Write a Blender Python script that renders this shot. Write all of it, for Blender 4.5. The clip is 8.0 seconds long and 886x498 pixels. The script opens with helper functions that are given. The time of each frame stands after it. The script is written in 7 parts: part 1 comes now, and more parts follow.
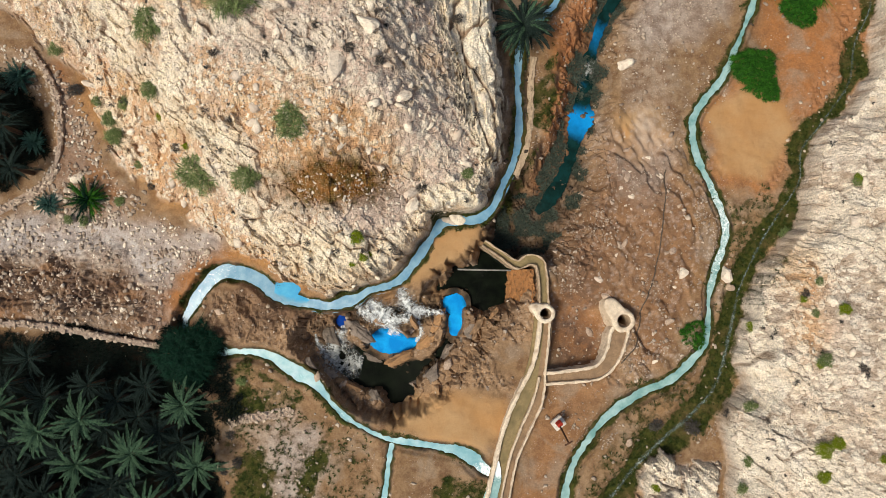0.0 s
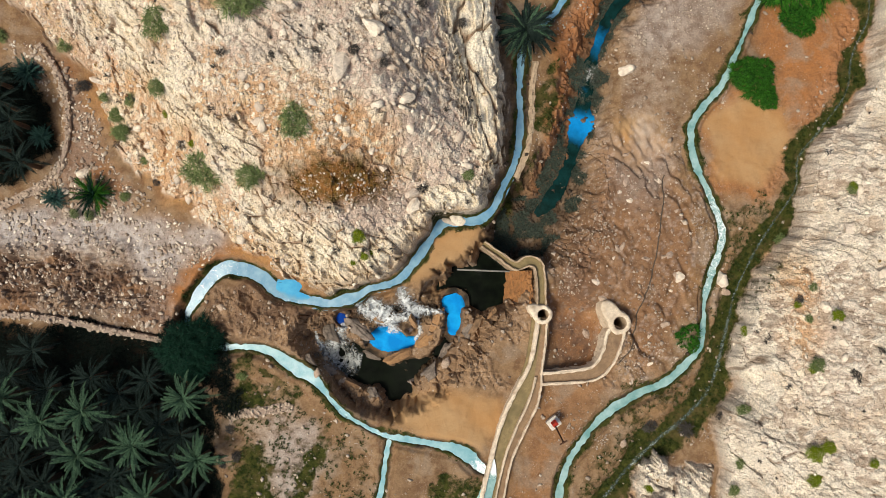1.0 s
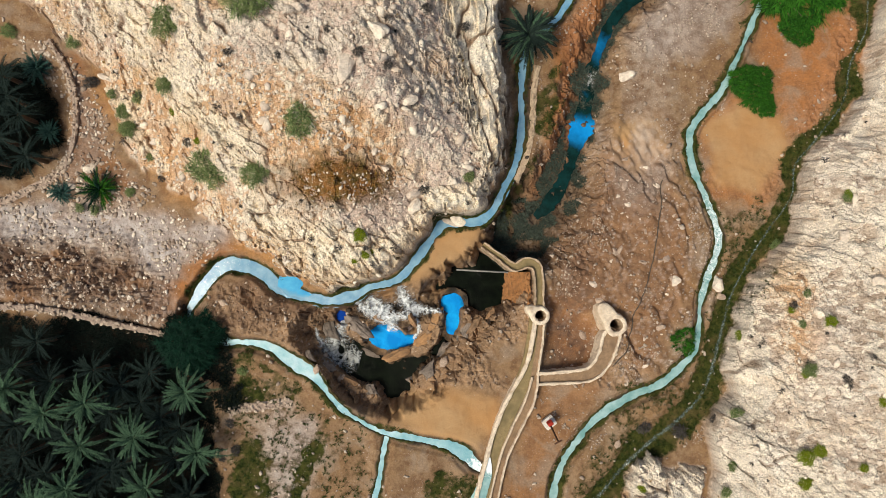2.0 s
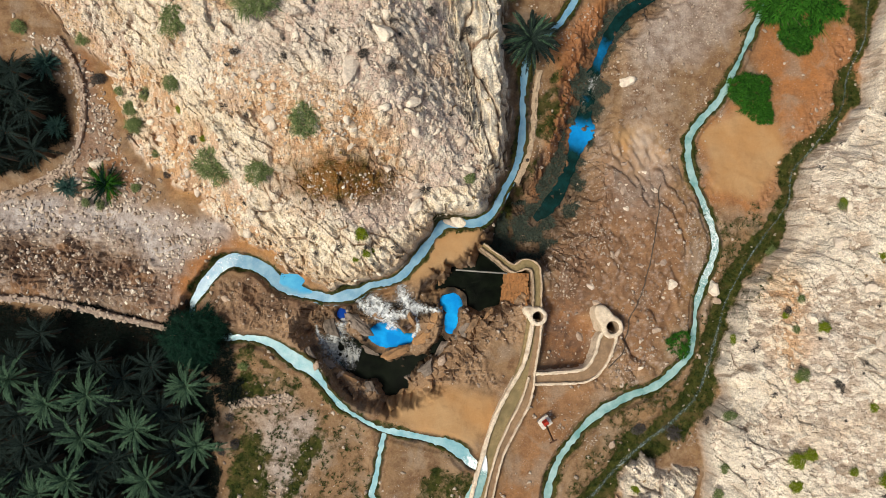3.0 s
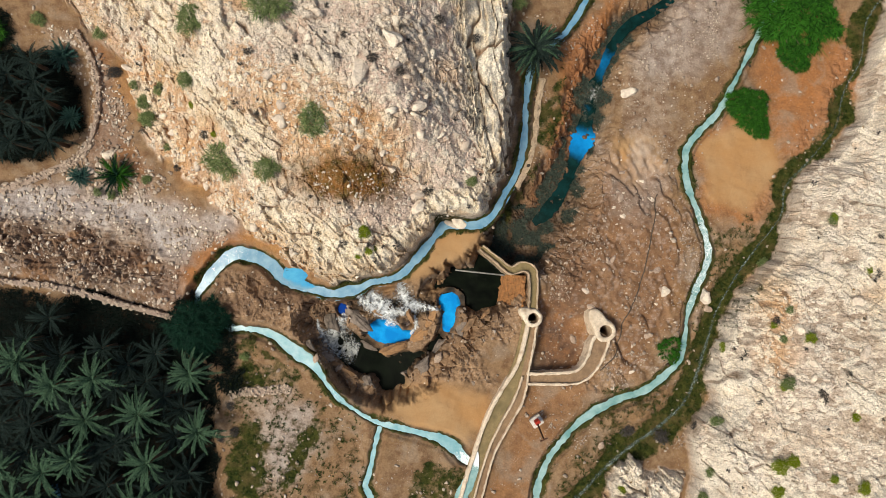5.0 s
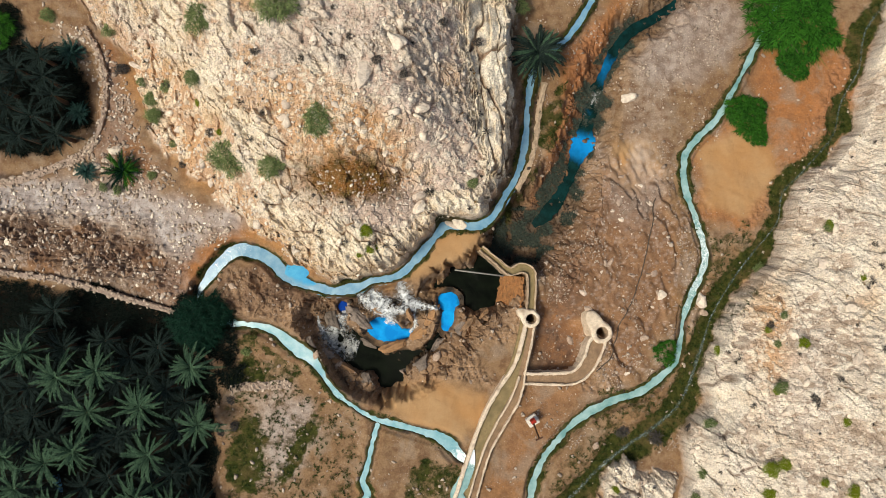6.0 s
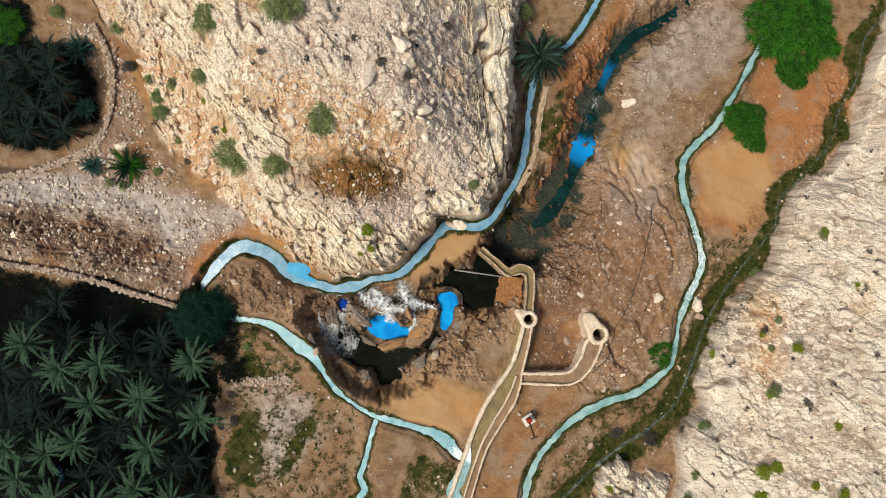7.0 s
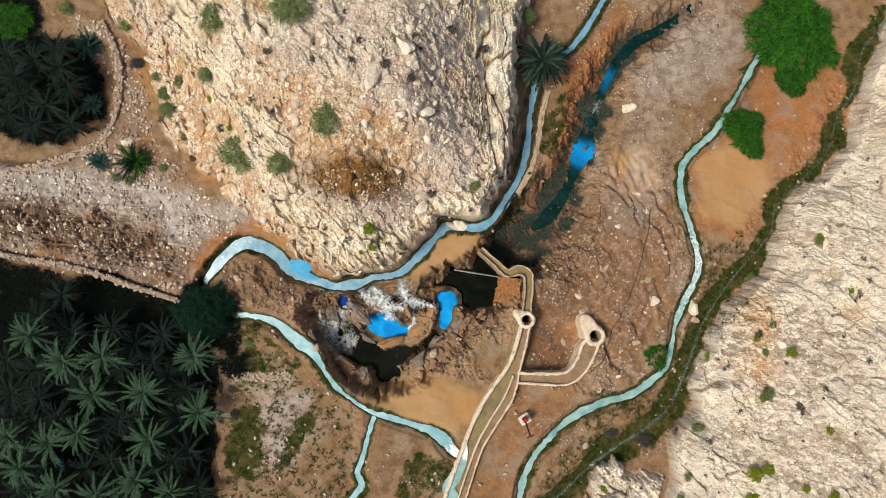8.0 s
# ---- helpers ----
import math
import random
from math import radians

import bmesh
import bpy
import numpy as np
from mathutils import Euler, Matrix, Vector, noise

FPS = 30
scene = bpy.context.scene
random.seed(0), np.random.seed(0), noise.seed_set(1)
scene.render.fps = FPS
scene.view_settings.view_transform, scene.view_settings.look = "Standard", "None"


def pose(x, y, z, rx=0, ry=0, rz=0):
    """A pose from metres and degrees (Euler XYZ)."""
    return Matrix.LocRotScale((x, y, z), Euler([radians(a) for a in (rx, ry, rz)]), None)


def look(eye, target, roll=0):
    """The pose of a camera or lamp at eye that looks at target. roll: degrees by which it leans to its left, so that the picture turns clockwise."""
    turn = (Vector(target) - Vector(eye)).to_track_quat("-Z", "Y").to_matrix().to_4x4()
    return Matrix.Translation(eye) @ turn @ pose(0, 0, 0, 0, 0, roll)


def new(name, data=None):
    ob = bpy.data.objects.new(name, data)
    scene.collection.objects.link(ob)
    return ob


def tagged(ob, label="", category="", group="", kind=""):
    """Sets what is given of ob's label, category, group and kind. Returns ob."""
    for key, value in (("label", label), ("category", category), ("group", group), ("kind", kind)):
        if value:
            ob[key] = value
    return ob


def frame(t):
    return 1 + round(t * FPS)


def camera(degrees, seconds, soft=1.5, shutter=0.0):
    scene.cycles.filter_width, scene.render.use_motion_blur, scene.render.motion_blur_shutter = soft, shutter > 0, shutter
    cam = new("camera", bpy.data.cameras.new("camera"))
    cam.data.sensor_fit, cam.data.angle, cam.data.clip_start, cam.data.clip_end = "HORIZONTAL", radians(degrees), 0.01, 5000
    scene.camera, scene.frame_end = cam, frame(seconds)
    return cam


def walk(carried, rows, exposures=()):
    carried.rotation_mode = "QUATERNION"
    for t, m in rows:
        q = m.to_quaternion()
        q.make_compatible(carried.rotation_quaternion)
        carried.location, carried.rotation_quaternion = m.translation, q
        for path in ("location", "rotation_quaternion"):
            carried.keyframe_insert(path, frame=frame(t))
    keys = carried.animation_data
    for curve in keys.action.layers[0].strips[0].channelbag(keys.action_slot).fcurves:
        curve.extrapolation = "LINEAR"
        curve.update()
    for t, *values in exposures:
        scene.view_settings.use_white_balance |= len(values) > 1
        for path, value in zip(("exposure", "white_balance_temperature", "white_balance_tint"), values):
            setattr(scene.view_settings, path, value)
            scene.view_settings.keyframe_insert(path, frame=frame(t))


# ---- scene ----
# ---- camera ----
cam = camera(70, 8.0, soft=0.8)
PATH = [
    (0, -0.061, 0.336, 68.182, 1.893, -1.378, -3.981),
    (1, -0.049, 0.226, 69.127, 1.951, -1.383, -2.982),
    (2, -0.035, 0.134, 70.078, 1.993, -1.384, -1.986),
    (3, -0.018, 0.059, 71.036, 2.019, -1.381, -0.992),
    (4, 0.000, -0.000, 72.000, 2.029, -1.374, -0.000),
    (5, 0.021, -0.042, 72.970, 2.022, -1.363, 0.989),
    (6, 0.043, -0.067, 73.947, 1.999, -1.348, 1.976),
    (7, 0.068, -0.075, 74.930, 1.960, -1.329, 2.961),
    (8, 0.095, -0.066, 75.920, 1.905, -1.306, 3.943),
]
walk(cam, [(t, pose(*row)) for t, *row in PATH], exposures=[(0, -0.03, 6680, 6)])

# ---- world and sun ----
SUN_ELEVATION, SUN_BEARING = 56.0, 240.0   # bearing in degrees clockwise from +y: light from the west-south-west
world = bpy.data.worlds.new("sky")
scene.world = world
world.use_nodes = True
wn = world.node_tree
sky = wn.nodes.new("ShaderNodeTexSky")
sky.sky_type, sky.sun_disc = "NISHITA", False
sky.sun_elevation, sky.sun_rotation = radians(SUN_ELEVATION), radians(SUN_BEARING)
sky.air_density, sky.dust_density, sky.ozone_density = 1.0, 3.5, 1.0
wn.nodes["Background"].inputs["Strength"].default_value = 0.10
wn.links.new(sky.outputs["Color"], wn.nodes["Background"].inputs["Color"])
sun_data = bpy.data.lights.new("sun", "SUN")
sun_data.energy, sun_data.angle, sun_data.color = 3.5, radians(18), (1.0, 0.92, 0.80)
sun = new("sun", sun_data)
_b, _e = radians(SUN_BEARING), radians(SUN_ELEVATION)
sun.matrix_world = look((60 * math.sin(_b) * math.cos(_e), 60 * math.cos(_b) * math.cos(_e), 60 * math.sin(_e)), (0, 0, 0))

# ---- the lie of the land ----
def lattice(ix, iy, seed):
    n = (ix.astype(np.int64) * 374761393 + iy.astype(np.int64) * 668265263 + seed * 1442695041) & 0x7FFFFFFF
    n = ((n ^ (n >> 13)) * 1274126177) & 0x7FFFFFFF
    n = ((n ^ (n >> 16)) * 668265263) & 0x7FFFFFFF
    return (n ^ (n >> 15)) / float(0x7FFFFFFF)


def vnoise(x, y, seed=0):
    """Smooth noise, 0 to 1."""
    ix, iy = np.floor(x), np.floor(y)
    fx, fy = x - ix, y - iy
    fx, fy = fx * fx * fx * (fx * (fx * 6 - 15) + 10), fy * fy * fy * (fy * (fy * 6 - 15) + 10)
    a, b = lattice(ix, iy, seed), lattice(ix + 1, iy, seed)
    c, d = lattice(ix, iy + 1, seed), lattice(ix + 1, iy + 1, seed)
    return (a + (b - a) * fx) * (1 - fy) + (c + (d - c) * fx) * fy


def fbm(x, y, octaves=4, seed=0, gain=0.5):
    total, amp, norm = 0.0, 1.0, 0.0
    for k in range(octaves):
        x, y = 0.83 * x - 0.56 * y, 0.56 * x + 0.83 * y
        total = total + amp * vnoise(x * 2**k + 17.3 * k, y * 2**k - 9.1 * k, seed + k)
        norm, amp = norm + amp, amp * gain
    return total / norm


def cells(x, y, seed=0):
    """Cellular noise: distance to the nearest and second point, that cell's own number, and a tilted facet on it."""
    ix, iy = np.floor(x), np.floor(y)
    d1, d2, own, facet = np.full(x.shape, 9.0), np.full(x.shape, 9.0), np.zeros(x.shape), np.zeros(x.shape)
    for dx in (-1, 0, 1):
        for dy in (-1, 0, 1):
            cx, cy = ix + dx, iy + dy
            px, py = cx + lattice(cx, cy, seed), cy + lattice(cx, cy, seed + 7)
            d = np.hypot(x - px, y - py)
            near = d < d1
            d2 = np.where(near, d1, np.minimum(d2, d))
            own = np.where(near, lattice(cx, cy, seed + 13), own)
            lean = (x - px) * (lattice(cx, cy, seed + 17) - 0.5) + (y - py) * (lattice(cx, cy, seed + 19) - 0.5)
            facet = np.where(near, lean, facet)
            d1 = np.where(near, d, d1)
    return d1, d2, own, facet


def step(a, b, x):
    s = np.clip((x - a) / (b - a), 0, 1)
    return s * s * (3 - 2 * s)


def spline(points, per=6):
    """A smooth line through rows of numbers."""
    p = np.array(points, float)
    p = np.vstack([2 * p[0] - p[1], p, 2 * p[-1] - p[-2]])
    s = np.linspace(0, 1, per, endpoint=False)[:, None]
    rows = []
    for a, b, c, d in zip(p[:-3], p[1:-2], p[2:-1], p[3:]):
        rows.append(0.5 * (2 * b + (c - a) * s + (2 * a - 5 * b + 4 * c - d) * s**2 + (3 * b - a - 3 * c + d) * s**3))
    return np.vstack(rows + [p[-2:-1]])


def along(line, x, y, reach=14.0):
    """Distance from places to a line of rows x, y, ..., and its other numbers there."""
    line = np.asarray(line, float)
    best = np.full(x.shape, 1e9)
    extra = np.zeros((line.shape[1] - 2,) + x.shape)
    extra += line[0, 2:].reshape((-1,) + (1,) * x.ndim)
    near = (x > line[:, 0].min() - reach) & (x < line[:, 0].max() + reach) & (y > line[:, 1].min() - reach) & (y < line[:, 1].max() + reach)
    xs, ys = x[near], y[near]
    bb, ee = best[near], extra[:, near]
    for a, b in zip(line[:-1], line[1:]):
        v = b[:2] - a[:2]
        s = np.clip(((xs - a[0]) * v[0] + (ys - a[1]) * v[1]) / max(v @ v, 1e-9), 0, 1)
        d = np.hypot(xs - a[0] - s * v[0], ys - a[1] - s * v[1])
        closer = d < bb
        bb = np.where(closer, d, bb)
        for k in range(len(ee)):
            ee[k] = np.where(closer, a[2 + k] + s * (b[2 + k] - a[2 + k]), ee[k])
    best[near], extra[:, near] = bb, ee
    return best, extra


def inside(poly, x, y):
    """Signed distance to a closed outline: positive within."""
    poly = np.asarray(poly, float)
    best, odd = np.full(x.shape, 1e9), np.zeros(x.shape, bool)
    for a, b in zip(poly, np.roll(poly, -1, 0)):
        v = b - a
        s = np.clip(((x - a[0]) * v[0] + (y - a[1]) * v[1]) / max(v @ v, 1e-9), 0, 1)
        best = np.minimum(best, np.hypot(x - a[0] - s * v[0], y - a[1] - s * v[1]))
        crosses = (a[1] > y) != (b[1] > y)
        odd ^= crosses & (x < a[0] + (y - a[1]) / (v[1] if v[1] else 1e-9) * v[0])
    return np.where(odd, best, -best)


# Streams: x, y, water level, half width, white water (0 to 1).
CANAL_HEAD = [
    (21.68, 38.57, 0.5, 0.31, 0.06), (19.03, 34.16, 0.5, 0.28, 0.06), (16.99, 30.16, 0.5, 0.28, 0.06), (15.08, 27.58, 0.5, 0.28, 0), (12.48, 25.48, 0.4, 0.31, 0),
    (11.65, 24.04, 0.4, 0.31, 0), (11.05, 20.11, 0.4, 0.37, 0), (10.98, 16.21, 0.3, 0.37, 0), (10.38, 12.31, 0.3, 0.37, 0.06), (8.75, 9.06, 0.3, 0.37, 0.06),
    (7.27, 6.48, 0.2, 0.41, 0.06), (5.65, 5.45, 0.2, 0.5, 0.06), (3.72, 5.38, 0.2, 0.37, 0), (1.79, 5.19, 0.1, 0.47, 0),
]
CANAL_TAIL = [
    (0.18, 3.25, 0.1, 0.47, 0), (-2.7, -0.09, 0, 0.47, 0.06), (-4.3, -1.05, 0, 0.41, 0.12), (-6.54, -1.43, 0, 0.37, 0.19), (-8.14, -2.26, -0.1, 0.44, 0.12),
    (-10.71, -2.78, -0.2, 0.47, 0.12), (-13.62, -2.2, -0.4, 0.57, 0.12), (-16.23, -1.37, -0.6, 0.7, 0.31), (-18.21, 0.37, -0.8, 0.75, 0.3), (-20.18, 1.46, -0.9, 0.75, 0.38),
    (-22.39, 1.69, -1.1, 0.72, 0.42), (-24.14, 0.37, -1.3, 0.6, 0.4), (-25.8, -1.58, -1.5, 0.47, 0.36), (-26.81, -3.21, -1.7, 0.37, 0.37), (-26.9, -5.18, -2, 0.31, 0.19),
]
CANAL = CANAL_HEAD + CANAL_TAIL
LOWER_STREAM = [
    (-25.51, -7.02, -0.9, 0.29, 0.12), (-22.93, -6.89, -0.8, 0.32, 0.12), (-20.67, -7.02, -0.7, 0.37, 0.12), (-18.41, -7.33, -0.6, 0.42, 0.06), (-16.46, -8.41, -0.5, 0.58, 0),
    (-14.52, -9.87, -0.4, 0.69, 0), (-12.9, -10.94, -0.3, 0.52, 0.06), (-11.81, -12.4, -0.3, 0.2, 0.37), (-10.14, -14.5, -0.3, 0.22, 0.37), (-7.46, -16.42, -0.3, 0.24, 0.31),
    (-5.22, -17.48, -0.2, 0.3, 0.12), (-1.71, -18.23, -0.1, 0.41, 0.06), (1.47, -19.05, 0, 0.52, 0.06), (3.38, -20.01, 0, 0.75, 0.31), (4.52, -21.24, 0.1, 0.63, 0.62),
    (5.46, -21.69, 0.3, 0.45, 0.8),
]
BRANCH = [
    (-5.16, -17.67, -0.2, 0.35, 0.12), (-5.53, -19.37, -0.2, 0.33, 0.19), (-6.04, -22.23, -0.3, 0.3, 0.31), (-6.67, -24.65, -0.4, 0.3, 0.37), (-6.07, -26.22, -0.5, 0.3, 0.25),
    (-7.17, -27.92, -0.6, 0.3, 0.25), (-8.47, -30.43, -0.7, 0.3, 0.25),
]
EAST_STREAM_HEAD = [
    (41.15, 34.79, 0.7, 0.28, 0.06), (39.61, 31.16, 0.6, 0.28, 0.06), (38.23, 28.49, 0.6, 0.28, 0.06), (36.64, 25, 0.5, 0.28, 0.06), (34.72, 21.22, 0.5, 0.31, 0.12),
    (33.42, 18.94, 0.4, 0.4, 0.19), (31.07, 16.43, 0.4, 0.36, 0.19), (29.84, 14.22, 0.3, 0.33, 0.12), (29.92, 10.75, 0.3, 0.31, 0.12), (31.23, 7.51, 0.2, 0.31, 0.45),
    (31.98, 5.23, 0.2, 0.4, 0.55), (32.65, 2.96, 0.1, 0.45, 0.58), (32.22, 0.69, 0.1, 0.33, 0.54),
]
EAST_STREAM_TAIL = [
    (31.18, -1.77, 0, 0.36, 0.5), (30.3, -4.16, 0, 0.33, 0.42), (29.97, -7.08, -0.1, 0.33, 0.25), (29.41, -9.65, -0.1, 0.36, 0.19), (27.66, -11.59, -0.2, 0.4, 0.19),
    (25.36, -13.37, -0.2, 0.36, 0.19), (22.13, -14.47, -0.3, 0.42, 0.12), (19.2, -16.05, -0.3, 0.51, 0.12), (16.94, -17.98, -0.4, 0.33, 0.12), (14.68, -20.86, -0.5, 0.31, 0.12),
    (13.43, -23.39, -0.5, 0.33, 0.12), (12.92, -25.96, -0.6, 0.33, 0.06), (12.82, -28.45, -0.6, 0.33, 0.06),
]
EAST_STREAM = EAST_STREAM_HEAD + EAST_STREAM_TAIL
STREAMS = [CANAL, LOWER_STREAM, BRANCH, EAST_STREAM]
CREEK = [
    (54.92, 35.77, 0.8, 0.8), (51.18, 30.43, 0.8, 0.7), (50.47, 25.81, 0.7, 0.6), (48.45, 21.85, 0.7, 0.5), (47.36, 17.55, 0.8, 0.5),
    (44.01, 13.28, 0.9, 0.4), (41.7, 10.67, 0.8, 0.3), (40.97, 7.07, 0.8, 0.3), (38.33, 3.49, 0.9, 0.2), (36.02, 0.24, 1, 0.1),
    (33.7, -3.97, 1, 0), (32.17, -8.82, 1.1, -0.1), (30.37, -13.97, 1.3, -0.2), (27.44, -17.18, 1.4, -0.3), (23.54, -20.06, 1.2, -0.4),
    (20.62, -22.62, 0.9, -0.5), (18.03, -25.49, 0.8, -0.6), (16.1, -27.1, 0.8, -0.7),
]
# Gorge floors: x, y, half width, floor level.
UPPER_GORGE = [
    (30.38, 34.57, 0.9, -1), (26.75, 31.61, 0.9, -1.5), (23.4, 29.57, 1.1, -1.6), (21.07, 26.58, 1.1, -1.9), (19.73, 23.9, 1.2, -2),
    (18.86, 20.58, 1.7, -2.2), (17.93, 16.27, 1.5, -2.5), (16.87, 12.62, 1.7, -2.8), (15.43, 8.99, 2.5, -3.2), (13.12, 6.34, 3.2, -3.6),
    (10.81, 3.69, 3, -4), (9.48, 2.03, 1.9, -4.2),
]
LOWER_GORGE = [
    (8.01, 1.24, 1.3, -4.2), (6.82, -1.28, 2.4, -4.3), (3.84, -2.94, 2.4, -4.5), (2.18, -5.91, 2.5, -4.6), (-0.79, -9.2, 2.3, -4.8),
    (-3.76, -10.85, 2.6, -5), (-6.4, -11.17, 2.4, -5), (-9.36, -8.52, 2.6, -4.8), (-10.98, -6.53, 2.2, -4.4),
]
SHELF_GORGE = [
    (-11.83, -5.48, 1.4, -2.6), (-7.61, -4.83, 1.6, -2.4), (-3.71, -4.18, 1.6, -2.3), (-0.13, -4.19, 1.5, -2.3),
]
GORGES = [(UPPER_GORGE, 2.4, 0.35), (LOWER_GORGE, 2.4, 0.8), (SHELF_GORGE, 1.6, 0.6)]
# Rock ribs that stand in the gorge: x, y, half width, top.
ISLANDS = [
    [(-4.46, -9.4, 0.5, -3), (-2.79, -8.85, 0.6, -2.8), (-1.13, -8.3, 0.7, -2.6), (0, -7.1, 0.7, -2.4), (0.59, -5.91, 0.6, -2.4), (0.99, -5.01, 0.4, -2.7)],
    [(-10.5, -4.97, 0.5, -2.4), (-9.14, -5.74, 0.8, -2.1), (-7.72, -6.69, 0.7, -2.4)],
    [(-13.06, -7.91, 0.4, -2.9), (-12.1, -10.59, 0.4, -3.2), (-9.74, -12.68, 0.4, -3), (-6.71, -13.77, 0.5, -2.4)],
    [(4.48, -5.23, 0.6, -2), (3.63, -7.88, 0.7, -2.2), (1.84, -10.44, 0.8, -1.8), (-1.11, -12.22, 0.8, -1.6)],
]
# Pools: x, y, radius along, radius across, turn in degrees, level.
POOLS = [
    (2.55, -3.65, 1.2, 1.1, 0, -3.3), (2.68, -5.65, 1.5, 0.75, 80, -3.3), (-4.97, -7.33, 2.1, 1.35, -15, -3.6), (-9.96, -4.8, 0.8, 0.6, -40, -2.8), (-15.25, -0.73, 1.2, 0.75, 0, -0.5),
    (-2.82, -7.87, 1.3, 0.6, 20, -3.6),
]
# Outlines of the two rocky hills, the sunk ground and the palm groves.
HILL_WEST = [
    (9.12, 30.32), (9.16, 25.94), (8.95, 20.33), (9.24, 15.06), (8.55, 11.05),
    (7.01, 9.33), (6.4, 8.28), (6.64, 6.26), (5.17, 5.4), (2.61, 5.52),
    (0.78, 5.03), (-0.46, 3.0), (-2.5, 0.85), (-5.7, -0.75), (-8.5, -1.65),
    (-10.7, -1.95), (-12.9, -1.0), (-15.4, 0.9), (-18.0, 2.9), (-20.4, 4.1),
    (-22.97, 5.9), (-26.71, 9.7), (-29.43, 11.81), (-31.54, 13.02), (-33.26, 15.45),
    (-34.24, 20.02), (-35.93, 23.68), (-39.27, 26.42), (-40.83, 29.17), (-75, 60),
    (-80, 160), (40, 160), (18, 55),
]
HILL_EAST = [
    (51.33, 25.29), (50.24, 21.63), (49.28, 17.67), (46.95, 14.24), (43.88, 12.72),
    (42.39, 10.75), (41.66, 7.17), (40.61, 3.92), (37.92, 0.04), (35.59, -2.85),
    (34.25, -5.1), (33.42, -7.97), (32.34, -10.84), (33.13, -14.34), (30.84, -16.42),
    (30.04, -18.12), (31.07, -22.23), (30.05, -26.62), (30, -45), (10, -120),
    (160, -140), (180, 140), (75, 120),
]
OUTCROP = [
    (21.66, -21.72), (23.57, -21.11), (25.79, -22.38), (29.61, -23.03), (29.56, -26.46),
    (21.59, -28.26), (20.68, -24.52),
]
BADLAND = [
    (21.65, 12.4), (26.56, 11.11), (28.46, 5.24), (29.05, 0.04), (27.34, -5.13),
    (24.01, -11.54), (22.08, -10.25), (22.13, -5.12), (15.02, -2.54), (14.72, 2.63),
    (18.33, 6.52), (19.67, 9.78),
]
RUBBLE = [
    (-75, 6), (-48.73, 8.73), (-42.4, 9.72), (-36.01, 8.76), (-29.58, 6.83),
    (-23.13, 4.58), (-23.76, 3.28), (-27.58, 1.33), (-29.4, -5.1), (-35.78, -4.13),
    (-48.47, -1.88), (-75, -6),
]
GRAVEL = [
    (37.32, 37.94), (33.45, 31.28), (28.66, 23.21), (27.28, 16.84), (28.59, 12.09),
    (27.22, 5.8), (25.16, 5.65), (23.99, 13.83), (22.08, 22.71), (27.18, 30.8),
    (31.71, 37.5),
]
BASIN = [
    (12.9, -7.77), (13.53, -11.34), (18.44, -11.03), (19.13, -7.79), (18.81, -5.84),
    (15.87, -4.2), (13.58, -3.22),
]
GROVE_SOUTH = [
    (-90, -6), (-49.77, -3.24), (-40, -4.9), (-30.84, -6.56), (-28.17, -10.51),
    (-25.52, -12.49), (-25.45, -18.37), (-24.36, -26.82), (-24, -60), (-90, -60),
]
GROVE_WEST = [
    (-50.07, 9.3), (-45.55, 10.98), (-41.35, 13.66), (-40.48, 19.37), (-41.25, 24.75),
    (-44.58, 26.75), (-48.56, 28.07), (-60, 35), (-90, 35), (-90, 10),
]
LEFT_FIELD = [
    (-22.96, -10.24), (-18.48, -10.26), (-12.69, -13.48), (-7.53, -17.02), (-6.85, -26.25),
    (-12, -50), (-30, -50), (-22.76, -26.11), (-23.23, -14.07),
]
MOSS_FIELD = [
    (-21.59, -17.9), (-18.73, -17.6), (-18.97, -25.51), (-16.41, -26.8), (-21.81, -26.75),
]
MOSS_STRIP = [
    (-13.62, -17.94), (-11.71, -16.36), (-12.01, -18.59), (-15.16, -24.28), (-16.1, -26.17),
    (-16.43, -24.9),
]
MOSS_BANK = [
    (-22.49, -9.22), (-20.29, -7.95), (-17.73, -9.23), (-16.43, -11.78), (-17.7, -11.78),
    (-20.26, -10.18),
]
MOSS_DARK = [
    (-22.96, -10.24), (-19.76, -10.25), (-18.44, -14.09), (-22.27, -14.08),
]
MOSS_SOUTH = [
    (-2.03, -25.8), (0.34, -21.34), (2.42, -22.21), (4.54, -23.74), (2.83, -28.16),
    (-1.84, -28.44),
]
MOSS_EAST = [
    (32.08, 5.45), (36.88, 6.47), (39.03, 5.25), (36.6, -1.1), (33.15, -7.46),
    (31.05, -13.02), (30.14, -9.02), (32.5, -2.06),
]
MOSS_LOW = [
    (21.47, -12.96), (26.27, -13.33), (31.05, -13.02), (30.6, -17.1), (24.63, -20.16),
    (20, -22.45), (14.81, -26.1), (14.64, -23.45), (18.4, -18.54),
]
RED_EAST = [
    (38.53, 28.16), (48.29, 30.32), (50.53, 27.67), (48.76, 20.52), (44.73, 16.73),
    (42.11, 13.07), (36.88, 6.47), (31.97, 7.51), (30.9, 14.33), (35.49, 19.53),
    (39.85, 16.37),
]
RED_SOUTH = [
    (12.37, -13.41), (18.17, -13.43), (15.57, -16.6), (12.96, -22.28), (11.02, -26.04),
    (7.83, -26.01), (9.45, -20.36),
]
RED_WEST = [
    (-29.48, 0.04), (-24.41, 3.92), (-21.19, 3.28), (-23.74, 1.34), (-26.88, -3.18),
    (-28.12, -5.75), (-31.32, -4.46),
]
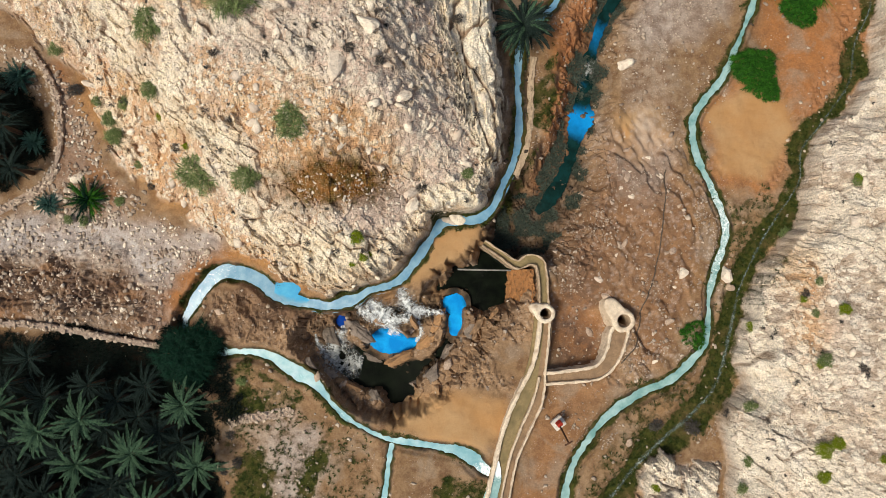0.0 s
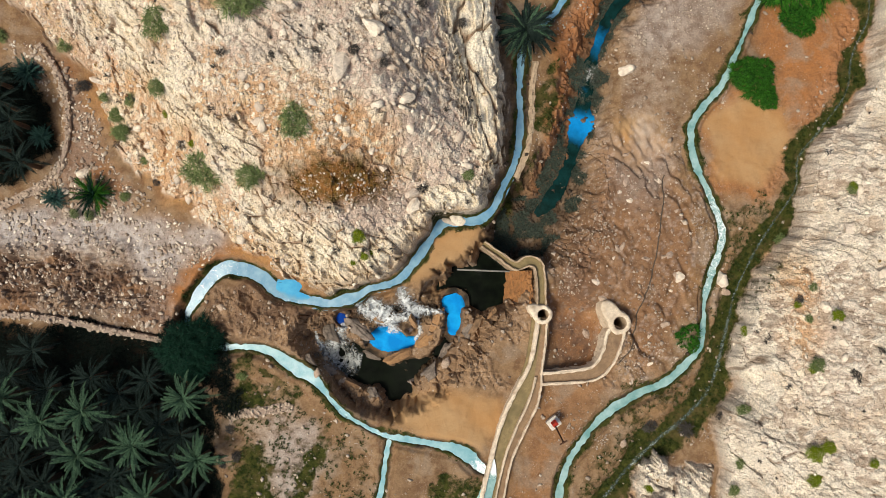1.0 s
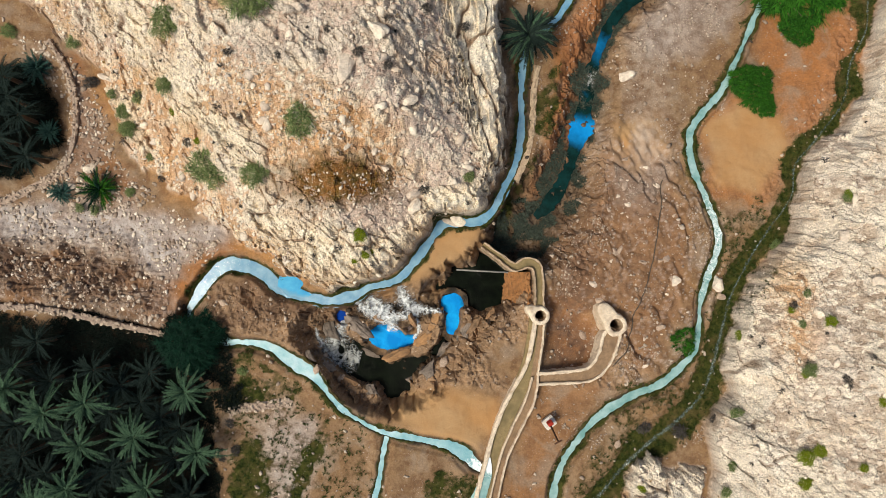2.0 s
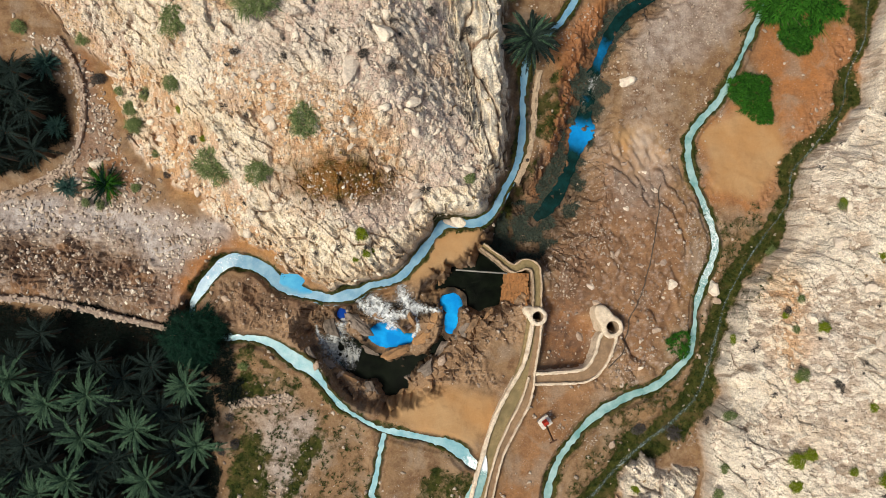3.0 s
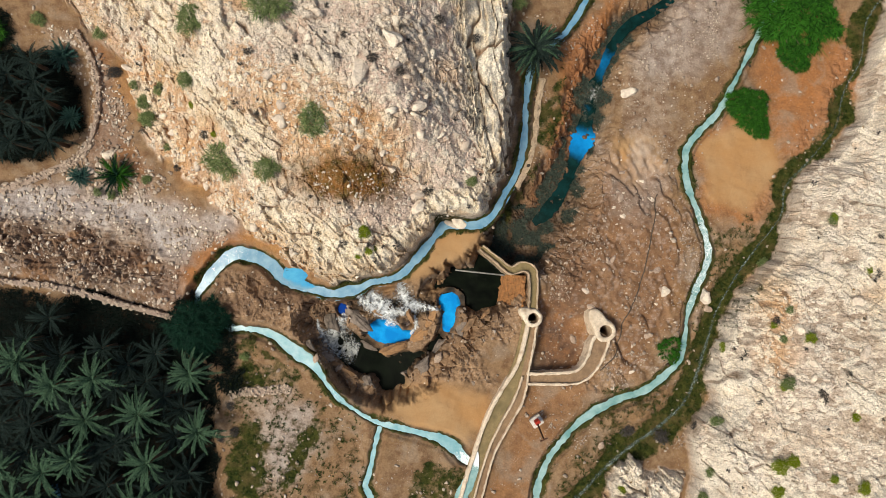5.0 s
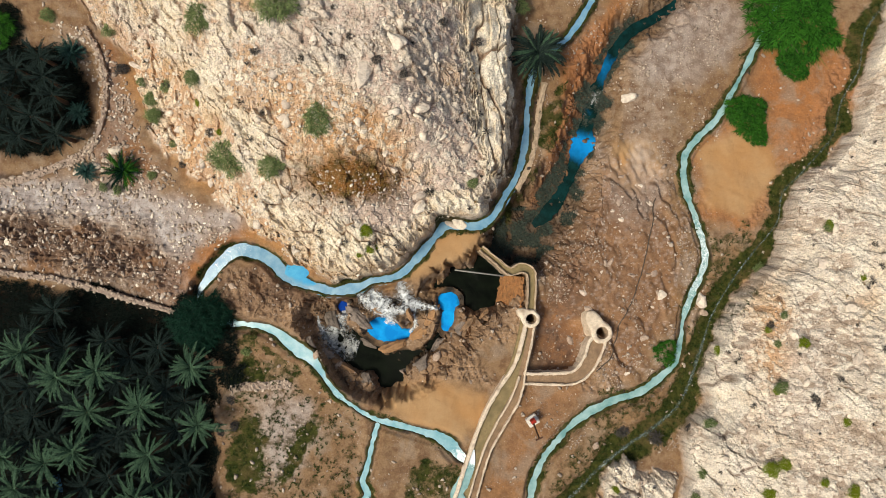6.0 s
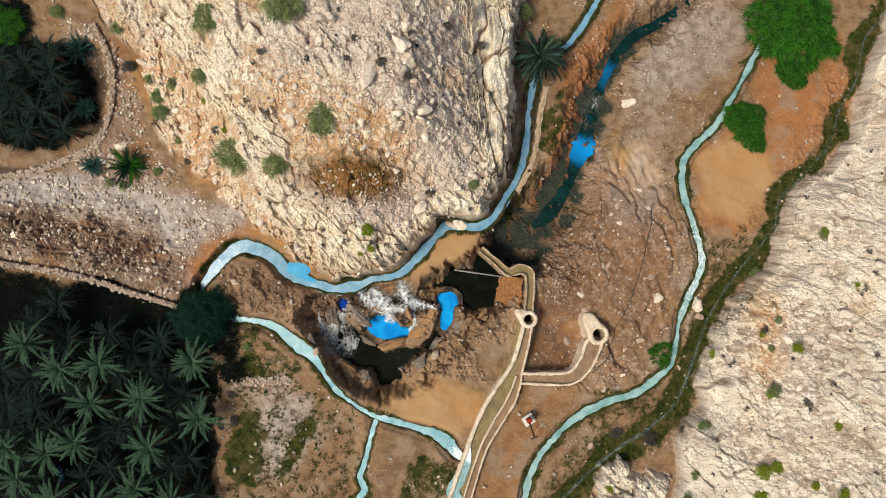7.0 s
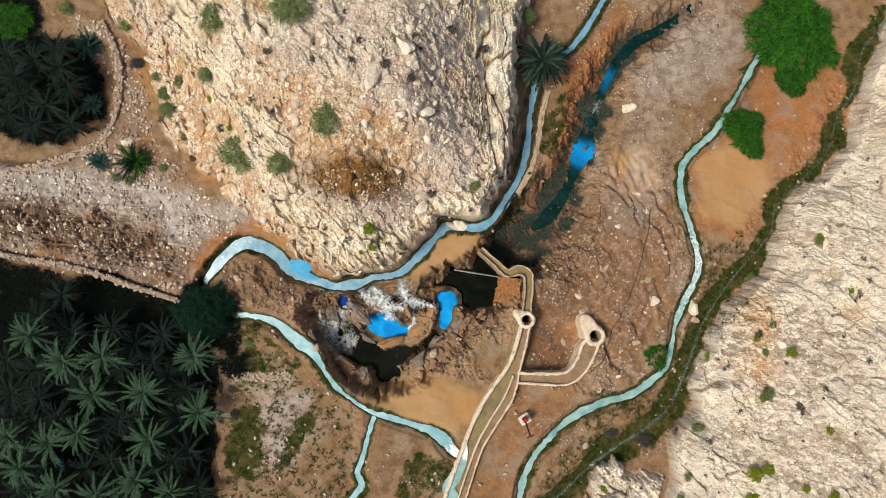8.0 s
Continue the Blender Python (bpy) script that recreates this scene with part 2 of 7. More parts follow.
RED_GORGE = [
    (14.87, 25.52), (19.17, 28.88), (20.52, 31.55), (21.85, 32.9), (19.8, 25.56),
    (17.78, 18.95), (15.1, 9.77), (12.47, 6.51), (13.16, 13.02), (15.82, 19.59),
]
SILT_EAST = [
    (31.55, 15.08), (35.6, 17.45), (40.58, 15.73), (41.45, 12.33), (36.81, 7.85),
    (32.59, 8.93),
]
SILT_TERRACE = [
    (-4.26, -13.65), (2.11, -13.04), (7.23, -14.02), (6.58, -17.82), (4.66, -19.07),
    (-1.07, -17.46), (-4.89, -15.86),
]
SILT_CANAL = [
    (2.76, 5.2), (5.99, 5.2), (5.98, 3.26), (2.76, 1.33), (-1.1, -0.92),
    (-2.38, -0.6), (0.83, 3.26),
]
SILT_NORTH = [
    (21.69, 15.68), (26.3, 16.36), (27.57, 12.43), (24.25, 9.8), (20.99, 11.75),
]
SOIL_TOP = [
    (-16.79, 18.35), (-10.98, 17.27), (-6.52, 12.81), (-0.96, 12.84), (-3.18, 10.59),
    (-14.24, 10.55), (-15.37, 13.89),
]
SOIL_FLANK = [
    (-33.14, 16.22), (-28.49, 14.99), (-22.86, 9.38), (-22.2, 5.94), (-26.55, 8.74),
    (-32.15, 12.47),
]
SOIL_LOW = [
    (-11.08, 7.34), (-3.23, 7.36), (-1.53, 5.11), (-6.59, 4.53), (-11.07, 5.37),
]
SOIL_EAST = [
    (39.57, 0.04), (43.07, -1.12), (44.06, -9.2), (38.16, -11.47), (34.12, -9.16),
]
SOIL_EAST_LOW = [
    (41.59, -14.91), (46.79, -12.65), (46.56, -21.77), (42.6, -21.73),
]
SLABS = [
    (1.97, 30.42), (9.59, 30.5), (9.51, 10.89), (6.18, 8.76), (4.68, 13.91),
    (3.18, 21.82),
]
CRAG_WEST = [
    (-24.79, -3.48), (-23.23, -0.6), (-21.01, -0.28), (-18.44, -1.88), (-15.23, -3.49),
    (-11.71, -4.14), (-12.62, -10.21), (-15.19, -8.29), (-18.39, -6.36), (-22.21, -6.04),
]
CRAG_SOUTH = [
    (4.68, -5.09), (7.26, -2.53), (9.2, -1.24), (11.46, -1.25), (10.8, -5.1),
    (10.14, -7.66), (7.25, -7.65), (5.96, -10.2), (8.51, -13.39), (5.31, -12.74),
    (2.11, -12.09), (-2.36, -13.34), (-5.53, -14.91), (-9.98, -13.31), (-11.26, -10.77),
    (-3.63, -12.7), (1.47, -10.18),
]
CRAG_EAST = [
    (18.4, 15.01), (20.36, 13.71), (20.65, 9.79), (19.61, 3.93), (15.66, -2.54),
    (13.09, 0.69), (15.07, 5.22), (17.71, 9.78),
]
CRAG_SLOPE = [
    (22.9, 6.53), (28.17, 8.5), (28.72, 0.04), (26.69, -5.13), (23.41, -7.69),
    (20.85, -3.83), (18.27, -1.25), (19.6, 2.63),
]
CRAG_BANK = [
    (19.51, -7.68), (22.76, -7.69), (24.01, -11.54), (21.4, -13.45), (18.82, -12.8),
]
CRAG_RED = [
    (15.86, 26.19), (19.18, 29.54), (19.8, 25.56), (17.78, 18.95), (15.1, 11.07),
    (12.48, 7.16), (11.84, 10.41), (14.49, 16.3), (16.48, 20.91),
]
CRAG_NORTH = [
    (41.8, 13.67), (45.62, 20.87), (48.7, 29.47), (51.37, 32.48), (50.33, 24.7),
    (45.86, 16.03), (41.32, 9.5), (37.33, 6.48),
]
FLANK = [
    (-45.23, 27.93), (-41.71, 26.14), (-37.63, 21.64), (-35.27, 13.61), (-29.43, 7.92),
    (-23.09, 4.3), (-24.32, 2.86), (-31.31, 6.43), (-38.25, 9.32), (-41.86, 12.45),
    (-38.89, 16.76), (-40.02, 22.15), (-44.32, 25.25),
]
MOSS_KERB = [
    (12.54, 18.91), (13.73, 21.55), (15.32, 24.2), (15.83, 21.57), (14.82, 17.61),
    (13.48, 12.37), (11.18, 8.46), (8.58, 4.88), (6.96, 4.23), (9.23, 8.13),
    (11.72, 12.69),
]
# Ground painted dark for the shade under the western palms.
GROUND_SHADE_WEST = [
    (-44.54, 24.58), (-42.46, 20.82), (-42.79, 16.53), (-45.65, 13.49), (-50.43, 12.78),
    (-60, 16), (-70, 20), (-70, 32), (-50, 30), (-50.92, 25.87),
]
RED_RUBBLE = [
    (-48.6, 3.25), (-39.1, 3.58), (-32.7, 1.65), (-27.56, 0.04), (-28.76, -5.1),
    (-35.78, -3.81), (-48.49, -1.24), (-60, 0), (-60, 4),
]
ASH_FIELD = [
    (-19.71, -15.36), (-15.25, -14.11), (-12.66, -17.95), (-15.17, -23.65), (-16.42, -26.16),
    (-19.59, -26.14), (-20.29, -20.44),
]
CREAM_RIDGE = [
    (-33.88, 29.50), (-26.90, 26.79), (-27.19, 22.91), (-23.43, 19.35), (-19.72, 16.03),
    (-16.11, 13.21), (-15.97, 11.35), (-18.73, 10.91), (-20.42, 14.40), (-23.99, 16.70),
    (-27.08, 21.34), (-31.89, 25.91),
]
CREAM_SPUR = [
    (-20.67, 11.18), (-18.25, 10.39), (-13.89, 5.60), (-8.46, 4.35), (-3.36, 3.27),
    (-1.01, 4.75), (-3.13, 2.44), (-4.14, 0.66), (-9.01, -0.88), (-11.42, 0.04),
    (-14.60, 3.12), (-18.16, 6.54),
]
CREAM_MOUTH = [
    (-1.29, 8.74), (2.49, 8.76), (6.32, 8.34), (6.32, 6.18), (2.75, 6.14),
    (-0.72, 5.62),
]
CREAM_EDGE = [
    (-37.91, 20.72), (-35.52, 20.34), (-32.69, 13.89), (-32.94, 11.08), (-35.41, 13.75),
    (-36.87, 16.43),
]
OCHRE_SLOPE = [
    (-36.82, 26.17), (-32.21, 24.31), (-25.06, 18.21), (-21.81, 13.91), (-19.82, 10.03),
    (-19.65, 7.24), (-24.05, 7.05), (-30.20, 11.03), (-34.37, 16.98), (-37.20, 22.33),
]
OCHRE_TOP = [
    (-17.00, 18.24), (-12.56, 18.02), (-11.33, 15.51), (-6.15, 16.26), (-2.03, 13.61),
    (-2.16, 9.88), (-8.54, 10.62), (-14.71, 10.89), (-16.05, 13.44),
]
OCHRE_FOOT = [
    (-12.38, 0.36), (-8.29, -0.38), (-4.18, 0.35), (-2.29, 2.50), (0.48, 5.60),
    (2.75, 6.14), (0.18, 4.40), (-2.38, 1.64), (-4.32, -1.24), (-10.05, -2.00),
]
OCHRE_EAST = [
    (37.66, 0.04), (39.27, -1.18), (39.18, -9.41), (37.17, -11.79), (36.01, -7.24),
]
OCHRE_EAST_TOP = [
    (46.72, 0.64), (47.78, 1.51), (46.75, -3.71), (45.96, -3.48),
]
ASH_TOP = [
    (-17.10, 26.15), (1.84, 27.48), (4.21, 17.42), (5.47, 10.06), (0.74, 8.77),
    (-2.03, 13.61), (-6.16, 16.55), (-10.51, 19.19), (-16.40, 21.36),
]
ASH_APRON = [
    (-9.00, 5.48), (-6.60, 7.35), (-2.14, 9.22), (-0.71, 7.62), (-2.77, 5.31),
    (-6.21, 4.38),
]
ASH_EAST = [
    (40.04, -4.79), (42.45, -4.72), (42.33, -11.35), (40.16, -14.44), (38.31, -12.86),
]
ASH_RUBBLE = [
    (-60.13, 9.98), (-42.92, 8.86), (-32.92, 8.35), (-29.45, 6.80), (-22.82, 6.11),
    (-21.50, 5.14), (-26.06, 3.24), (-27.37, 0.04), (-31.41, 0.69), (-33.54, 4.58),
    (-49.29, 5.57), (-58.56, 5.85),
]
DARK_RUBBLE = [
    (-58.53, 3.91), (-45.31, 4.59), (-39.38, 3.61), (-32.82, 2.63), (-31.67, -1.24),
    (-37.53, -1.26), (-42.64, 0.04), (-58.35, 0.69),
]
RED_FLANK = [
    (-38.91, 25.32), (-37.54, 18.40), (-33.63, 11.74), (-32.94, 9.13), (-35.01, 9.16),
    (-39.17, 13.16), (-38.90, 19.74),
]
UMBER_BANK = [
    (-26.87, -2.56), (-22.69, -0.59), (-18.63, 0.04), (-15.93, -2.21), (-10.05, -3.15),
    (-7.68, -4.22), (-12.89, -5.51), (-18.16, -4.07), (-22.67, -5.04), (-25.30, -5.05),
]
UMBER_RIM = [
    (-12.64, -11.18), (-7.61, -14.27), (-6.17, -16.19), (-2.50, -14.18), (-4.53, -11.45),
    (-10.62, -9.43), (-13.96, -8.32),
]
UMBER_GORGE = [
    (1.51, -10.43), (5.99, -7.69), (9.14, -5.07), (9.35, -0.63), (5.66, -1.32),
    (2.23, -5.36), (0.20, -9.46),
]
UMBER_BASIN = [
    (13.11, -5.12), (18.39, -7.10), (17.98, -10.43), (13.08, -10.91),
]
UMBER_SLOPE = [
    (15.76, 5.46), (19.23, 9.89), (20.80, 3.91), (19.36, -2.51), (17.65, -5.13),
    (14.83, -1.23),
]
# Brown earth below the terrace wall, its colour darkened for shade.
UMBER_GROVE_SHADE = [
    (-59.04, -2.56), (-45.91, -4.24), (-36.69, -5.88), (-29.98, -7.17), (-30.86, -10.53),
    (-59.43, -9.13),
]
OLIVE_FIELD = [
    (-22.17, -17.84), (-18.37, -16.60), (-17.65, -25.58), (-22.72, -25.54),
]
OLIVE_BANK = [
    (-22.54, -10.20), (-20.30, -10.20), (-15.18, -11.80), (-13.93, -13.44), (-18.40, -13.42),
    (-22.23, -12.13),
]
PALE_FIELD = [
    (-18.37, -16.60), (-13.60, -15.35), (-12.61, -19.80), (-15.12, -24.21), (-17.68, -22.30),
]
OCHRE_SKIRT = [
    (-20.89, 5.39), (-15.13, 4.74), (-11.48, -0.27), (-13.98, -0.92), (-17.10, 1.32),
    (-20.59, 3.24),
]
UMBER_TOWER = [
    (13.17, 0.71), (18.10, 2.60), (18.27, -5.12), (14.16, -5.15),
]
PALE_TOP = [
    (23.89, 26.39), (28.79, 31.99), (37.62, 32.89), (36.18, 27.54), (30.84, 23.53),
    (25.66, 22.26),
]
PALE_STEPS = [
    (19.47, 16.00), (22.68, 11.61), (24.77, 14.93), (27.19, 10.33), (23.33, 5.19),
    (19.54, 9.72),
]
# Ground painted dark for the shade round the bush over the stream.
GROUND_SHADE_BUSH = [
    (-30.39, -5.49), (-26.97, -3.88), (-22.38, -5.68), (-21.87, -10.18), (-20.63, -13.41),
    (-22.53, -14.35), (-23.84, -11.49), (-30.21, -10.53),
]
SUNK = [(BASIN, -0.7, 2), (GROVE_SOUTH, -3.2, 4.0), (GROVE_WEST, -3.4, 1.4), (LEFT_FIELD, -0.8, 1.5)]
MOSS = [(MOSS_FIELD, 1.05), (MOSS_STRIP, 0.95), (MOSS_BANK, 0.75), (MOSS_DARK, 0.8), (MOSS_SOUTH, 0.72), (MOSS_EAST, 0.5), (MOSS_LOW, 0.48), (MOSS_KERB, 0.8), (LEFT_FIELD, 0.36), (OLIVE_FIELD, 0.8), (OLIVE_BANK, 0.62)]
CRAGS = [(DARK_RUBBLE, 0.8), (FLANK, 0.2), (CRAG_WEST, 1), (CRAG_SOUTH, 1), (CRAG_EAST, 0.9), (CRAG_SLOPE, 0.4), (CRAG_BANK, 0.6), (CRAG_RED, 0.8), (CRAG_NORTH, 0.6), (RED_RUBBLE, 0.6)]
RED = [(RED_FLANK, 0.7), (RED_EAST, 0.85), (RED_SOUTH, 0.38), (RED_WEST, 0.8), (RED_GORGE, 1.0), (BASIN, 0.6), (BADLAND, 0.35)]
SILT = [SILT_EAST, SILT_TERRACE, SILT_CANAL, SILT_NORTH]
HOLLOW = (-8.29, 9.04, 7.2, 3.0)
CREAM = [(CREAM_RIDGE, 0.9), (CREAM_SPUR, 1.0), (CREAM_MOUTH, 1.0), (CREAM_EDGE, 0.8), (SLABS, 0.9)]
OCHRE = [(OCHRE_SKIRT, 0.9), (OCHRE_SLOPE, 0.7), (OCHRE_TOP, 0.8), (OCHRE_FOOT, 1.0), (OCHRE_EAST, 0.85), (OCHRE_EAST_TOP, 0.9)]
ASH = [(ASH_TOP, 0.9), (ASH_APRON, 1.0), (ASH_EAST, 0.7), (ASH_RUBBLE, 1.0), (PALE_FIELD, 0.5), (PALE_TOP, 0.42), (PALE_STEPS, 0.35)]
UMBER = [(DARK_RUBBLE, 1.0), (UMBER_BANK, 0.7), (RED_RUBBLE, 0.55), (UMBER_RIM, 0.2), (UMBER_GORGE, 0.3), (UMBER_BASIN, 1.0), (UMBER_TOWER, 0.8), (UMBER_SLOPE, 0.55), (BADLAND, 0.4), (RED_FLANK, 0.4), (UMBER_GROVE_SHADE, 1.0)]
# Lines where bare rock shows, with their reach; patches of soil.
BARE_RIDGES = [
    ([(-37.04, 29.54), (-32.9, 26.59), (-28.75, 23.04), (-24.62, 20.09), (-21.06, 16.24), (-16.93, 12.7)], 2.6),
    ([(-32.79, 20.62), (-31.84, 16.47), (-29.16, 12.35), (-25.04, 8.83)], 1.4),
    ([(-19.55, 11.5), (-18.63, 8.26), (-15.1, 4.73), (-11.57, 1.8), (-8.63, -0.25), (-4.54, 0.92), (-1.01, 4.17), (2.53, 6.54), (5.79, 7.74)], 2.6),
    ([(-14.11, 26.77), (-9.35, 22), (-6.38, 20.82)], 1.5),
    ([(6.74, 28.8), (7.31, 19.72), (7.29, 11.32)], 2.6),
    ([(40.42, 10.85), (40.32, 6.03), (37.81, 1.83), (34.1, -2.94), (32.22, -7.08), (30.95, -11.79)], 3.2),
    ([(47.39, 21.23), (48.47, 15.13), (47.1, 9.06)], 2.5),
    ([(29.08, -16.47), (30.81, -20.56), (31.95, -23.48)], 2),
    ([(40.88, 3.63), (44.44, 0.04), (46.76, -4.74)], 2),
    ([(21.31, -20.49), (23.66, -22.25)], 2),
    ([(43.02, -9.48), (44.06, -16.56), (46.33, -22.43)], 2),
]
SOIL = [SOIL_TOP, SOIL_FLANK, SOIL_LOW, SOIL_EAST, SOIL_EAST_LOW]
# Masonry channels that stand on built-up ground: x, y, half width, top level.
AQUEDUCT = [
    (6.10, 2.78, 0.42, 0.9), (7.82, 1.44, 0.42, 0.9), (9.46, 0.23, 0.5, 1.0), (10.85, 0.68, 0.62, 1.1),
    (11.86, 0.17, 0.62, 1.15), (12.08, -1.54, 0.55, 1.3), (11.97, -4.24, 0.55, 1.5),
]
MILL_RACE = [
    (11.95, -5.49, 0.66, 1.55), (11.57, -7.82, 0.72, 1.5), (10.94, -10.64, 0.85, 1.4), (9.81, -13.79, 1.5, 1.25),
    (8.18, -16.93, 1.5, 1.1), (6.86, -20.06, 1.25, 1.0), (5.92, -23.19, 1.3, 0.9), (5.10, -26.32, 1.35, 0.8),
    (4.34, -29.43, 1.4, 0.75),
]
SIDE_RACE = [
    (11.39, -11.97, 0.7, 1.3), (12.14, -11.97, 0.72, 1.35), (15.28, -11.90, 0.78, 1.45), (17.41, -11.52, 0.85, 1.55),
    (18.79, -10.01, 0.95, 1.65), (19.60, -7.87, 1.05, 1.75), (20.12, -6.87, 0.8, 1.75),
]
CHANNELS = [AQUEDUCT, MILL_RACE, SIDE_RACE]
# Shafts of the mill towers: x, y, radius.
SHAFTS = [(12.02, -5.13, 0.85), (20.18, -6.45, 1)]


def land(x, y):
    """Ground level and what lies on it (rock, moss, wet with painted bank shade, gravel, red earth, pale silt) at
    places of the plan.
    """
    wob = 1.3 * (fbm(x / 3.1, y / 3.1, 4, 5) - 0.5)
    nib = fbm(x / 0.45, y / 0.45, 2, 25)
    wob2 = 1.1 * (fbm(x / 1.1, y / 1.1, 3, 15) - 0.5)
    # base: a terrace, falling to the west
    z = 0.25 + 1.0 * (fbm(x / 14, y / 14, 3, 21) - 0.5) - 1.9 * step(-20, -40, x)
    z = z + 0.25 * (fbm(x / 1.6, y / 1.6, 4, 31) - 0.5)
    # banks and shallow gullies of the bare slope between gorge and eastern stream
    badland = np.clip(step(-7, -1, inside(BADLAND, x, y) + 2 * wob) , 0, 1)
    ridge = np.abs(fbm(x / 4.2 + 0.3 * y / 4.2, y / 7.0, 4, 41) - 0.5) * 2
    z = z + badland * (0.5 - 0.7 * step(0.0, 0.2, 0.2 - ridge) * vnoise(x / 5, y / 5, 47) + 0.8 * (fbm(x / 2.2, y / 3, 4, 43) - 0.5))
    for poly, level, wide in SUNK:
        z = z + (level - z) * step(-wide, wide * 0.4, inside(poly, x, y) + wob * 0.8)
    # hills
    c1, c2, ownc, leanc = cells(x / 1.9 + wob * 0.3, y / 1.9, 77)
    k1, k2, ownk, leank = cells(x / 0.85, y / 0.85 + wob2 * 0.4, 79)
    chip = 1.1 * (ownc - 0.5) + 0.6 * (ownk - 0.5) + 0.5 * leank
    dw = inside(HILL_WEST, x, y) + wob * 0.7 + wob2 * 0.3 + 0.7 * chip
    de = inside(HILL_EAST, x, y) + wob * 0.7 + wob2 * 0.5 + 0.25 * chip
    ds = inside(OUTCROP, x, y) + wob * 0.6 + wob2 * 0.5 + 0.6 * chip
    soft = step(-14, -26, x + 0.25 * y)              # the west flank is a gentle slope
    face = (2.8 * step(-0.25, 0.4, dw) + 2.8 * step(0.4, 1.6, dw)) * (1 - soft) + soft * 3.2 * step(-0.5, 8, dw)
    crown = (9.0 - 1.5 * soft) * step(1.0, 15, dw) * (0.75 + 0.5 * step(-30, 5, x)) * 0.78
    west = face + crown
    east = (2.4 * step(-0.25, 0.35, de) + 2.6 * step(0.6, 2.6, de)) + 6.4 * step(1.0, 15, de)
    crop = 1.5 * step(-0.2, 0.9, ds)
    hill = west + east + crop
    rock = np.maximum(np.maximum(step(-0.5, 0.35, dw), step(-0.5, 0.35, de)), step(-0.4, 0.3, ds))
    # bedding: plates along the strike, parted by cracks, and debris with stones between them
    warp = 1.6 * (fbm(x / 6, y / 6, 3, 51) - 0.5)
    warp2 = 1.0 * (fbm(x / 1.9, y / 1.9, 3, 53) - 0.5)
    upright = step(-1.0, 1.0, inside(SLABS, x, y) + wob)
    turn = -0.80 * (1 - upright) + upright * 1.66
    u, v = x * np.cos(turn) + y * np.sin(turn), -x * np.sin(turn) + y * np.cos(turn)
    d1, d2, own, lean = cells(u / (3.2 + 4.5 * upright + 1.2 * (x > 20)) + 0.4 * warp, v / (1.3 + 0.6 * upright + 0.7 * (x > 20)) + 0.9 * warp + 0.2 * warp2, 71)
    e1, e2, owne, leane = cells(x / 0.8 + 0.6 * warp, y / 0.8 + 0.5 * warp2, 73)
    s1, s2, owns, leans = cells(x / 0.40 + 0.3 * warp2, y / 0.40, 75)
    likely = 0.5 + 1.7 * (fbm(x / 5 + 5, y / 5, 4, 81) - 0.5) - 0.03 - 0.10 * step(-4, -12, x) + 0.15 * upright + 0.3 * (ds > -0.4) + 0.17 * step(18, 26, x)
    for line, reach in BARE_RIDGES:
        likely = likely + 0.24 * (1 - step(0.3 * reach, reach, along(np.array(line), x, y)[0]))
    tones = []
    for group in (CREAM, OCHRE, ASH):
        tone = np.zeros(x.shape)
        for poly, much in group:
            tone = np.maximum(tone, much * step(-1.3, 1.1, inside(poly, x, y) + 2.2 * wob + 1.2 * wob2))
        tones.append(tone)
    cream, ochre, ash = tones
    likely = likely + 0.34 * cream - 0.16 * ochre - 0.14 * ash
    for poly in SOIL:
        likely = likely - 0.22 * step(-1.5, 1.0, inside(poly, x, y) + wob)
    plate = step(0.44, 0.58, likely + 0.16 * (nib - 0.5))
    bed = v / 0.9 + 0.8 * warp + 0.3 * own + 0.22 * warp2
    saw = bed - np.floor(bed)
    broken = step(0.34, 0.58, vnoise(u / 3.0, v / 1.6, 83) - 0.15 * upright)
    gap = (1 - step(0.01, 0.09, d2 - d1)) * step(0.42, 0.66, vnoise(x / 1.7, y / 1.7, 85) + 0.3 * upright)
    gap2 = (1 - step(0.02, 0.13, e2 - e1)) * step(0.5, 0.75, vnoise(x / 2.3, y / 2.3, 89)) * (1 - upright)
    step_in = (1 - step(0.0, 0.14, saw)) * broken * (0.25 + 0.75 * upright)
    bulge = 1.1 * np.abs(fbm(u / 3.4 + 0.5 * warp, v / 1.5, 4, 57) - 0.5) - 0.9 * np.abs(fbm(u / 1.5, v / 0.9 + warp, 3, 59) - 0.5)
    slab = (0.14 + 0.3 * upright) * saw * broken + (1 - 0.7 * upright) * (1.3 + 1.1 * cream - 0.5 * (x > 20)) * bulge + (0.42 + 0.3 * (x > 20)) * (own - 0.4) + (0.65 + 0.5 * (x > 20)) * lean - (0.24 + 0.4 * upright) * gap + (1 - 0.8 * upright) * (0.14 * (owne - 0.5) + 0.40 * leane - 0.08 * gap2 + 0.32 * (fbm(u / 1.3, v / 0.5, 4, 87) - 0.5))
    lump = np.clip(e2 - e1, 0, 0.5) * 2 * (owne > 0.62) * (0.4 + owne)
    pebble = np.clip(s2 - s1, 0, 0.45) / 0.45 * (owns > 0.6) * owns
    debris = 0.16 * lump + 0.10 * pebble + 0.5 * (fbm(x / 1.4, y / 1.4, 4, 95) - 0.5) - 0.2
    rough = 1.7 * (fbm(x / 5, y / 5, 4, 91) - 0.5) + plate * slab + (1 - plate) * debris + (0.42 - 0.32 * upright) * (1 - 0.45 * cream) * (fbm(x / 0.5, y / 0.5, 3, 97, 0.75) - 0.5)
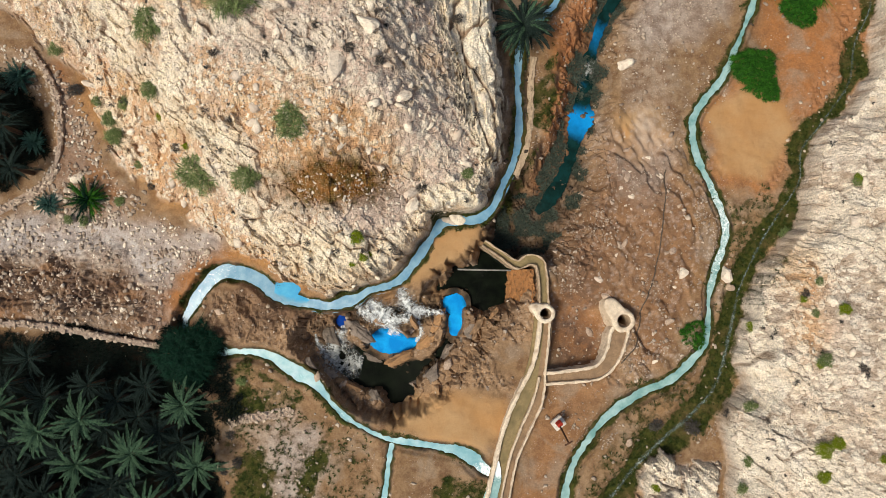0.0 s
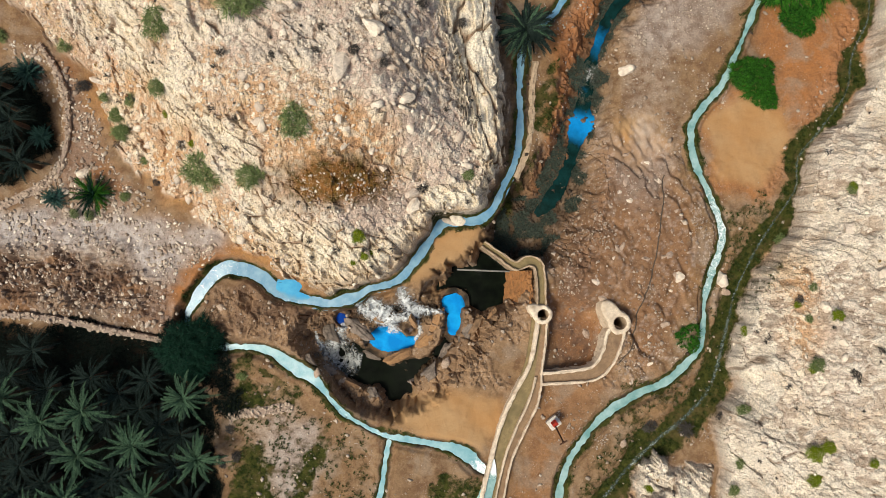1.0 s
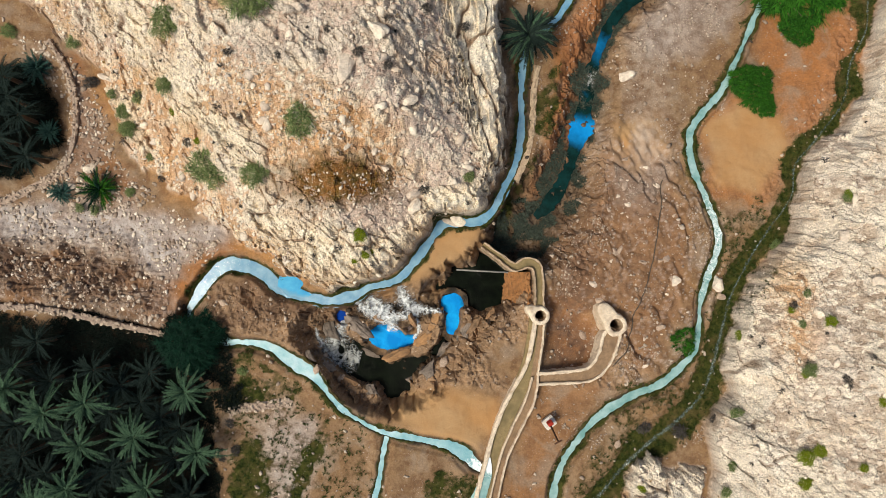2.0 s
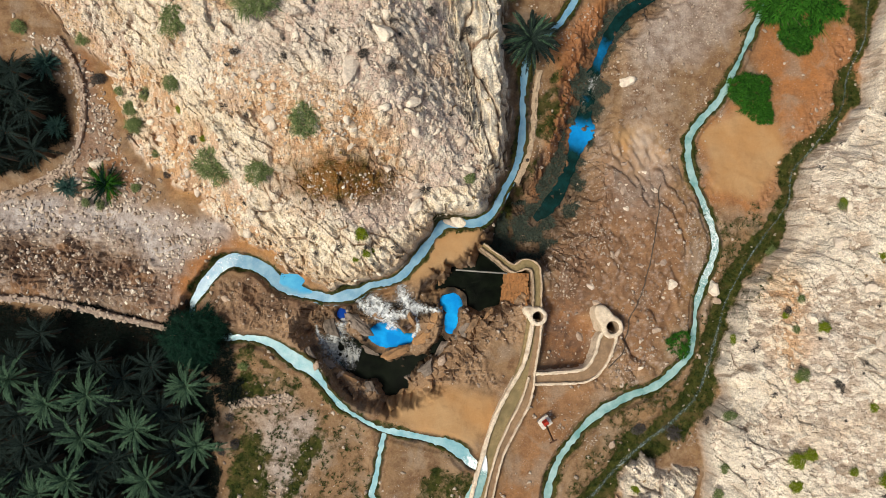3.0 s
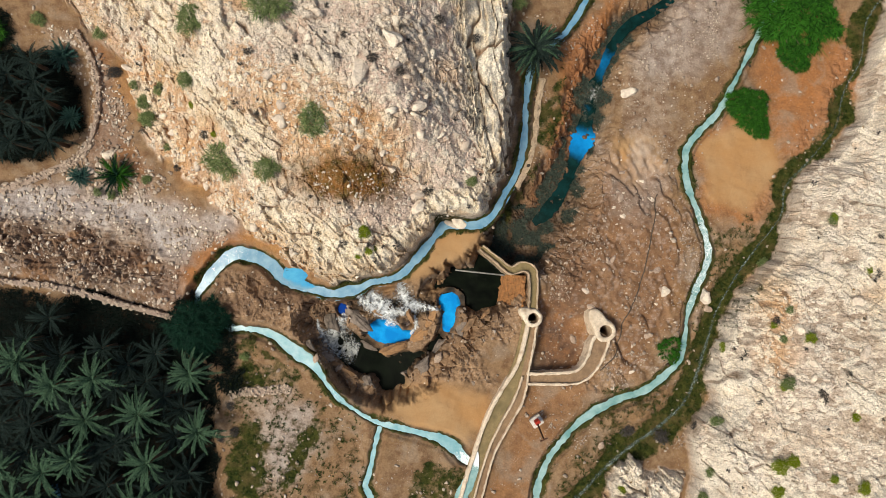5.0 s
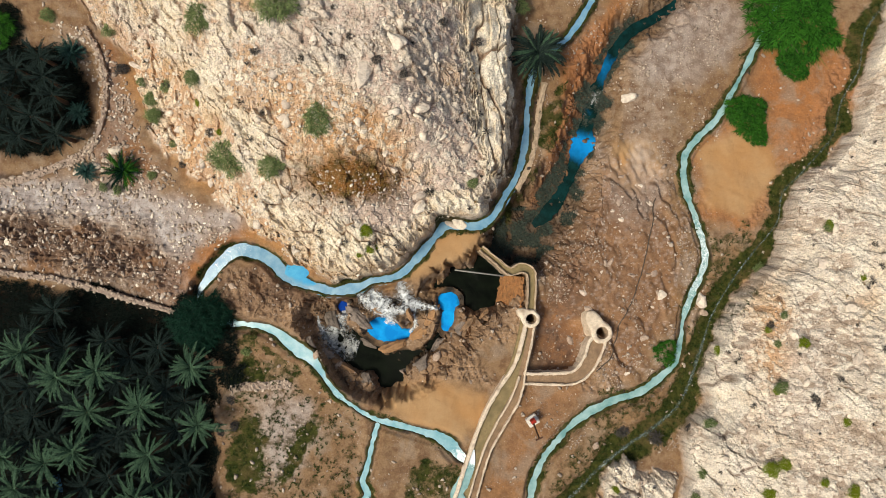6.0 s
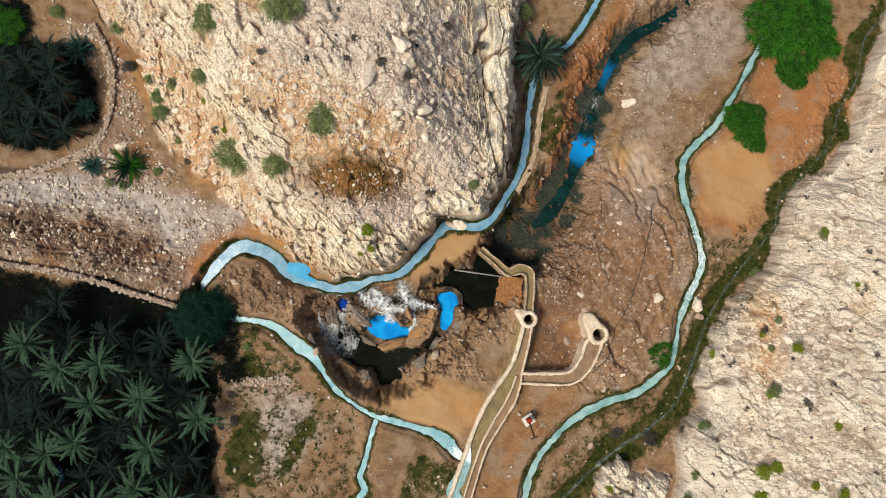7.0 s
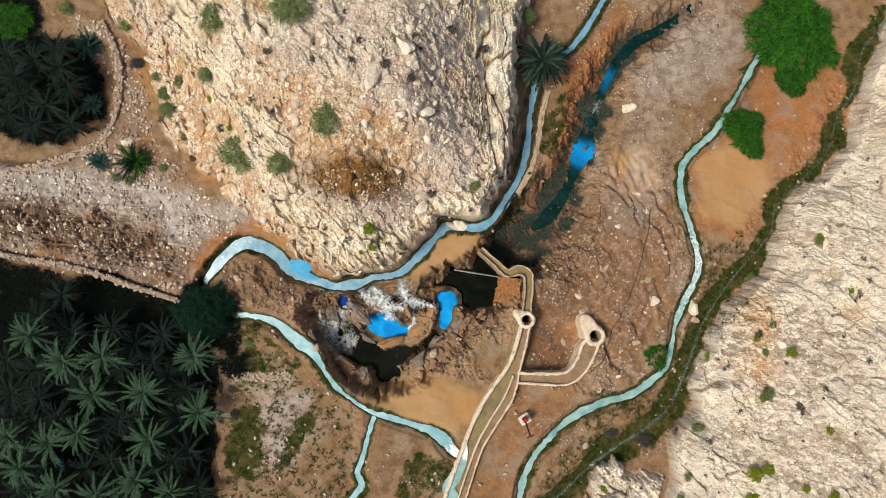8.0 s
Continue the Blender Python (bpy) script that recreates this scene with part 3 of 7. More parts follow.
    stone = rock * np.clip(plate * (1 - 0.8 * gap) * (0.5 + 0.5 * own) * (1 - 0.5 * step_in) + (1 - plate) * np.clip(lump * 1.2 + pebble * (0.5 + vnoise(x / 2, y / 2, 99)), 0, 1), 0, 1)
    crack = rock * plate * np.maximum(np.maximum(gap, 0.5 * gap2), 0.6 * step_in)
    block, small = np.clip(e2 - e1, 0, 0.45) / 0.45 * owne, pebble
    z = np.maximum(z, z * (1 - rock) + rock * (0.1 + 0 * z)) + hill + rock * rough
    # hollow on the western hill's shoulder
    hx, hy = (x - HOLLOW[0]) / HOLLOW[2], (y - HOLLOW[1]) / HOLLOW[3]
    hollow = np.exp(-(hx * hx + hy * hy) * 1.3)
    z = z - 0.9 * hollow - 0.7 * hollow * rock * rough
    apron = step(-0.8, 0.8, inside(ASH_APRON, x, y) + 1.6 * wob)
    z = z - 0.8 * apron * rock * rough * (1 - 0.7 * hollow)
    calm = (1 - 0.8 * hollow) * (1 - 0.8 * apron)
    stone, crack = stone * calm, crack * calm
    # rubble slope to the west
    rubble = step(-1.5, 1.0, inside(RUBBLE, x, y) + 2.0 * wob)
    z = z + rubble * (1 - rock) * step(0.2, 2.4, inside(RUBBLE, x, y)) * (1.0 * (fbm(x / 3, y / 2.2, 4, 101) - 0.5) + 0.12 * small + 1.6 * (0.5 - np.abs(fbm(x / 4.5 + wob, y / 2.4, 4, 103, 0.6) - 0.5) * 2) * step(3, -2, inside(ASH_RUBBLE, x, y)))
    # crusts of travertine round the gorge
    crag = np.zeros(x.shape)
    for poly, much in CRAGS:
        crag = np.maximum(crag, much * step(-1.2, 0.8, inside(poly, x, y) + 1.6 * wob + 0.8 * wob2) * (1 - rock))
    knob = np.clip(d2 - d1, 0, 0.6) / 0.6
    z = z + crag * (0.9 * (fbm(x / 2.4, y / 2.4, 4, 115) - 0.5) + 0.35 * (fbm(x / 0.6, y / 0.6, 3, 119, 0.7) - 0.5) + 0.3 * (own - 0.5) + 0.18 * block + 0.08 * small + 0.3 * (nib - 0.5) + 0.2 * knob)
    fold = 1 - 2 * np.abs(fbm(x / 2.6 + 0.6 * warp, y / 2.6, 4, 117, 0.55) - 0.5)
    z = z + crag * (1.1 * (fold - 0.8))
    craggy = 0.8 * (own - 0.5) + 1.0 * (owne - 0.5) + 0.5 * leane
    # gorges
    wet, moss, cut = np.zeros(x.shape), np.zeros(x.shape), np.zeros(x.shape)
    for line, wall, chippy in GORGES:
        d, (hw, floor) = along(spline(line, 5), x, y)
        s = 1 - step(-0.2, wall, d - hw + 0.9 * wob + 0.5 * wob2 + 0.7 * craggy * chippy)
        rocky = (0.7 + 0.3 * (chippy > 0.5)) * (1.5 * (fbm(x / 1.6, y / 1.6, 4, 111) - 0.5) + 0.6 * (own - 0.5) + 0.35 * block + 0.15 * small + 0.5 * (nib - 0.5))
        z = z * (1 - s) + s * (floor + rocky)
        cut = np.maximum(cut, s)
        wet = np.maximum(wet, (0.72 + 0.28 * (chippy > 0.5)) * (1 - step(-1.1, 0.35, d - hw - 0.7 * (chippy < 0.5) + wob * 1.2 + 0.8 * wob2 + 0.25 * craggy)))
    # travertine bumps on the gorge rims
    rim = cut * (1 - cut) * 4
    z = z + rim * (0.9 * (fbm(x / 1.3, y / 1.3, 4, 113) - 0.45) + 0.9 * (fold - 0.8) + 0.2 * block)
    for line in ISLANDS:
        d, (hw, top) = along(spline(line, 4), x, y)
        s = 1 - step(-0.1, 1.1, d - hw + 0.6 * wob + 0.4 * wob2 + 0.5 * craggy)
        z = np.maximum(z, z * (1 - s) + s * (top + 0.5 * (own - 0.5) + 0.4 * block))
        wet, crag = wet * (1 - 0.9 * s), np.maximum(crag, s)
    near, surface = np.full(x.shape, 9.0), np.zeros(x.shape)
    for px, py, ra, rb, turn, level in POOLS:
        c, sn = math.cos(radians(turn)), math.sin(radians(turn))
        r = np.hypot(((x - px) * c + (y - py) * sn) / ra, (-(x - px) * sn + (y - py) * c) / rb) + 0.3 * wob2 + 0.15 * (nib - 0.5)
        surface, near = np.where(r < near, level, surface), np.minimum(near, r)
    s = 1 - step(0.75, 1.35, near)
    z = np.where(near < 2.0, z * (1 - s) + s * (surface - 0.6), z)
    z = np.where((near > 0.95) & (near < 1.7), np.maximum(z, surface + 0.25 * (near - 1.0) - 0.03), z)
    taken = (1 - step(0.95, 1.15, near)) * (near < 2)
    for line in STREAMS:
        d, (level, hw, foam) = along(spline(line, 5), x, y)
        near_bank = 0.18 if line is CANAL else 0.35
        bank = (1 - step(near_bank, near_bank + 0.5, d - hw + 0.35 * wob2)) * (1 - taken)
        edge = d - hw + 0.28 * wob + 0.26 * wob2 + 0.16 * (nib - 0.5)
        bed = level - 0.5 * (1 - step(-0.22, 0.10, edge)) + 0.14 + 0.1 * (nib - 0.5)
        z = z * (1 - bank) + bank * bed
        moss = np.maximum(moss, (1 - step(0.05, 0.75, d - hw + 1.1 * wob + 0.5 * wob2)) * 0.85)
        rock = rock * (1 - 0.9 * bank)
        # Canal head: wet mask widened to paint the shade below the cliff.
        bank_shade = step(6, 10, y) if line is CANAL else 0.0
        wet = np.maximum(wet, (1 - step(0.05 + 0.2 * bank_shade, 0.42 + 0.45 * bank_shade, d - hw + 0.5 * wob2)) * 0.95)
        taken = np.maximum(taken, 1 - step(-0.1, 0.25, d - hw))
    d, (hw, level) = along(spline(CREEK, 5), x, y)
    bank = 1 - step(-0.2, 1.4, d - hw + 0.8 * wob)
    z = z * (1 - bank * (1 - rock)) + bank * (1 - rock) * (level - 0.1 + 0.3 * (fbm(x / 0.8, y / 0.8, 3, 121) - 0.5))
    moss = np.maximum(moss, (1 - step(0.0, 1.3, d - hw + 1.6 * wob + 0.8 * wob2)) * (1 - rock))
    for poly, amount in MOSS:
        moss = np.maximum(moss, amount * step(-0.6, 0.8, inside(poly, x, y) + 2.4 * wob + 1.3 * wob2))
    for line in CHANNELS:
        d, (hw, top) = along(np.array(line), x, y)
        s = 1 - step(0.15, 1.1, d - hw)
        z = z * (1 - s) + s * np.minimum(z, top - 0.55)
        core = 1 - step(-0.3, 0.05, d - hw)
        z = np.where(core > 0, z * (1 - core) + core * (top - 0.75), z)
    patchy = step(0.30, 0.50, fbm(x / 4.5, y / 2.6, 4, 133))
    flank = step(-1.5, 1.0, inside(FLANK, x, y) + 2.0 * wob)
    gravel = np.maximum(np.maximum(rubble * 0.95 * patchy, flank * 0.7 * step(0.35, 0.6, fbm(x / 3, y / 3, 4, 135))), 0.4 * step(-1.2, 1.0, inside(GRAVEL, x, y) + 2.2 * wob))
    gravel = np.maximum(gravel, 0.6 * step(-1.5, 1.5, inside(ASH_FIELD, x, y) + 2.4 * wob))
    red = 0.35 * rubble * (1 - patchy)
    for poly, much in RED:
        red = np.maximum(red, much * step(-2.0, 1.0, inside(poly, x, y) + 2.2 * wob))
    pale = np.zeros(x.shape)
    for poly in SILT:
        pale = np.maximum(pale, step(-1.2, 0.8, inside(poly, x, y) + 1.2 * wob))
    for tx, ty, r in SHAFTS:
        z = np.where(np.hypot(x - tx, y - ty) < r, -6.0, z)
    # Where the shade of palms and bush is put into the ground colour.
    ground_shade = np.maximum(step(-3.0, 1.2, inside(GROVE_SOUTH, x, y) + 2.6 * wob + wob2), step(-1.5, 0.5, inside(GROUND_SHADE_WEST, x, y) + 1.5 * wob))
    ground_shade = np.maximum(ground_shade, 0.85 * step(-1.2, 0.9, inside(GROUND_SHADE_BUSH, x, y) + 1.8 * wob + wob2))
    umber = np.zeros(x.shape)
    for poly, much in UMBER:
        umber = np.maximum(umber, much * step(-1.6, 1.2, inside(poly, x, y) + 2.6 * wob + 1.4 * wob2))
    keep = (1 - rock)
    stone = np.maximum(stone, keep * 0.9 * (0.75 * rubble * pebble * (owns > 0.7) + 0.6 * badland * pebble * (owns > 0.72)))
    return z, rock, moss, wet, gravel * keep, red * keep, pale * keep, hollow, stone, crack, ground_shade, crag, cream, ochre, ash, umber * keep

# ---- materials ----
def material(name, rough=0.8, spec=0.3):
    m = bpy.data.materials.new(name)
    m.use_nodes = True
    b = m.node_tree.nodes["Principled BSDF"]
    b.inputs["Roughness"].default_value = rough
    b.inputs["Specular IOR Level"].default_value = spec
    return m, m.node_tree, b


def node(tree, kind, **sockets):
    n = tree.nodes.new(kind)
    for key, value in sockets.items():
        n.inputs[key.replace("_", " ")].default_value = value
    return n


def noise_of(tree, scale, detail=4.0, rough=0.6, coords=None, distort=0.0):
    n = node(tree, "ShaderNodeTexNoise", Scale=scale, Detail=detail, Roughness=rough, Distortion=distort)
    if coords is not None:
        tree.links.new(coords, n.inputs["Vector"])
    return n.outputs["Fac"]


def ramp(tree, fac, a, b, low=(0, 0, 0, 1), high=(1, 1, 1, 1)):
    r = tree.nodes.new("ShaderNodeValToRGB")
    r.color_ramp.elements[0].position, r.color_ramp.elements[1].position = a, b
    r.color_ramp.elements[0].color, r.color_ramp.elements[1].color = low, high
    tree.links.new(fac, r.inputs["Fac"])
    return r.outputs["Color"]


def mix(tree, fac, a, b, kind="MIX"):
    n = tree.nodes.new("ShaderNodeMix")
    n.data_type, n.blend_type = "RGBA", kind
    for socket, value in ((n.inputs[0], fac), (n.inputs[6], a), (n.inputs[7], b)):
        if isinstance(value, (int, float, tuple)):
            socket.default_value = value if not isinstance(value, tuple) or len(value) == 4 else (*value, 1)
        else:
            tree.links.new(value, socket)
    return n.outputs[2]


def maths(tree, op, a, b=0.0, clamp=False):
    n = tree.nodes.new("ShaderNodeMath")
    n.operation, n.use_clamp = op, clamp
    for socket, value in ((n.inputs[0], a), (n.inputs[1], b)):
        if isinstance(value, (int, float)):
            socket.default_value = value
        else:
            tree.links.new(value, socket)
    return n.outputs[0]


def bump(tree, bsdf, height, strength=0.5, distance=0.1):
    n = node(tree, "ShaderNodeBump", Strength=strength, Distance=distance)
    tree.links.new(height, n.inputs["Height"])
    tree.links.new(n.outputs["Normal"], bsdf.inputs["Normal"])


def position(tree):
    return tree.nodes.new("ShaderNodeNewGeometry").outputs["Position"]


def attribute(tree, name):
    n = tree.nodes.new("ShaderNodeAttribute")
    n.attribute_name = name
    return n


def ground_material():
    m, t, b = material("ground", 0.9, 0.06)
    p = position(t)
    sep = t.nodes.new("ShaderNodeSeparateColor")
    t.links.new(attribute(t, "lie").outputs["Color"], sep.inputs["Color"])
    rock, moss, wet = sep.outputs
    sep2 = t.nodes.new("ShaderNodeSeparateColor")
    t.links.new(attribute(t, "cover").outputs["Color"], sep2.inputs["Color"])
    gravel, red, pale = sep2.outputs
    sep3 = t.nodes.new("ShaderNodeSeparateColor")
    t.links.new(attribute(t, "form").outputs["Color"], sep3.inputs["Color"])
    plates, crack, hollow = sep3.outputs
    ground_shade = attribute(t, "ground_shade").outputs["Fac"]
    sep4 = t.nodes.new("ShaderNodeSeparateColor")
    t.links.new(attribute(t, "tone").outputs["Color"], sep4.inputs["Color"])
    cream, ochre, ash = sep4.outputs
    big, mid, fine = noise_of(t, 0.16, 5, 0.6, p), noise_of(t, 0.9, 6, 0.65, p), noise_of(t, 5.0, 4, 0.8, p)
    # earth
    earth = mix(t, ramp(t, big, 0.35, 0.65), (0.225, 0.135, 0.069), (0.270, 0.182, 0.110))
    earth = mix(t, ramp(t, mid, 0.42, 0.62), earth, (0.165, 0.096, 0.053))
    earth = mix(t, red, earth, mix(t, ramp(t, mid, 0.3, 0.7), (0.37, 0.145, 0.046), (0.26, 0.125, 0.056)))
    earth = mix(t, pale, earth, mix(t, ramp(t, big, 0.4, 0.6), (0.40, 0.25, 0.125), (0.38, 0.21, 0.09)))
    ashen = maths(t, "MULTIPLY", ramp(t, noise_of(t, 0.28, 6, 0.65, p, 0.5), 0.52, 0.64), maths(t, "SUBTRACT", 0.5, maths(t, "MULTIPLY", pale, 0.45)))
    earth = mix(t, ashen, earth, (0.30, 0.238, 0.18))
    # gravel, stones in the soil
    vor = node(t, "ShaderNodeTexVoronoi", Scale=5.5)
    t.links.new(p, vor.inputs["Vector"])
    stone = ramp(t, vor.outputs["Distance"], 0.12, 0.34, (1, 1, 1, 1), (0, 0, 0, 1))
    vor2 = node(t, "ShaderNodeTexVoronoi", Scale=2.2)
    t.links.new(p, vor2.inputs["Vector"])
    grit = mix(t, vor.outputs["Color"], (0.28, 0.21, 0.17), (0.62, 0.53, 0.47))
    grey = mix(t, ramp(t, mid, 0.4, 0.6), (0.44, 0.37, 0.31), (0.21, 0.14, 0.10))
    earth = mix(t, maths(t, "MULTIPLY", gravel, 0.9), earth, grey)
    few = maths(t, "MULTIPLY", stone, ramp(t, noise_of(t, 0.6, 4, 0.7, p), 0.5, 0.66))
    few = maths(t, "MULTIPLY", few, maths(t, "SUBTRACT", 1.0, maths(t, "MULTIPLY", pale, 0.9)))
    many = maths(t, "MAXIMUM", maths(t, "MULTIPLY", few, 0.75), maths(t, "MULTIPLY", maths(t, "MULTIPLY", stone, gravel), 0.8))
    earth = mix(t, maths(t, "MULTIPLY", ash, 0.8), earth, mix(t, ramp(t, mid, 0.4, 0.62), (0.46, 0.42, 0.40), (0.29, 0.25, 0.23)))
    earth = mix(t, maths(t, "MULTIPLY", ochre, 0.8), earth, mix(t, ramp(t, mid, 0.36, 0.64), (0.50, 0.26, 0.09), (0.33, 0.17, 0.075)))
    earth = mix(t, many, earth, grit)
    # limestone plates, and the soil and debris between them
    blotch = noise_of(t, 0.13, 5, 0.6, p, 0.4)
    soil = mix(t, ramp(t, blotch, 0.40, 0.60), (0.62, 0.40, 0.22), (0.72, 0.58, 0.47))
    soil = mix(t, ramp(t, mid, 0.44, 0.66), soil, (0.48, 0.33, 0.225))
    soil = mix(t, maths(t, "MULTIPLY", ochre, 0.85), soil, mix(t, ramp(t, mid, 0.36, 0.64), (0.66, 0.36, 0.15), (0.50, 0.30, 0.165)))
    soil = mix(t, maths(t, "MULTIPLY", ash, 0.8), soil, mix(t, ramp(t, mid, 0.38, 0.64), (0.72, 0.60, 0.52), (0.52, 0.40, 0.335)))
    soil = mix(t, maths(t, "MULTIPLY", stone, ramp(t, noise_of(t, 0.8, 4, 0.7, p), 0.42, 0.66)), soil, (0.76, 0.66, 0.55))
    lime = mix(t, ramp(t, noise_of(t, 0.45, 6, 0.65, p, 0.6), 0.38, 0.62), (0.97, 0.85, 0.66), (0.86, 0.76, 0.64))
    lime = mix(t, ramp(t, plates, 0.55, 0.95), mix(t, 0.5, lime, (0.62, 0.53, 0.44)), lime)
    lime = mix(t, ramp(t, noise_of(t, 1.3, 6, 0.72, p), 0.54, 0.68), lime, (0.56, 0.46, 0.37))
    lime = mix(t, ramp(t, noise_of(t, 3.2, 5, 0.75, p), 0.60, 0.70), lime, (0.40, 0.30, 0.22))
    lime = mix(t, maths(t, "MULTIPLY", ramp(t, noise_of(t, 0.22, 6, 0.65, p), 0.52, 0.66), 0.85), lime, (0.58, 0.36, 0.18))
    strata = t.nodes.new("ShaderNodeMapping")
    strata.inputs["Rotation"].default_value = (0, 0, 0.80)
    strata.inputs["Scale"].default_value = (0.28, 1.9, 0.4)
    t.links.new(p, strata.inputs["Vector"])
    lines = noise_of(t, 1.0, 7, 0.72, strata.outputs["Vector"], 0.7)
    place = t.nodes.new("ShaderNodeSeparateXYZ")
    t.links.new(p, place.inputs[0])
    eastern = ramp(t, maths(t, "MULTIPLY", maths(t, "SUBTRACT", place.outputs[0], 20.0), 0.1, True), 0.0, 0.6)
    lime = mix(t, maths(t, "MULTIPLY", ramp(t, lines, 0.53, 0.66), 0.5), lime, (0.56, 0.42, 0.29))
    lime = mix(t, maths(t, "MULTIPLY", ramp(t, lines, 0.64, 0.72), 0.4), lime, (0.24, 0.165, 0.11))
    lime = mix(t, maths(t, "MULTIPLY", eastern, 0.5), lime, mix(t, ramp(t, noise_of(t, 0.7, 6, 0.7, p, 0.4), 0.42, 0.64), (0.86, 0.80, 0.70), (0.62, 0.54, 0.46)))
    lime = mix(t, maths(t, "MULTIPLY", cream, 0.78), lime, mix(t, ramp(t, noise_of(t, 0.5, 6, 0.68, p, 0.6), 0.42, 0.66), (0.98, 0.90, 0.74), (0.80, 0.64, 0.44)))
    lime = mix(t, maths(t, "MULTIPLY", ash, 0.6), lime, mix(t, ramp(t, noise_of(t, 0.9, 5, 0.7, p), 0.4, 0.62), (0.74, 0.66, 0.58), (0.52, 0.43, 0.37)))
    lime = mix(t, maths(t, "MULTIPLY", ochre, 0.45), lime, (0.72, 0.48, 0.25))
    soil = mix(t, maths(t, "MULTIPLY", eastern, maths(t, "SUBTRACT", 0.85, maths(t, "MULTIPLY", ochre, 0.8))), soil, mix(t, ramp(t, mid, 0.4, 0.62), (0.62, 0.53, 0.44), (0.40, 0.31, 0.235)))
    lime = mix(t, ramp(t, plates, 0.18, 0.5), soil, lime)
    lime = mix(t, maths(t, "MULTIPLY", crack, 0.6), lime, (0.22, 0.15, 0.10))
    lime = mix(t, maths(t, "MULTIPLY", ramp(t, maths(t, "ADD", hollow, maths(t, "MULTIPLY", maths(t, "SUBTRACT", mid, 0.5), 0.7)), 0.25, 0.72), maths(t, "SUBTRACT", 1.0, maths(t, "MULTIPLY", stone, 0.7))), lime, mix(t, ramp(t, mid, 0.4, 0.62), (0.30, 0.135, 0.042), (0.12, 0.08, 0.024)))
    crust = mix(t, ramp(t, noise_of(t, 0.7, 6, 0.7, p, 0.5), 0.38, 0.62), (0.36, 0.235, 0.14), (0.22, 0.14, 0.085))
    crust = mix(t, ramp(t, noise_of(t, 2.4, 5, 0.75, p), 0.54, 0.66), crust, (0.40, 0.31, 0.235))
    crust = mix(t, maths(t, "MULTIPLY", red, 0.75), crust, mix(t, mid, (0.16, 0.06, 0.028), (0.40, 0.17, 0.07)))
    earth = mix(t, maths(t, "MULTIPLY", attribute(t, "crag").outputs["Fac"], 0.85), earth, crust)
    stain = ramp(t, noise_of(t, 0.55, 7, 0.72, p, 0.7), 0.32, 0.54)
    earth = mix(t, maths(t, "MULTIPLY", attribute(t, "umber").outputs["Fac"], maths(t, "MULTIPLY", stain, 0.92)), earth, mix(t, ramp(t, mid, 0.4, 0.62), (0.062, 0.036, 0.027), (0.145, 0.085, 0.056)))
    earth = mix(t, maths(t, "MULTIPLY", plates, maths(t, "SUBTRACT", 0.9, maths(t, "MULTIPLY", attribute(t, "umber").outputs["Fac"], 0.6))), earth, grit)
    # Dark soil, taken to near black to hold the shade under leaves.
    earth = mix(t, maths(t, "MULTIPLY", ground_shade, 0.96), earth, mix(t, ramp(t, mid, 0.35, 0.65), (0.002, 0.002, 0.0015), (0.010, 0.007, 0.005)))
    col = mix(t, rock, earth, lime)
    # Dark wet rock; along the canal head also the painted bank shade.
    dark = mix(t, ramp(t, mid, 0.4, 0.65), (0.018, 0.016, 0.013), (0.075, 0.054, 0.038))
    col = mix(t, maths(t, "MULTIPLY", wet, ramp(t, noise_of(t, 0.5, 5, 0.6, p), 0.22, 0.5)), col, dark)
    green = mix(t, ramp(t, noise_of(t, 1.7, 5, 0.7, p), 0.36, 0.62), (0.010, 0.018, 0.004), (0.055, 0.058, 0.014))
    green = mix(t, ramp(t, noise_of(t, 0.5, 5, 0.65, p), 0.5, 0.68), green, (0.085, 0.065, 0.025))
    col = mix(t, ramp(t, maths(t, "ADD", moss, maths(t, "MULTIPLY", maths(t, "SUBTRACT", noise_of(t, 0.9, 6, 0.7, p), 0.5), 1.9)), 0.40, 0.80), col, green)
    speck = node(t, "ShaderNodeTexVoronoi", Scale=3.1)
    t.links.new(p, speck.inputs["Vector"])
    pits = ramp(t, speck.outputs["Distance"], 0.10, 0.22, (1, 1, 1, 1), (0, 0, 0, 1))
    pits = maths(t, "MULTIPLY", pits, ramp(t, noise_of(t, 0.9, 3, 0.6, p), 0.52, 0.6))
    pits = maths(t, "MULTIPLY", pits, maths(t, "SUBTRACT", maths(t, "SUBTRACT", maths(t, "ADD", 0.25, rock), maths(t, "MULTIPLY", cream, 0.8)), pale, True))
    col = mix(t, maths(t, "MULTIPLY", pits, 0.7), col, (0.12, 0.085, 0.06))
    col = mix(t, maths(t, "SUBTRACT", maths(t, "ADD", 0.45, maths(t, "MULTIPLY", rock, 0.3)), maths(t, "MULTIPLY", pale, 0.36)), col, ramp(t, fine, 0.30, 0.68, (0.42, 0.41, 0.40, 1), (1.5, 1.5, 1.5, 1)), "MULTIPLY")
    t.links.new(col, b.inputs["Base Color"])
    rough = maths(t, "SUBTRACT", 0.92, maths(t, "MULTIPLY", wet, 0.45))
    t.links.new(rough, b.inputs["Roughness"])
    h = maths(t, "ADD", maths(t, "MULTIPLY", fine, 0.5), maths(t, "ADD", mid, maths(t, "MULTIPLY", many, 0.7)))
    h = maths(t, "ADD", h, maths(t, "MULTIPLY", maths(t, "MULTIPLY", rock, noise_of(t, 2.6, 6, 0.75, p, 0.8)), 1.4))
    h = maths(t, "MULTIPLY", h, maths(t, "ADD", 0.4, maths(t, "MULTIPLY", rock, 0.6)))
    bump(t, b, h, 1.0, 0.2)
    return m


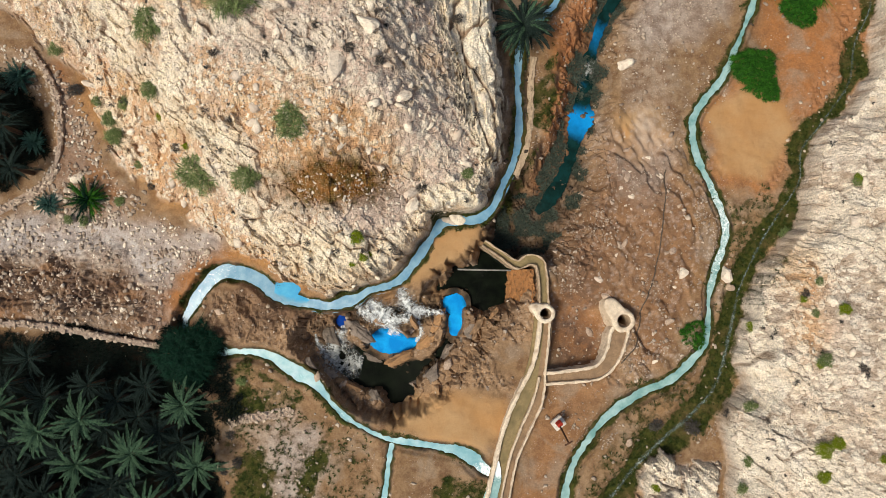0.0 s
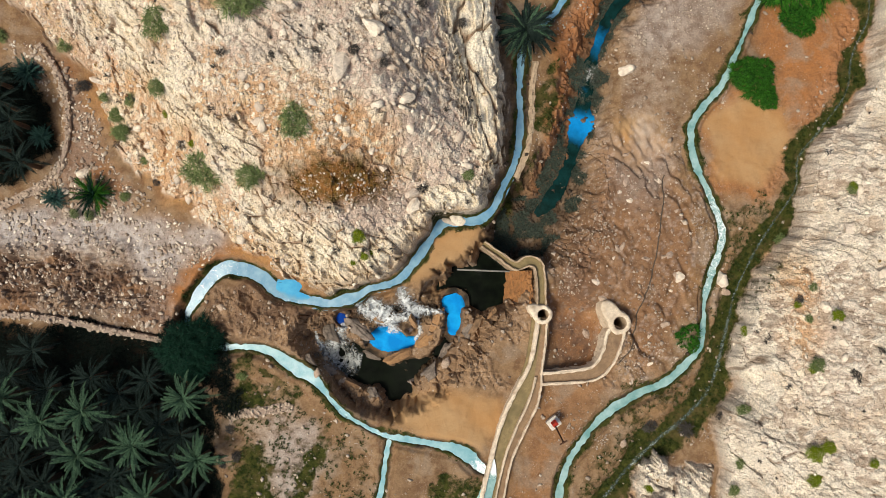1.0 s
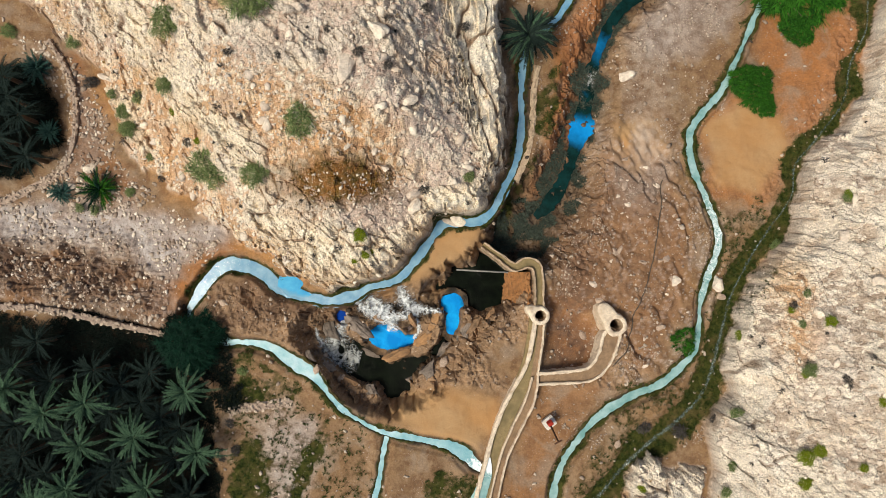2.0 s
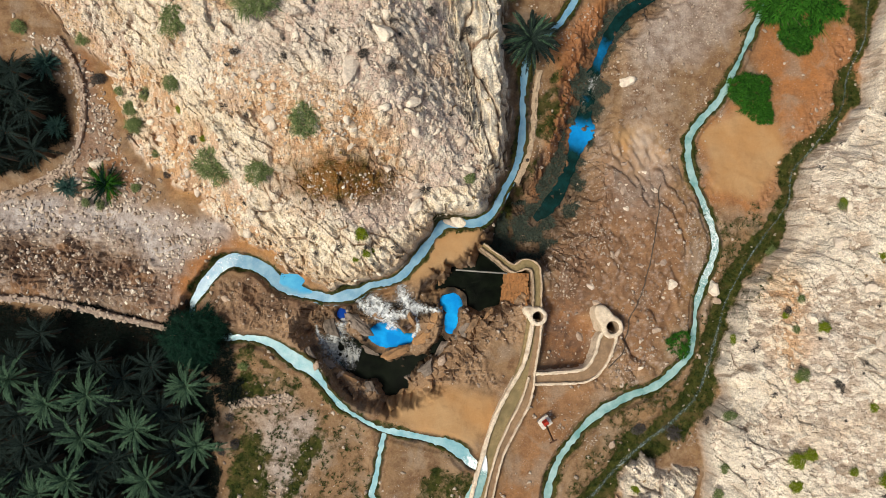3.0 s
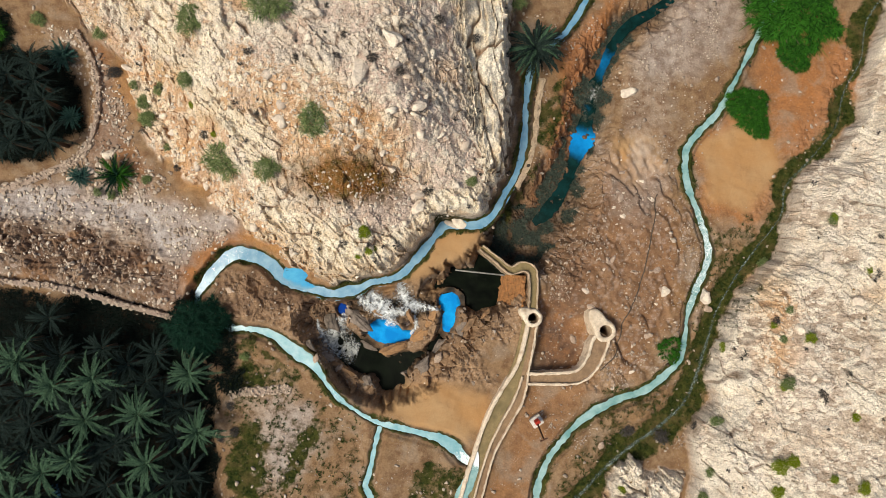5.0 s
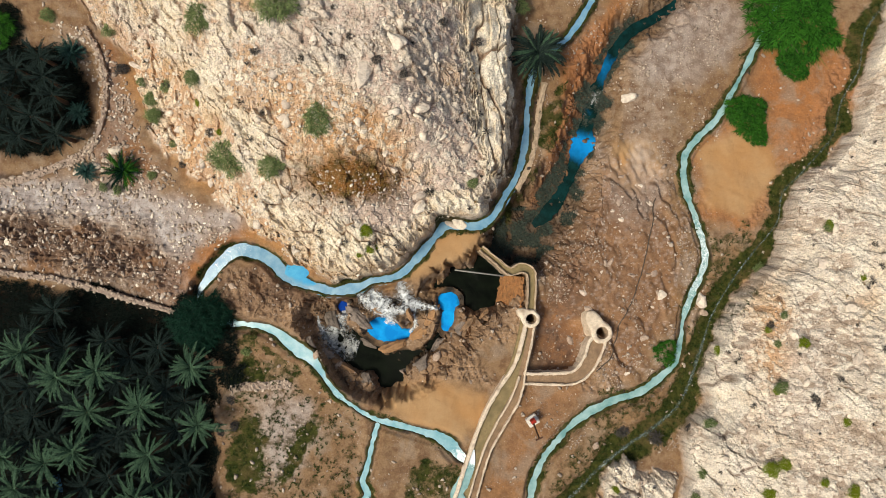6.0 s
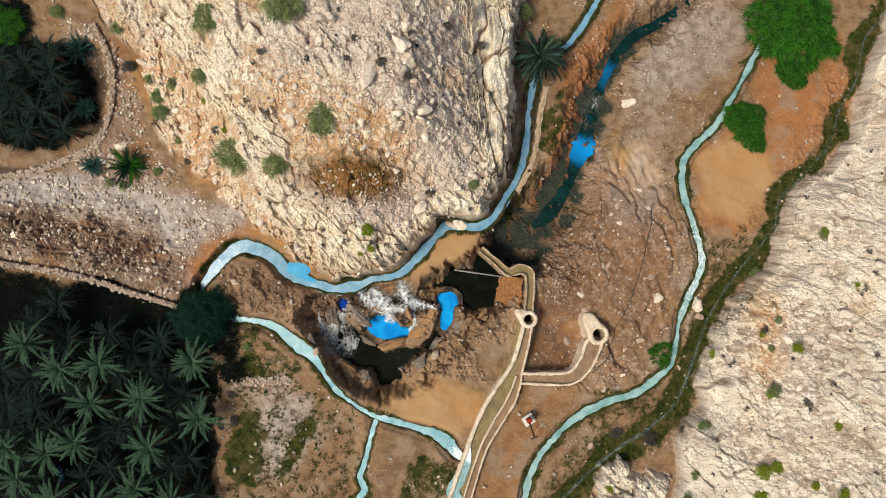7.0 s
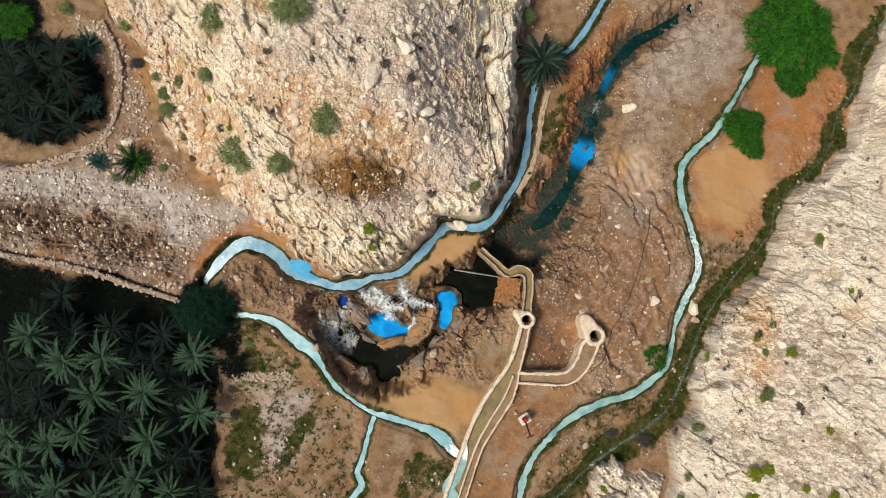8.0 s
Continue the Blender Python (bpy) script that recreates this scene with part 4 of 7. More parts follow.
def water_material(name, deep, light, foam_colour=(0.82, 0.88, 0.90), rough=0.12, torn=False, shallow=None, spec=0.5, grain=2.4):
    m, t, b = material(name, rough, spec)
    p = position(t)
    foam = attribute(t, "foam").outputs["Fac"]
    streak = noise_of(t, grain, 7, 0.72, p, 1.5)
    col = mix(t, ramp(t, noise_of(t, 0.7, 4, 0.6, p), 0.35, 0.65), deep, light)
    if shallow:
        col = mix(t, ramp(t, maths(t, "ADD", attribute(t, "edge").outputs["Fac"], maths(t, "MULTIPLY", maths(t, "SUBTRACT", noise_of(t, 1.1, 4, 0.6, p), 0.5), 0.8)), 0.62, 1.0), col, shallow)
    white = ramp(t, maths(t, "ADD", streak, maths(t, "MULTIPLY", maths(t, "SUBTRACT", foam, 0.5), 0.8)), 0.49, 0.64)
    col = mix(t, white, col, foam_colour)
    t.links.new(col, b.inputs["Base Color"])
    t.links.new(mix(t, white, (rough, rough, rough), (0.6, 0.6, 0.6)), b.inputs["Roughness"])
    if torn:
        hole = maths(t, "ADD", noise_of(t, 1.6, 6, 0.66, p, 2.2), maths(t, "MULTIPLY", attribute(t, "edge").outputs["Fac"], -0.34))
        t.links.new(ramp(t, hole, 0.22, 0.52), b.inputs["Alpha"])
    bump(t, b, maths(t, "ADD", streak, noise_of(t, 9, 4, 0.6, p)), 0.35, 0.06)
    return m


GROUND = ground_material()
MILKY = water_material("milky_water", (0.12, 0.28, 0.42), (0.23, 0.40, 0.52))
MINT = water_material("mint_water", (0.17, 0.38, 0.44), (0.33, 0.53, 0.57))
JADE = water_material("jade_water", (0.15, 0.31, 0.30), (0.34, 0.50, 0.50))
BLUE = water_material("blue_water", (0.004, 0.22, 0.64), (0.010, 0.38, 0.84), rough=0.3, shallow=(0.004, 0.11, 0.28), spec=0.03)
SKYBLUE = water_material("pale_blue_water", (0.05, 0.30, 0.58), (0.09, 0.40, 0.64), rough=0.3, shallow=(0.16, 0.35, 0.48), spec=0.05)
DEEP_BLUE = water_material("deep_blue_water", (0.002, 0.03, 0.22), (0.003, 0.05, 0.32), rough=0.3, shallow=(0.002, 0.02, 0.08), spec=0.03)
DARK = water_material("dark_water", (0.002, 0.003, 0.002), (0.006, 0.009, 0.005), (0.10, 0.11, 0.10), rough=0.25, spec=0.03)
def gorge_water():
    """Teal water, azure where the line's last number is high."""
    m, t, b = material("gorge_water", 0.3, 0.04)
    p = position(t)
    col = mix(t, ramp(t, noise_of(t, 0.9, 5, 0.65, p), 0.38, 0.62), (0.003, 0.013, 0.011), (0.005, 0.030, 0.030))
    much = maths(t, "ADD", attribute(t, "foam").outputs["Fac"], maths(t, "MULTIPLY", maths(t, "SUBTRACT", noise_of(t, 1.2, 4, 0.6, p), 0.5), 0.5))
    col = mix(t, ramp(t, much, 0.12, 0.92), col, mix(t, noise_of(t, 0.8, 3, 0.6, p), (0.004, 0.14, 0.42), (0.008, 0.32, 0.76)))
    t.links.new(col, b.inputs["Base Color"])
    bump(t, b, noise_of(t, 5, 4, 0.6, p), 0.3, 0.06)
    return m


GORGE_WATER = gorge_water()
FOAM = water_material("falling_water", (0.24, 0.25, 0.24), (0.40, 0.42, 0.42), (0.64, 0.67, 0.68), rough=0.4, torn=True, grain=1.7)
TRICKLE = water_material("trickle_water", (0.06, 0.085, 0.06), (0.13, 0.165, 0.14), (0.36, 0.42, 0.40), rough=0.2, torn=True)


# ---- builders ----
def mesh_of(name, verts, faces, mat, smooth=True):
    me = bpy.data.meshes.new(name)
    me.from_pydata([tuple(v) for v in verts], [], [tuple(f) for f in faces])
    if smooth:
        me.polygons.foreach_set("use_smooth", [True] * len(me.polygons))
    for one in mat if isinstance(mat, (list, tuple)) else [mat]:
        me.materials.append(one)
    me.update()
    return me


def floats(me, name, values):
    a = me.attributes.new(name, "FLOAT", "POINT")
    a.data.foreach_set("value", np.asarray(values, np.float32))


def grown(low, high, pitch, far, steps=26):
    """Even steps over the middle, growing ones out to the horizon."""
    core = np.arange(low, high + pitch * 0.5, pitch)
    out = np.cumsum(np.geomspace(pitch * 2, far / 4.5, steps))
    return np.concatenate([core[0] - out[::-1], core, core[-1] + out])


# ---- ground ----
def build_ground():
    xs, ys = grown(-58, 60, 0.125, 1800), grown(-36, 38, 0.125, 1800)
    gx, gy = np.meshgrid(xs, ys)
    z, rock, moss, wet, gravel, red, pale, hollow, plates, crack, ground_shade, crag, cream, ochre, ash, umber = land(gx.ravel(), gy.ravel())
    n, m = len(xs), len(ys)
    me = bpy.data.meshes.new("ground")
    me.vertices.add(n * m)
    me.vertices.foreach_set("co", np.stack([gx.ravel(), gy.ravel(), z], -1).astype(np.float32).ravel())
    i = (np.arange(m - 1)[:, None] * n + np.arange(n - 1)[None]).ravel()
    quads = np.stack([i, i + 1, i + 1 + n, i + n], -1).astype(np.int32)
    me.loops.add(quads.size)
    me.loops.foreach_set("vertex_index", quads.ravel())
    me.polygons.add(len(quads))
    me.polygons.foreach_set("loop_start", np.arange(len(quads), dtype=np.int32) * 4)
    me.polygons.foreach_set("use_smooth", (np.maximum(np.maximum(rock, crag), 1.5 * wet)[quads].mean(1) < 0.5))
    me.materials.append(GROUND)
    me.update(calc_edges=True)
    one = np.ones(n * m)
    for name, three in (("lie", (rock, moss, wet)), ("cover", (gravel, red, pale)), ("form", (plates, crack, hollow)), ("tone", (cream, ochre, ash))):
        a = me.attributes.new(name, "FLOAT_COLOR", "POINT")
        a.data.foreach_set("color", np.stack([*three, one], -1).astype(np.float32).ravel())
    floats(me, "ground_shade", ground_shade)
    floats(me, "crag", crag)
    floats(me, "umber", umber)
    ob = new("ground", me)
    return tagged(ob, "tan and red earth between pale limestone hills, cut by a gorge", "ground", kind="structure")


build_ground()


# ---- water ----
def ribbon(name, line, mat, lift=0.0, across=6, per=14, drape=False, ragged=0.08, widen=0.3):
    """A sheet of water along a line of x, y, level, half width, white water."""
    c = spline(line, per)
    tan = np.gradient(c[:, :2], axis=0)
    tan /= np.maximum(np.hypot(*tan.T)[:, None], 1e-9)
    side = np.stack([-tan[:, 1], tan[:, 0]], -1)
    s = np.linspace(-1, 1, across + 1)
    run = np.arange(len(c)) * 0.31
    wl = 1 + ragged * 4 * (fbm(run, run * 0 + 3.3, 3, 201) - 0.5)
    wr = 1 + ragged * 4 * (fbm(run, run * 0 + 8.7, 3, 203) - 0.5)
    w = np.where(s[None] < 0, wl[:, None], wr[:, None]) * s[None] * (c[:, 3:4] + widen)
    x, y = c[:, :1] + side[:, :1] * w, c[:, 1:2] + side[:, 1:] * w
    if drape:
        z = land(x.ravel(), y.ravel())[0].reshape(x.shape)
        z = z + np.clip(c[:, 2:3] - z, 0.1, 0.85)
    else:
        z = c[:, 2:3] + 0 * x
    z = z + lift + 0.05 * (fbm(x * 1.7, y * 1.7, 3, 207) - 0.5) * (0.4 + c[:, 4:5])
    k, n = across + 1, len(c)
    faces = [(i * k + j, (i + 1) * k + j, (i + 1) * k + j + 1, i * k + j + 1) for i in range(n - 1) for j in range(across)]
    me = mesh_of(name, np.stack([x, y, z], -1).reshape(-1, 3), faces, mat)
    floats(me, "foam", np.repeat(c[:, 4], k))
    floats(me, "edge", np.tile(np.abs(s), len(c)))
    return new(name, me)


RACE_WATER = [
    (5.94, -20.32, 0.74, 0.15, 0.9), (5.75, -21.39, 0.7, 0.45, 0.8), (5.56, -22.52, 0.66, 0.55, 0.4), (4.99, -23.91, 0.6, 0.7, 0.2), (4.24, -25.54, 0.55, 0.7, 0.1),
    (4.71, -26.54, 0.5, 0.7, 0.1), (3.57, -29.28, 0.4, 0.7, 0.1),
]
tagged(ribbon("water_canal", CANAL, MILKY), "milky pale blue sulphur water in a narrow canal", "stream", kind="structure")
tagged(ribbon("water_lower_stream", LOWER_STREAM, MINT), "milky turquoise stream across the terrace", "stream", kind="structure")
tagged(ribbon("water_mill_race", RACE_WATER, JADE, widen=0.0), "pale jade water flowing in the stone mill race", "stream", kind="structure")
tagged(ribbon("water_branch", BRANCH, MINT), "narrow milky side stream with white riffles", "stream", kind="structure")
tagged(ribbon("water_east_stream", EAST_STREAM, JADE), "pale jade stream with white riffles below the slope", "stream", kind="structure")
BLUE_POOLS = [
    [(2.34, -2.64, -3.3, 0.7, 0), (2.55, -3.51, -3.3, 1.3, 0), (2.75, -4.65, -3.3, 1.2, 0), (2.81, -5.85, -3.3, 0.9, 0), (2.68, -7.32, -3.3, 0.7, 0)],
    [(-7.31, -7.33, -3.6, 0.5, 0), (-5.97, -7.33, -3.6, 1.3, 0), (-4.5, -7.6, -3.6, 1.5, 0), (-2.82, -8.01, -3.6, 0.8, 0), (-0.81, -7.61, -3.6, 0.5, 0)],
    [(-10.56, -4.27, -2.8, 0.4, 0), (-10.02, -4.8, -2.8, 0.6, 0), (-9.49, -5.4, -2.8, 0.4, 0)],
    [(-16.6, -0.45, -0.42, 0.4, 0), (-15.4, -0.7, -0.42, 1.0, 0), (-14.0, -1.25, -0.4, 0.9, 0), (-12.8, -1.9, -0.36, 0.4, 0)],
]
GORGE_RUN = [
    (30.55, 34.76, -0.9, 0.5, 0), (26.88, 31.76, -1.1, 0.54, 0), (23.53, 29.73, -1.2, 0.66, 0), (21.56, 27.1, -1.45, 0.66, 0.1), (20.9, 25.58, -1.55, 0.5, 0.42),
    (20.36, 24.24, -1.6, 0.5, 0.3), (19.58, 22.45, -1.75, 0.78, 0.05), (19.05, 20.11, -1.85, 0.9, 0.1), (18.65, 17.77, -1.95, 0.9, 0.1), (18.43, 16.24, -2.05, 1.4, 1),
    (17.86, 14.9, -2.1, 1.1, 0.75), (17.22, 13.12, -2.3, 0.75, 0), (16.3, 10.78, -2.5, 0.7, 0), (15.33, 8.79, -2.75, 0.8, 0), (14.01, 7.12, -3, 0.8, 0),
    (12.7, 5.99, -3.3, 0.4, 0),
]
for line in BLUE_POOLS:
    tagged(ribbon("water_pool", [(*row[:4], -0.6) for row in line], SKYBLUE if line is BLUE_POOLS[-1] else DEEP_BLUE if line is BLUE_POOLS[-2] else BLUE, across=10, per=10, ragged=0.08, widen=0.15), "vivid blue still pool in the rocky gorge", "pool", kind="structure")
FALLS = [
    [(-8.04, -3.04, -0.4, 0.5, 0.7), (-7.29, -3.86, -1.2, 0.8, 0.8), (-6.07, -4.7, -2.2, 0.9, 0.8), (-3.78, -4.99, -2.6, 0.8, 0.8), (-1.46, -4.73, -2.6, 0.4, 0.7)],
    [(-6.88, -2.66, -0.3, 1.0, 0.7), (-6.1, -3.52, -1, 1.4, 0.8), (-5.0, -4.43, -2, 1.6, 0.8), (-4.33, -5.82, -3, 1.3, 0.75), (-4.82, -6.65, -3.4, 0.4, 0.6)],
    [(-3.2, -1.4, -0.2, 0.8, 0.6), (-2.8, -2.88, -1, 1.2, 0.65), (-2.0, -3.9, -1.8, 1.2, 0.7), (-0.14, -4.33, -2.4, 0.6, 0.8), (1.67, -4.51, -3.2, 0.3, 0.7)],
    [(-1.46, -5.23, -2.2, 0.3, 0.6), (-1.27, -6.49, -3, 0.4, 0.9), (-1.95, -7.67, -3.5, 0.3, 0.7)],
    [(-9.59, -5.24, -2.5, 0.4, 0.6), (-10.32, -6.72, -2.9, 1.4, 0.5), (-10.9, -8.09, -3.3, 2.1, 0.45), (-10.2, -9.3, -3.6, 2.2, 0.4), (-8.2, -9.9, -3.8, 1.6, 0.3)],
    [(-12.92, -5.85, -2, 0.2, 0.5), (-12.65, -7.24, -2.8, 0.4, 0.6), (-11.88, -8.67, -3.8, 0.7, 0.5)],
    [(20.3, 22.84, -1.9, 0.4, 0.1), (19.3, 21.17, -2, 0.9, 0.15), (18.83, 19.16, -2.1, 0.8, 0.15)],
]
def gorge_sheet(name, line, mat, above, label, widen=0.9):
    rows = [(x, y, floor + above, hw, -0.6) for x, y, hw, floor in line]
    return tagged(ribbon(name, rows, mat, across=10, ragged=0.05, widen=widen), label, "stream", kind="structure")


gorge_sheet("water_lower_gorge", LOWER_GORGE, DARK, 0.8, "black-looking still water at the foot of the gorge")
tagged(ribbon("water_upper_gorge", GORGE_RUN, GORGE_WATER, across=10, ragged=0.16, widen=0.0), "deep teal water with azure pools in the narrow gorge", "stream", kind="structure")
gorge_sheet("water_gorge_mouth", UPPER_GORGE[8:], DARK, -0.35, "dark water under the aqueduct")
for line in FALLS:
    tagged(ribbon("water_fall", line, FOAM, across=20, per=24, drape=True, ragged=0.2, widen=0.0), "white water tumbling over travertine ledges", "waterfall", kind="structure")
tagged(ribbon("water_creek", [(x, y, z - 1.0, 0.16 + 0.12 * (y < -5), 0.45) for x, y, hw, z in CREEK], TRICKLE, across=3, drape=True, ragged=0.2, widen=0.0), "thin grey trickle in a mossy ditch", "stream", kind="structure")

# ---- materials of the things ----
def leaf_material(name, dark, light, spread=0.5, low=0.2, high=0.75):
    m, t, b = material(name, 0.7, 0.08)
    p = position(t)
    info = t.nodes.new("ShaderNodeObjectInfo")
    geo = t.nodes.new("ShaderNodeNewGeometry")
    fac = maths(t, "ADD", maths(t, "MULTIPLY", geo.outputs["Random Per Island"], spread), maths(t, "MULTIPLY", noise_of(t, 1.3, 3, 0.6, p), 1 - spread))
    col = mix(t, ramp(t, fac, low, high), dark, light)
    col = mix(t, maths(t, "MULTIPLY", info.outputs["Random"], 0.35), col, tuple(0.55 * c for c in light))
    t.links.new(col, b.inputs["Base Color"])
    return m


def stone_material(name, a, b_, dark=(0.2, 0.15, 0.11), scale=2.0):
    m, t, b = material(name, 0.9, 0.2)
    p = position(t)
    info = t.nodes.new("ShaderNodeObjectInfo")
    geo = t.nodes.new("ShaderNodeNewGeometry")
    own = maths(t, "FRACT", maths(t, "ADD", info.outputs["Random"], geo.outputs["Random Per Island"]))
    col = mix(t, own, a, b_)
    col = mix(t, ramp(t, noise_of(t, scale, 6, 0.7, p), 0.5, 0.7), col, dark)
    col = mix(t, 0.5, col, ramp(t, noise_of(t, scale * 4, 4, 0.75, p), 0.3, 0.7, (0.4, 0.4, 0.4, 1), (1.5, 1.5, 1.5, 1)), "MULTIPLY")
    t.links.new(col, b.inputs["Base Color"])
    bump(t, b, noise_of(t, scale * 2.2, 6, 0.7, p), 0.8, 0.12)
    return m


LIME_STONE = stone_material("lime_stone", (0.84, 0.74, 0.60), (0.60, 0.50, 0.41), (0.42, 0.32, 0.25), 1.2)
FIELD_STONE = stone_material("field_stone", (0.48, 0.36, 0.27), (0.34, 0.26, 0.21), (0.17, 0.12, 0.09), 2.0)
GROUND_PEBBLE = stone_material("ground_pebble", (0.60, 0.50, 0.40), (0.28, 0.21, 0.16), (0.22, 0.16, 0.12), 3.0)
WET_STONE = stone_material("wet_stone", (0.085, 0.062, 0.045), (0.05, 0.04, 0.032), (0.025, 0.02, 0.017), 2.0)
WALL_STONE = stone_material("wall_stone", (0.56, 0.45, 0.35), (0.38, 0.29, 0.22), (0.22, 0.16, 0.12), 2.0)
PEBBLE = stone_material("pebble", (0.92, 0.83, 0.70), (0.46, 0.37, 0.30), (0.26, 0.19, 0.14), 3.0)
MASONRY = stone_material("lime_mortar", (0.50, 0.38, 0.26), (0.42, 0.31, 0.21), (0.22, 0.15, 0.10), 1.6)
PLASTER = stone_material("pale_plaster", (0.74, 0.63, 0.49), (0.62, 0.50, 0.37), (0.36, 0.26, 0.18), 1.3)
SILTED = stone_material("silted_bed", (0.27, 0.20, 0.10), (0.21, 0.165, 0.085), (0.12, 0.10, 0.05), 0.8)
MUDDY = stone_material("dry_mud_bed", (0.30, 0.20, 0.12), (0.25, 0.165, 0.10), (0.15, 0.10, 0.065), 0.9)
WHITE_PAINT = stone_material("worn_whitewash", (0.70, 0.66, 0.60), (0.66, 0.62, 0.56), (0.40, 0.34, 0.28), 2.5)
RED_PAINT = stone_material("faded_red_paint", (0.42, 0.035, 0.02), (0.36, 0.03, 0.018), (0.22, 0.05, 0.03), 3.0)
RUST = stone_material("rusted_steel", (0.10, 0.045, 0.025), (0.08, 0.04, 0.025), (0.04, 0.025, 0.02), 5.0)
STEEL = stone_material("dull_steel", (0.33, 0.32, 0.30), (0.28, 0.27, 0.25), (0.15, 0.12, 0.10), 5.0)
DITCH_DARK = stone_material("ditch_line_dark", (0.06, 0.05, 0.042), (0.09, 0.07, 0.055), (0.16, 0.11, 0.075), 3.0)
BARK = stone_material("palm_bark", (0.13, 0.085, 0.055), (0.09, 0.06, 0.04), (0.045, 0.03, 0.02), 4.0)
TWIG = stone_material("dry_twig", (0.17, 0.12, 0.08), (0.12, 0.085, 0.06), (0.06, 0.045, 0.03), 4.0)
PALM = leaf_material("palm_leaf", (0.006, 0.034, 0.022), (0.095, 0.165, 0.095))
# Darker copy of palm_leaf: the grove's shade is put into its colour.
PALM_SHADE_DARK = leaf_material("palm_leaf_shade_dark", (0.002, 0.006, 0.005), (0.028, 0.046, 0.039))
REED = leaf_material("reed_leaf", (0.002, 0.016, 0.002), (0.050, 0.190, 0.016), 0.75, 0.25, 1.0)
FERN = leaf_material("dark_feathery_leaf", (0.001, 0.008, 0.005), (0.006, 0.032, 0.018))
TEAL_LEAF = leaf_material("blue_green_leaf", (0.008, 0.026, 0.022), (0.050, 0.115, 0.095))
SHRUB = leaf_material("shrub_leaf", (0.040, 0.065, 0.022), (0.20, 0.25, 0.095), 0.75)
LIVELY = leaf_material("yellow_green_leaf", (0.075, 0.11, 0.006), (0.20, 0.24, 0.015))
GREY_SHRUB = leaf_material("grey_twigs", (0.030, 0.028, 0.026), (0.085, 0.075, 0.066))
TARP = stone_material("faded_blue_tarp", (0.03, 0.11, 0.22), (0.04, 0.13, 0.25), (0.02, 0.06, 0.12), 2.0)
GRASS = leaf_material("wet_grass", (0.012, 0.025, 0.005), (0.045, 0.062, 0.014))
# Leaves almost black: the shade below the palms is in this colour.
UNDERGROWTH = leaf_material("undergrowth_shade_tint", (0.001, 0.003, 0.002), (0.004, 0.009, 0.006))
SEDGE = leaf_material("dark_sedge", (0.012, 0.020, 0.015), (0.085, 0.105, 0.082))
DRY_GRASS = leaf_material("dry_grass", (0.16, 0.075, 0.015), (0.27, 0.17, 0.035))


def thing(name, x, y, z, label, category, group=""):
    ob = new(name)
    ob.location = (x, y, z)
    ob.empty_display_size = 0.3
    return tagged(ob, label, category, group)


def piece(name, me, parent, m=None, label=""):
    """A mesh object under a thing or part, in that thing's own axes."""
    ob = new(name, me)
    ob.parent = parent
    if m is not None:
        ob.matrix_basis = m
    return tagged(ob, label)


def levels(xs, ys):
    return land(np.asarray(xs, float), np.asarray(ys, float))


# ---- stones ----
def rock_mesh(name, mat, seed, flat=0.65, detail=2):
    """A broken boulder: a rounded lump cut by a few planes."""
    rng = random.Random(seed)
    bm = bmesh.new()
    bmesh.ops.create_icosphere(bm, subdivisions=detail, radius=1.0)
    planes = [(Vector((rng.gauss(0, 1), rng.gauss(0, 1), rng.gauss(0.2, 0.8))).normalized(), rng.uniform(0.42, 0.78)) for _ in range(12)]
    off = Vector((seed * 3.1, seed * 1.7, 0))
    for v in bm.verts:
        for n, d in planes:
            over = v.co.dot(n) - d
            if over > 0:
                v.co -= n * over * 0.92
        v.co *= 1 + 0.22 * noise.noise(v.co * 1.8 + off) + 0.10 * noise.noise(v.co * 4.5 + off)
        v.co.x *= 1.25
        v.co.z *= flat
    me = bpy.data.meshes.new(name)
    bm.to_mesh(me)
    bm.free()
    me.materials.append(mat)
    return me


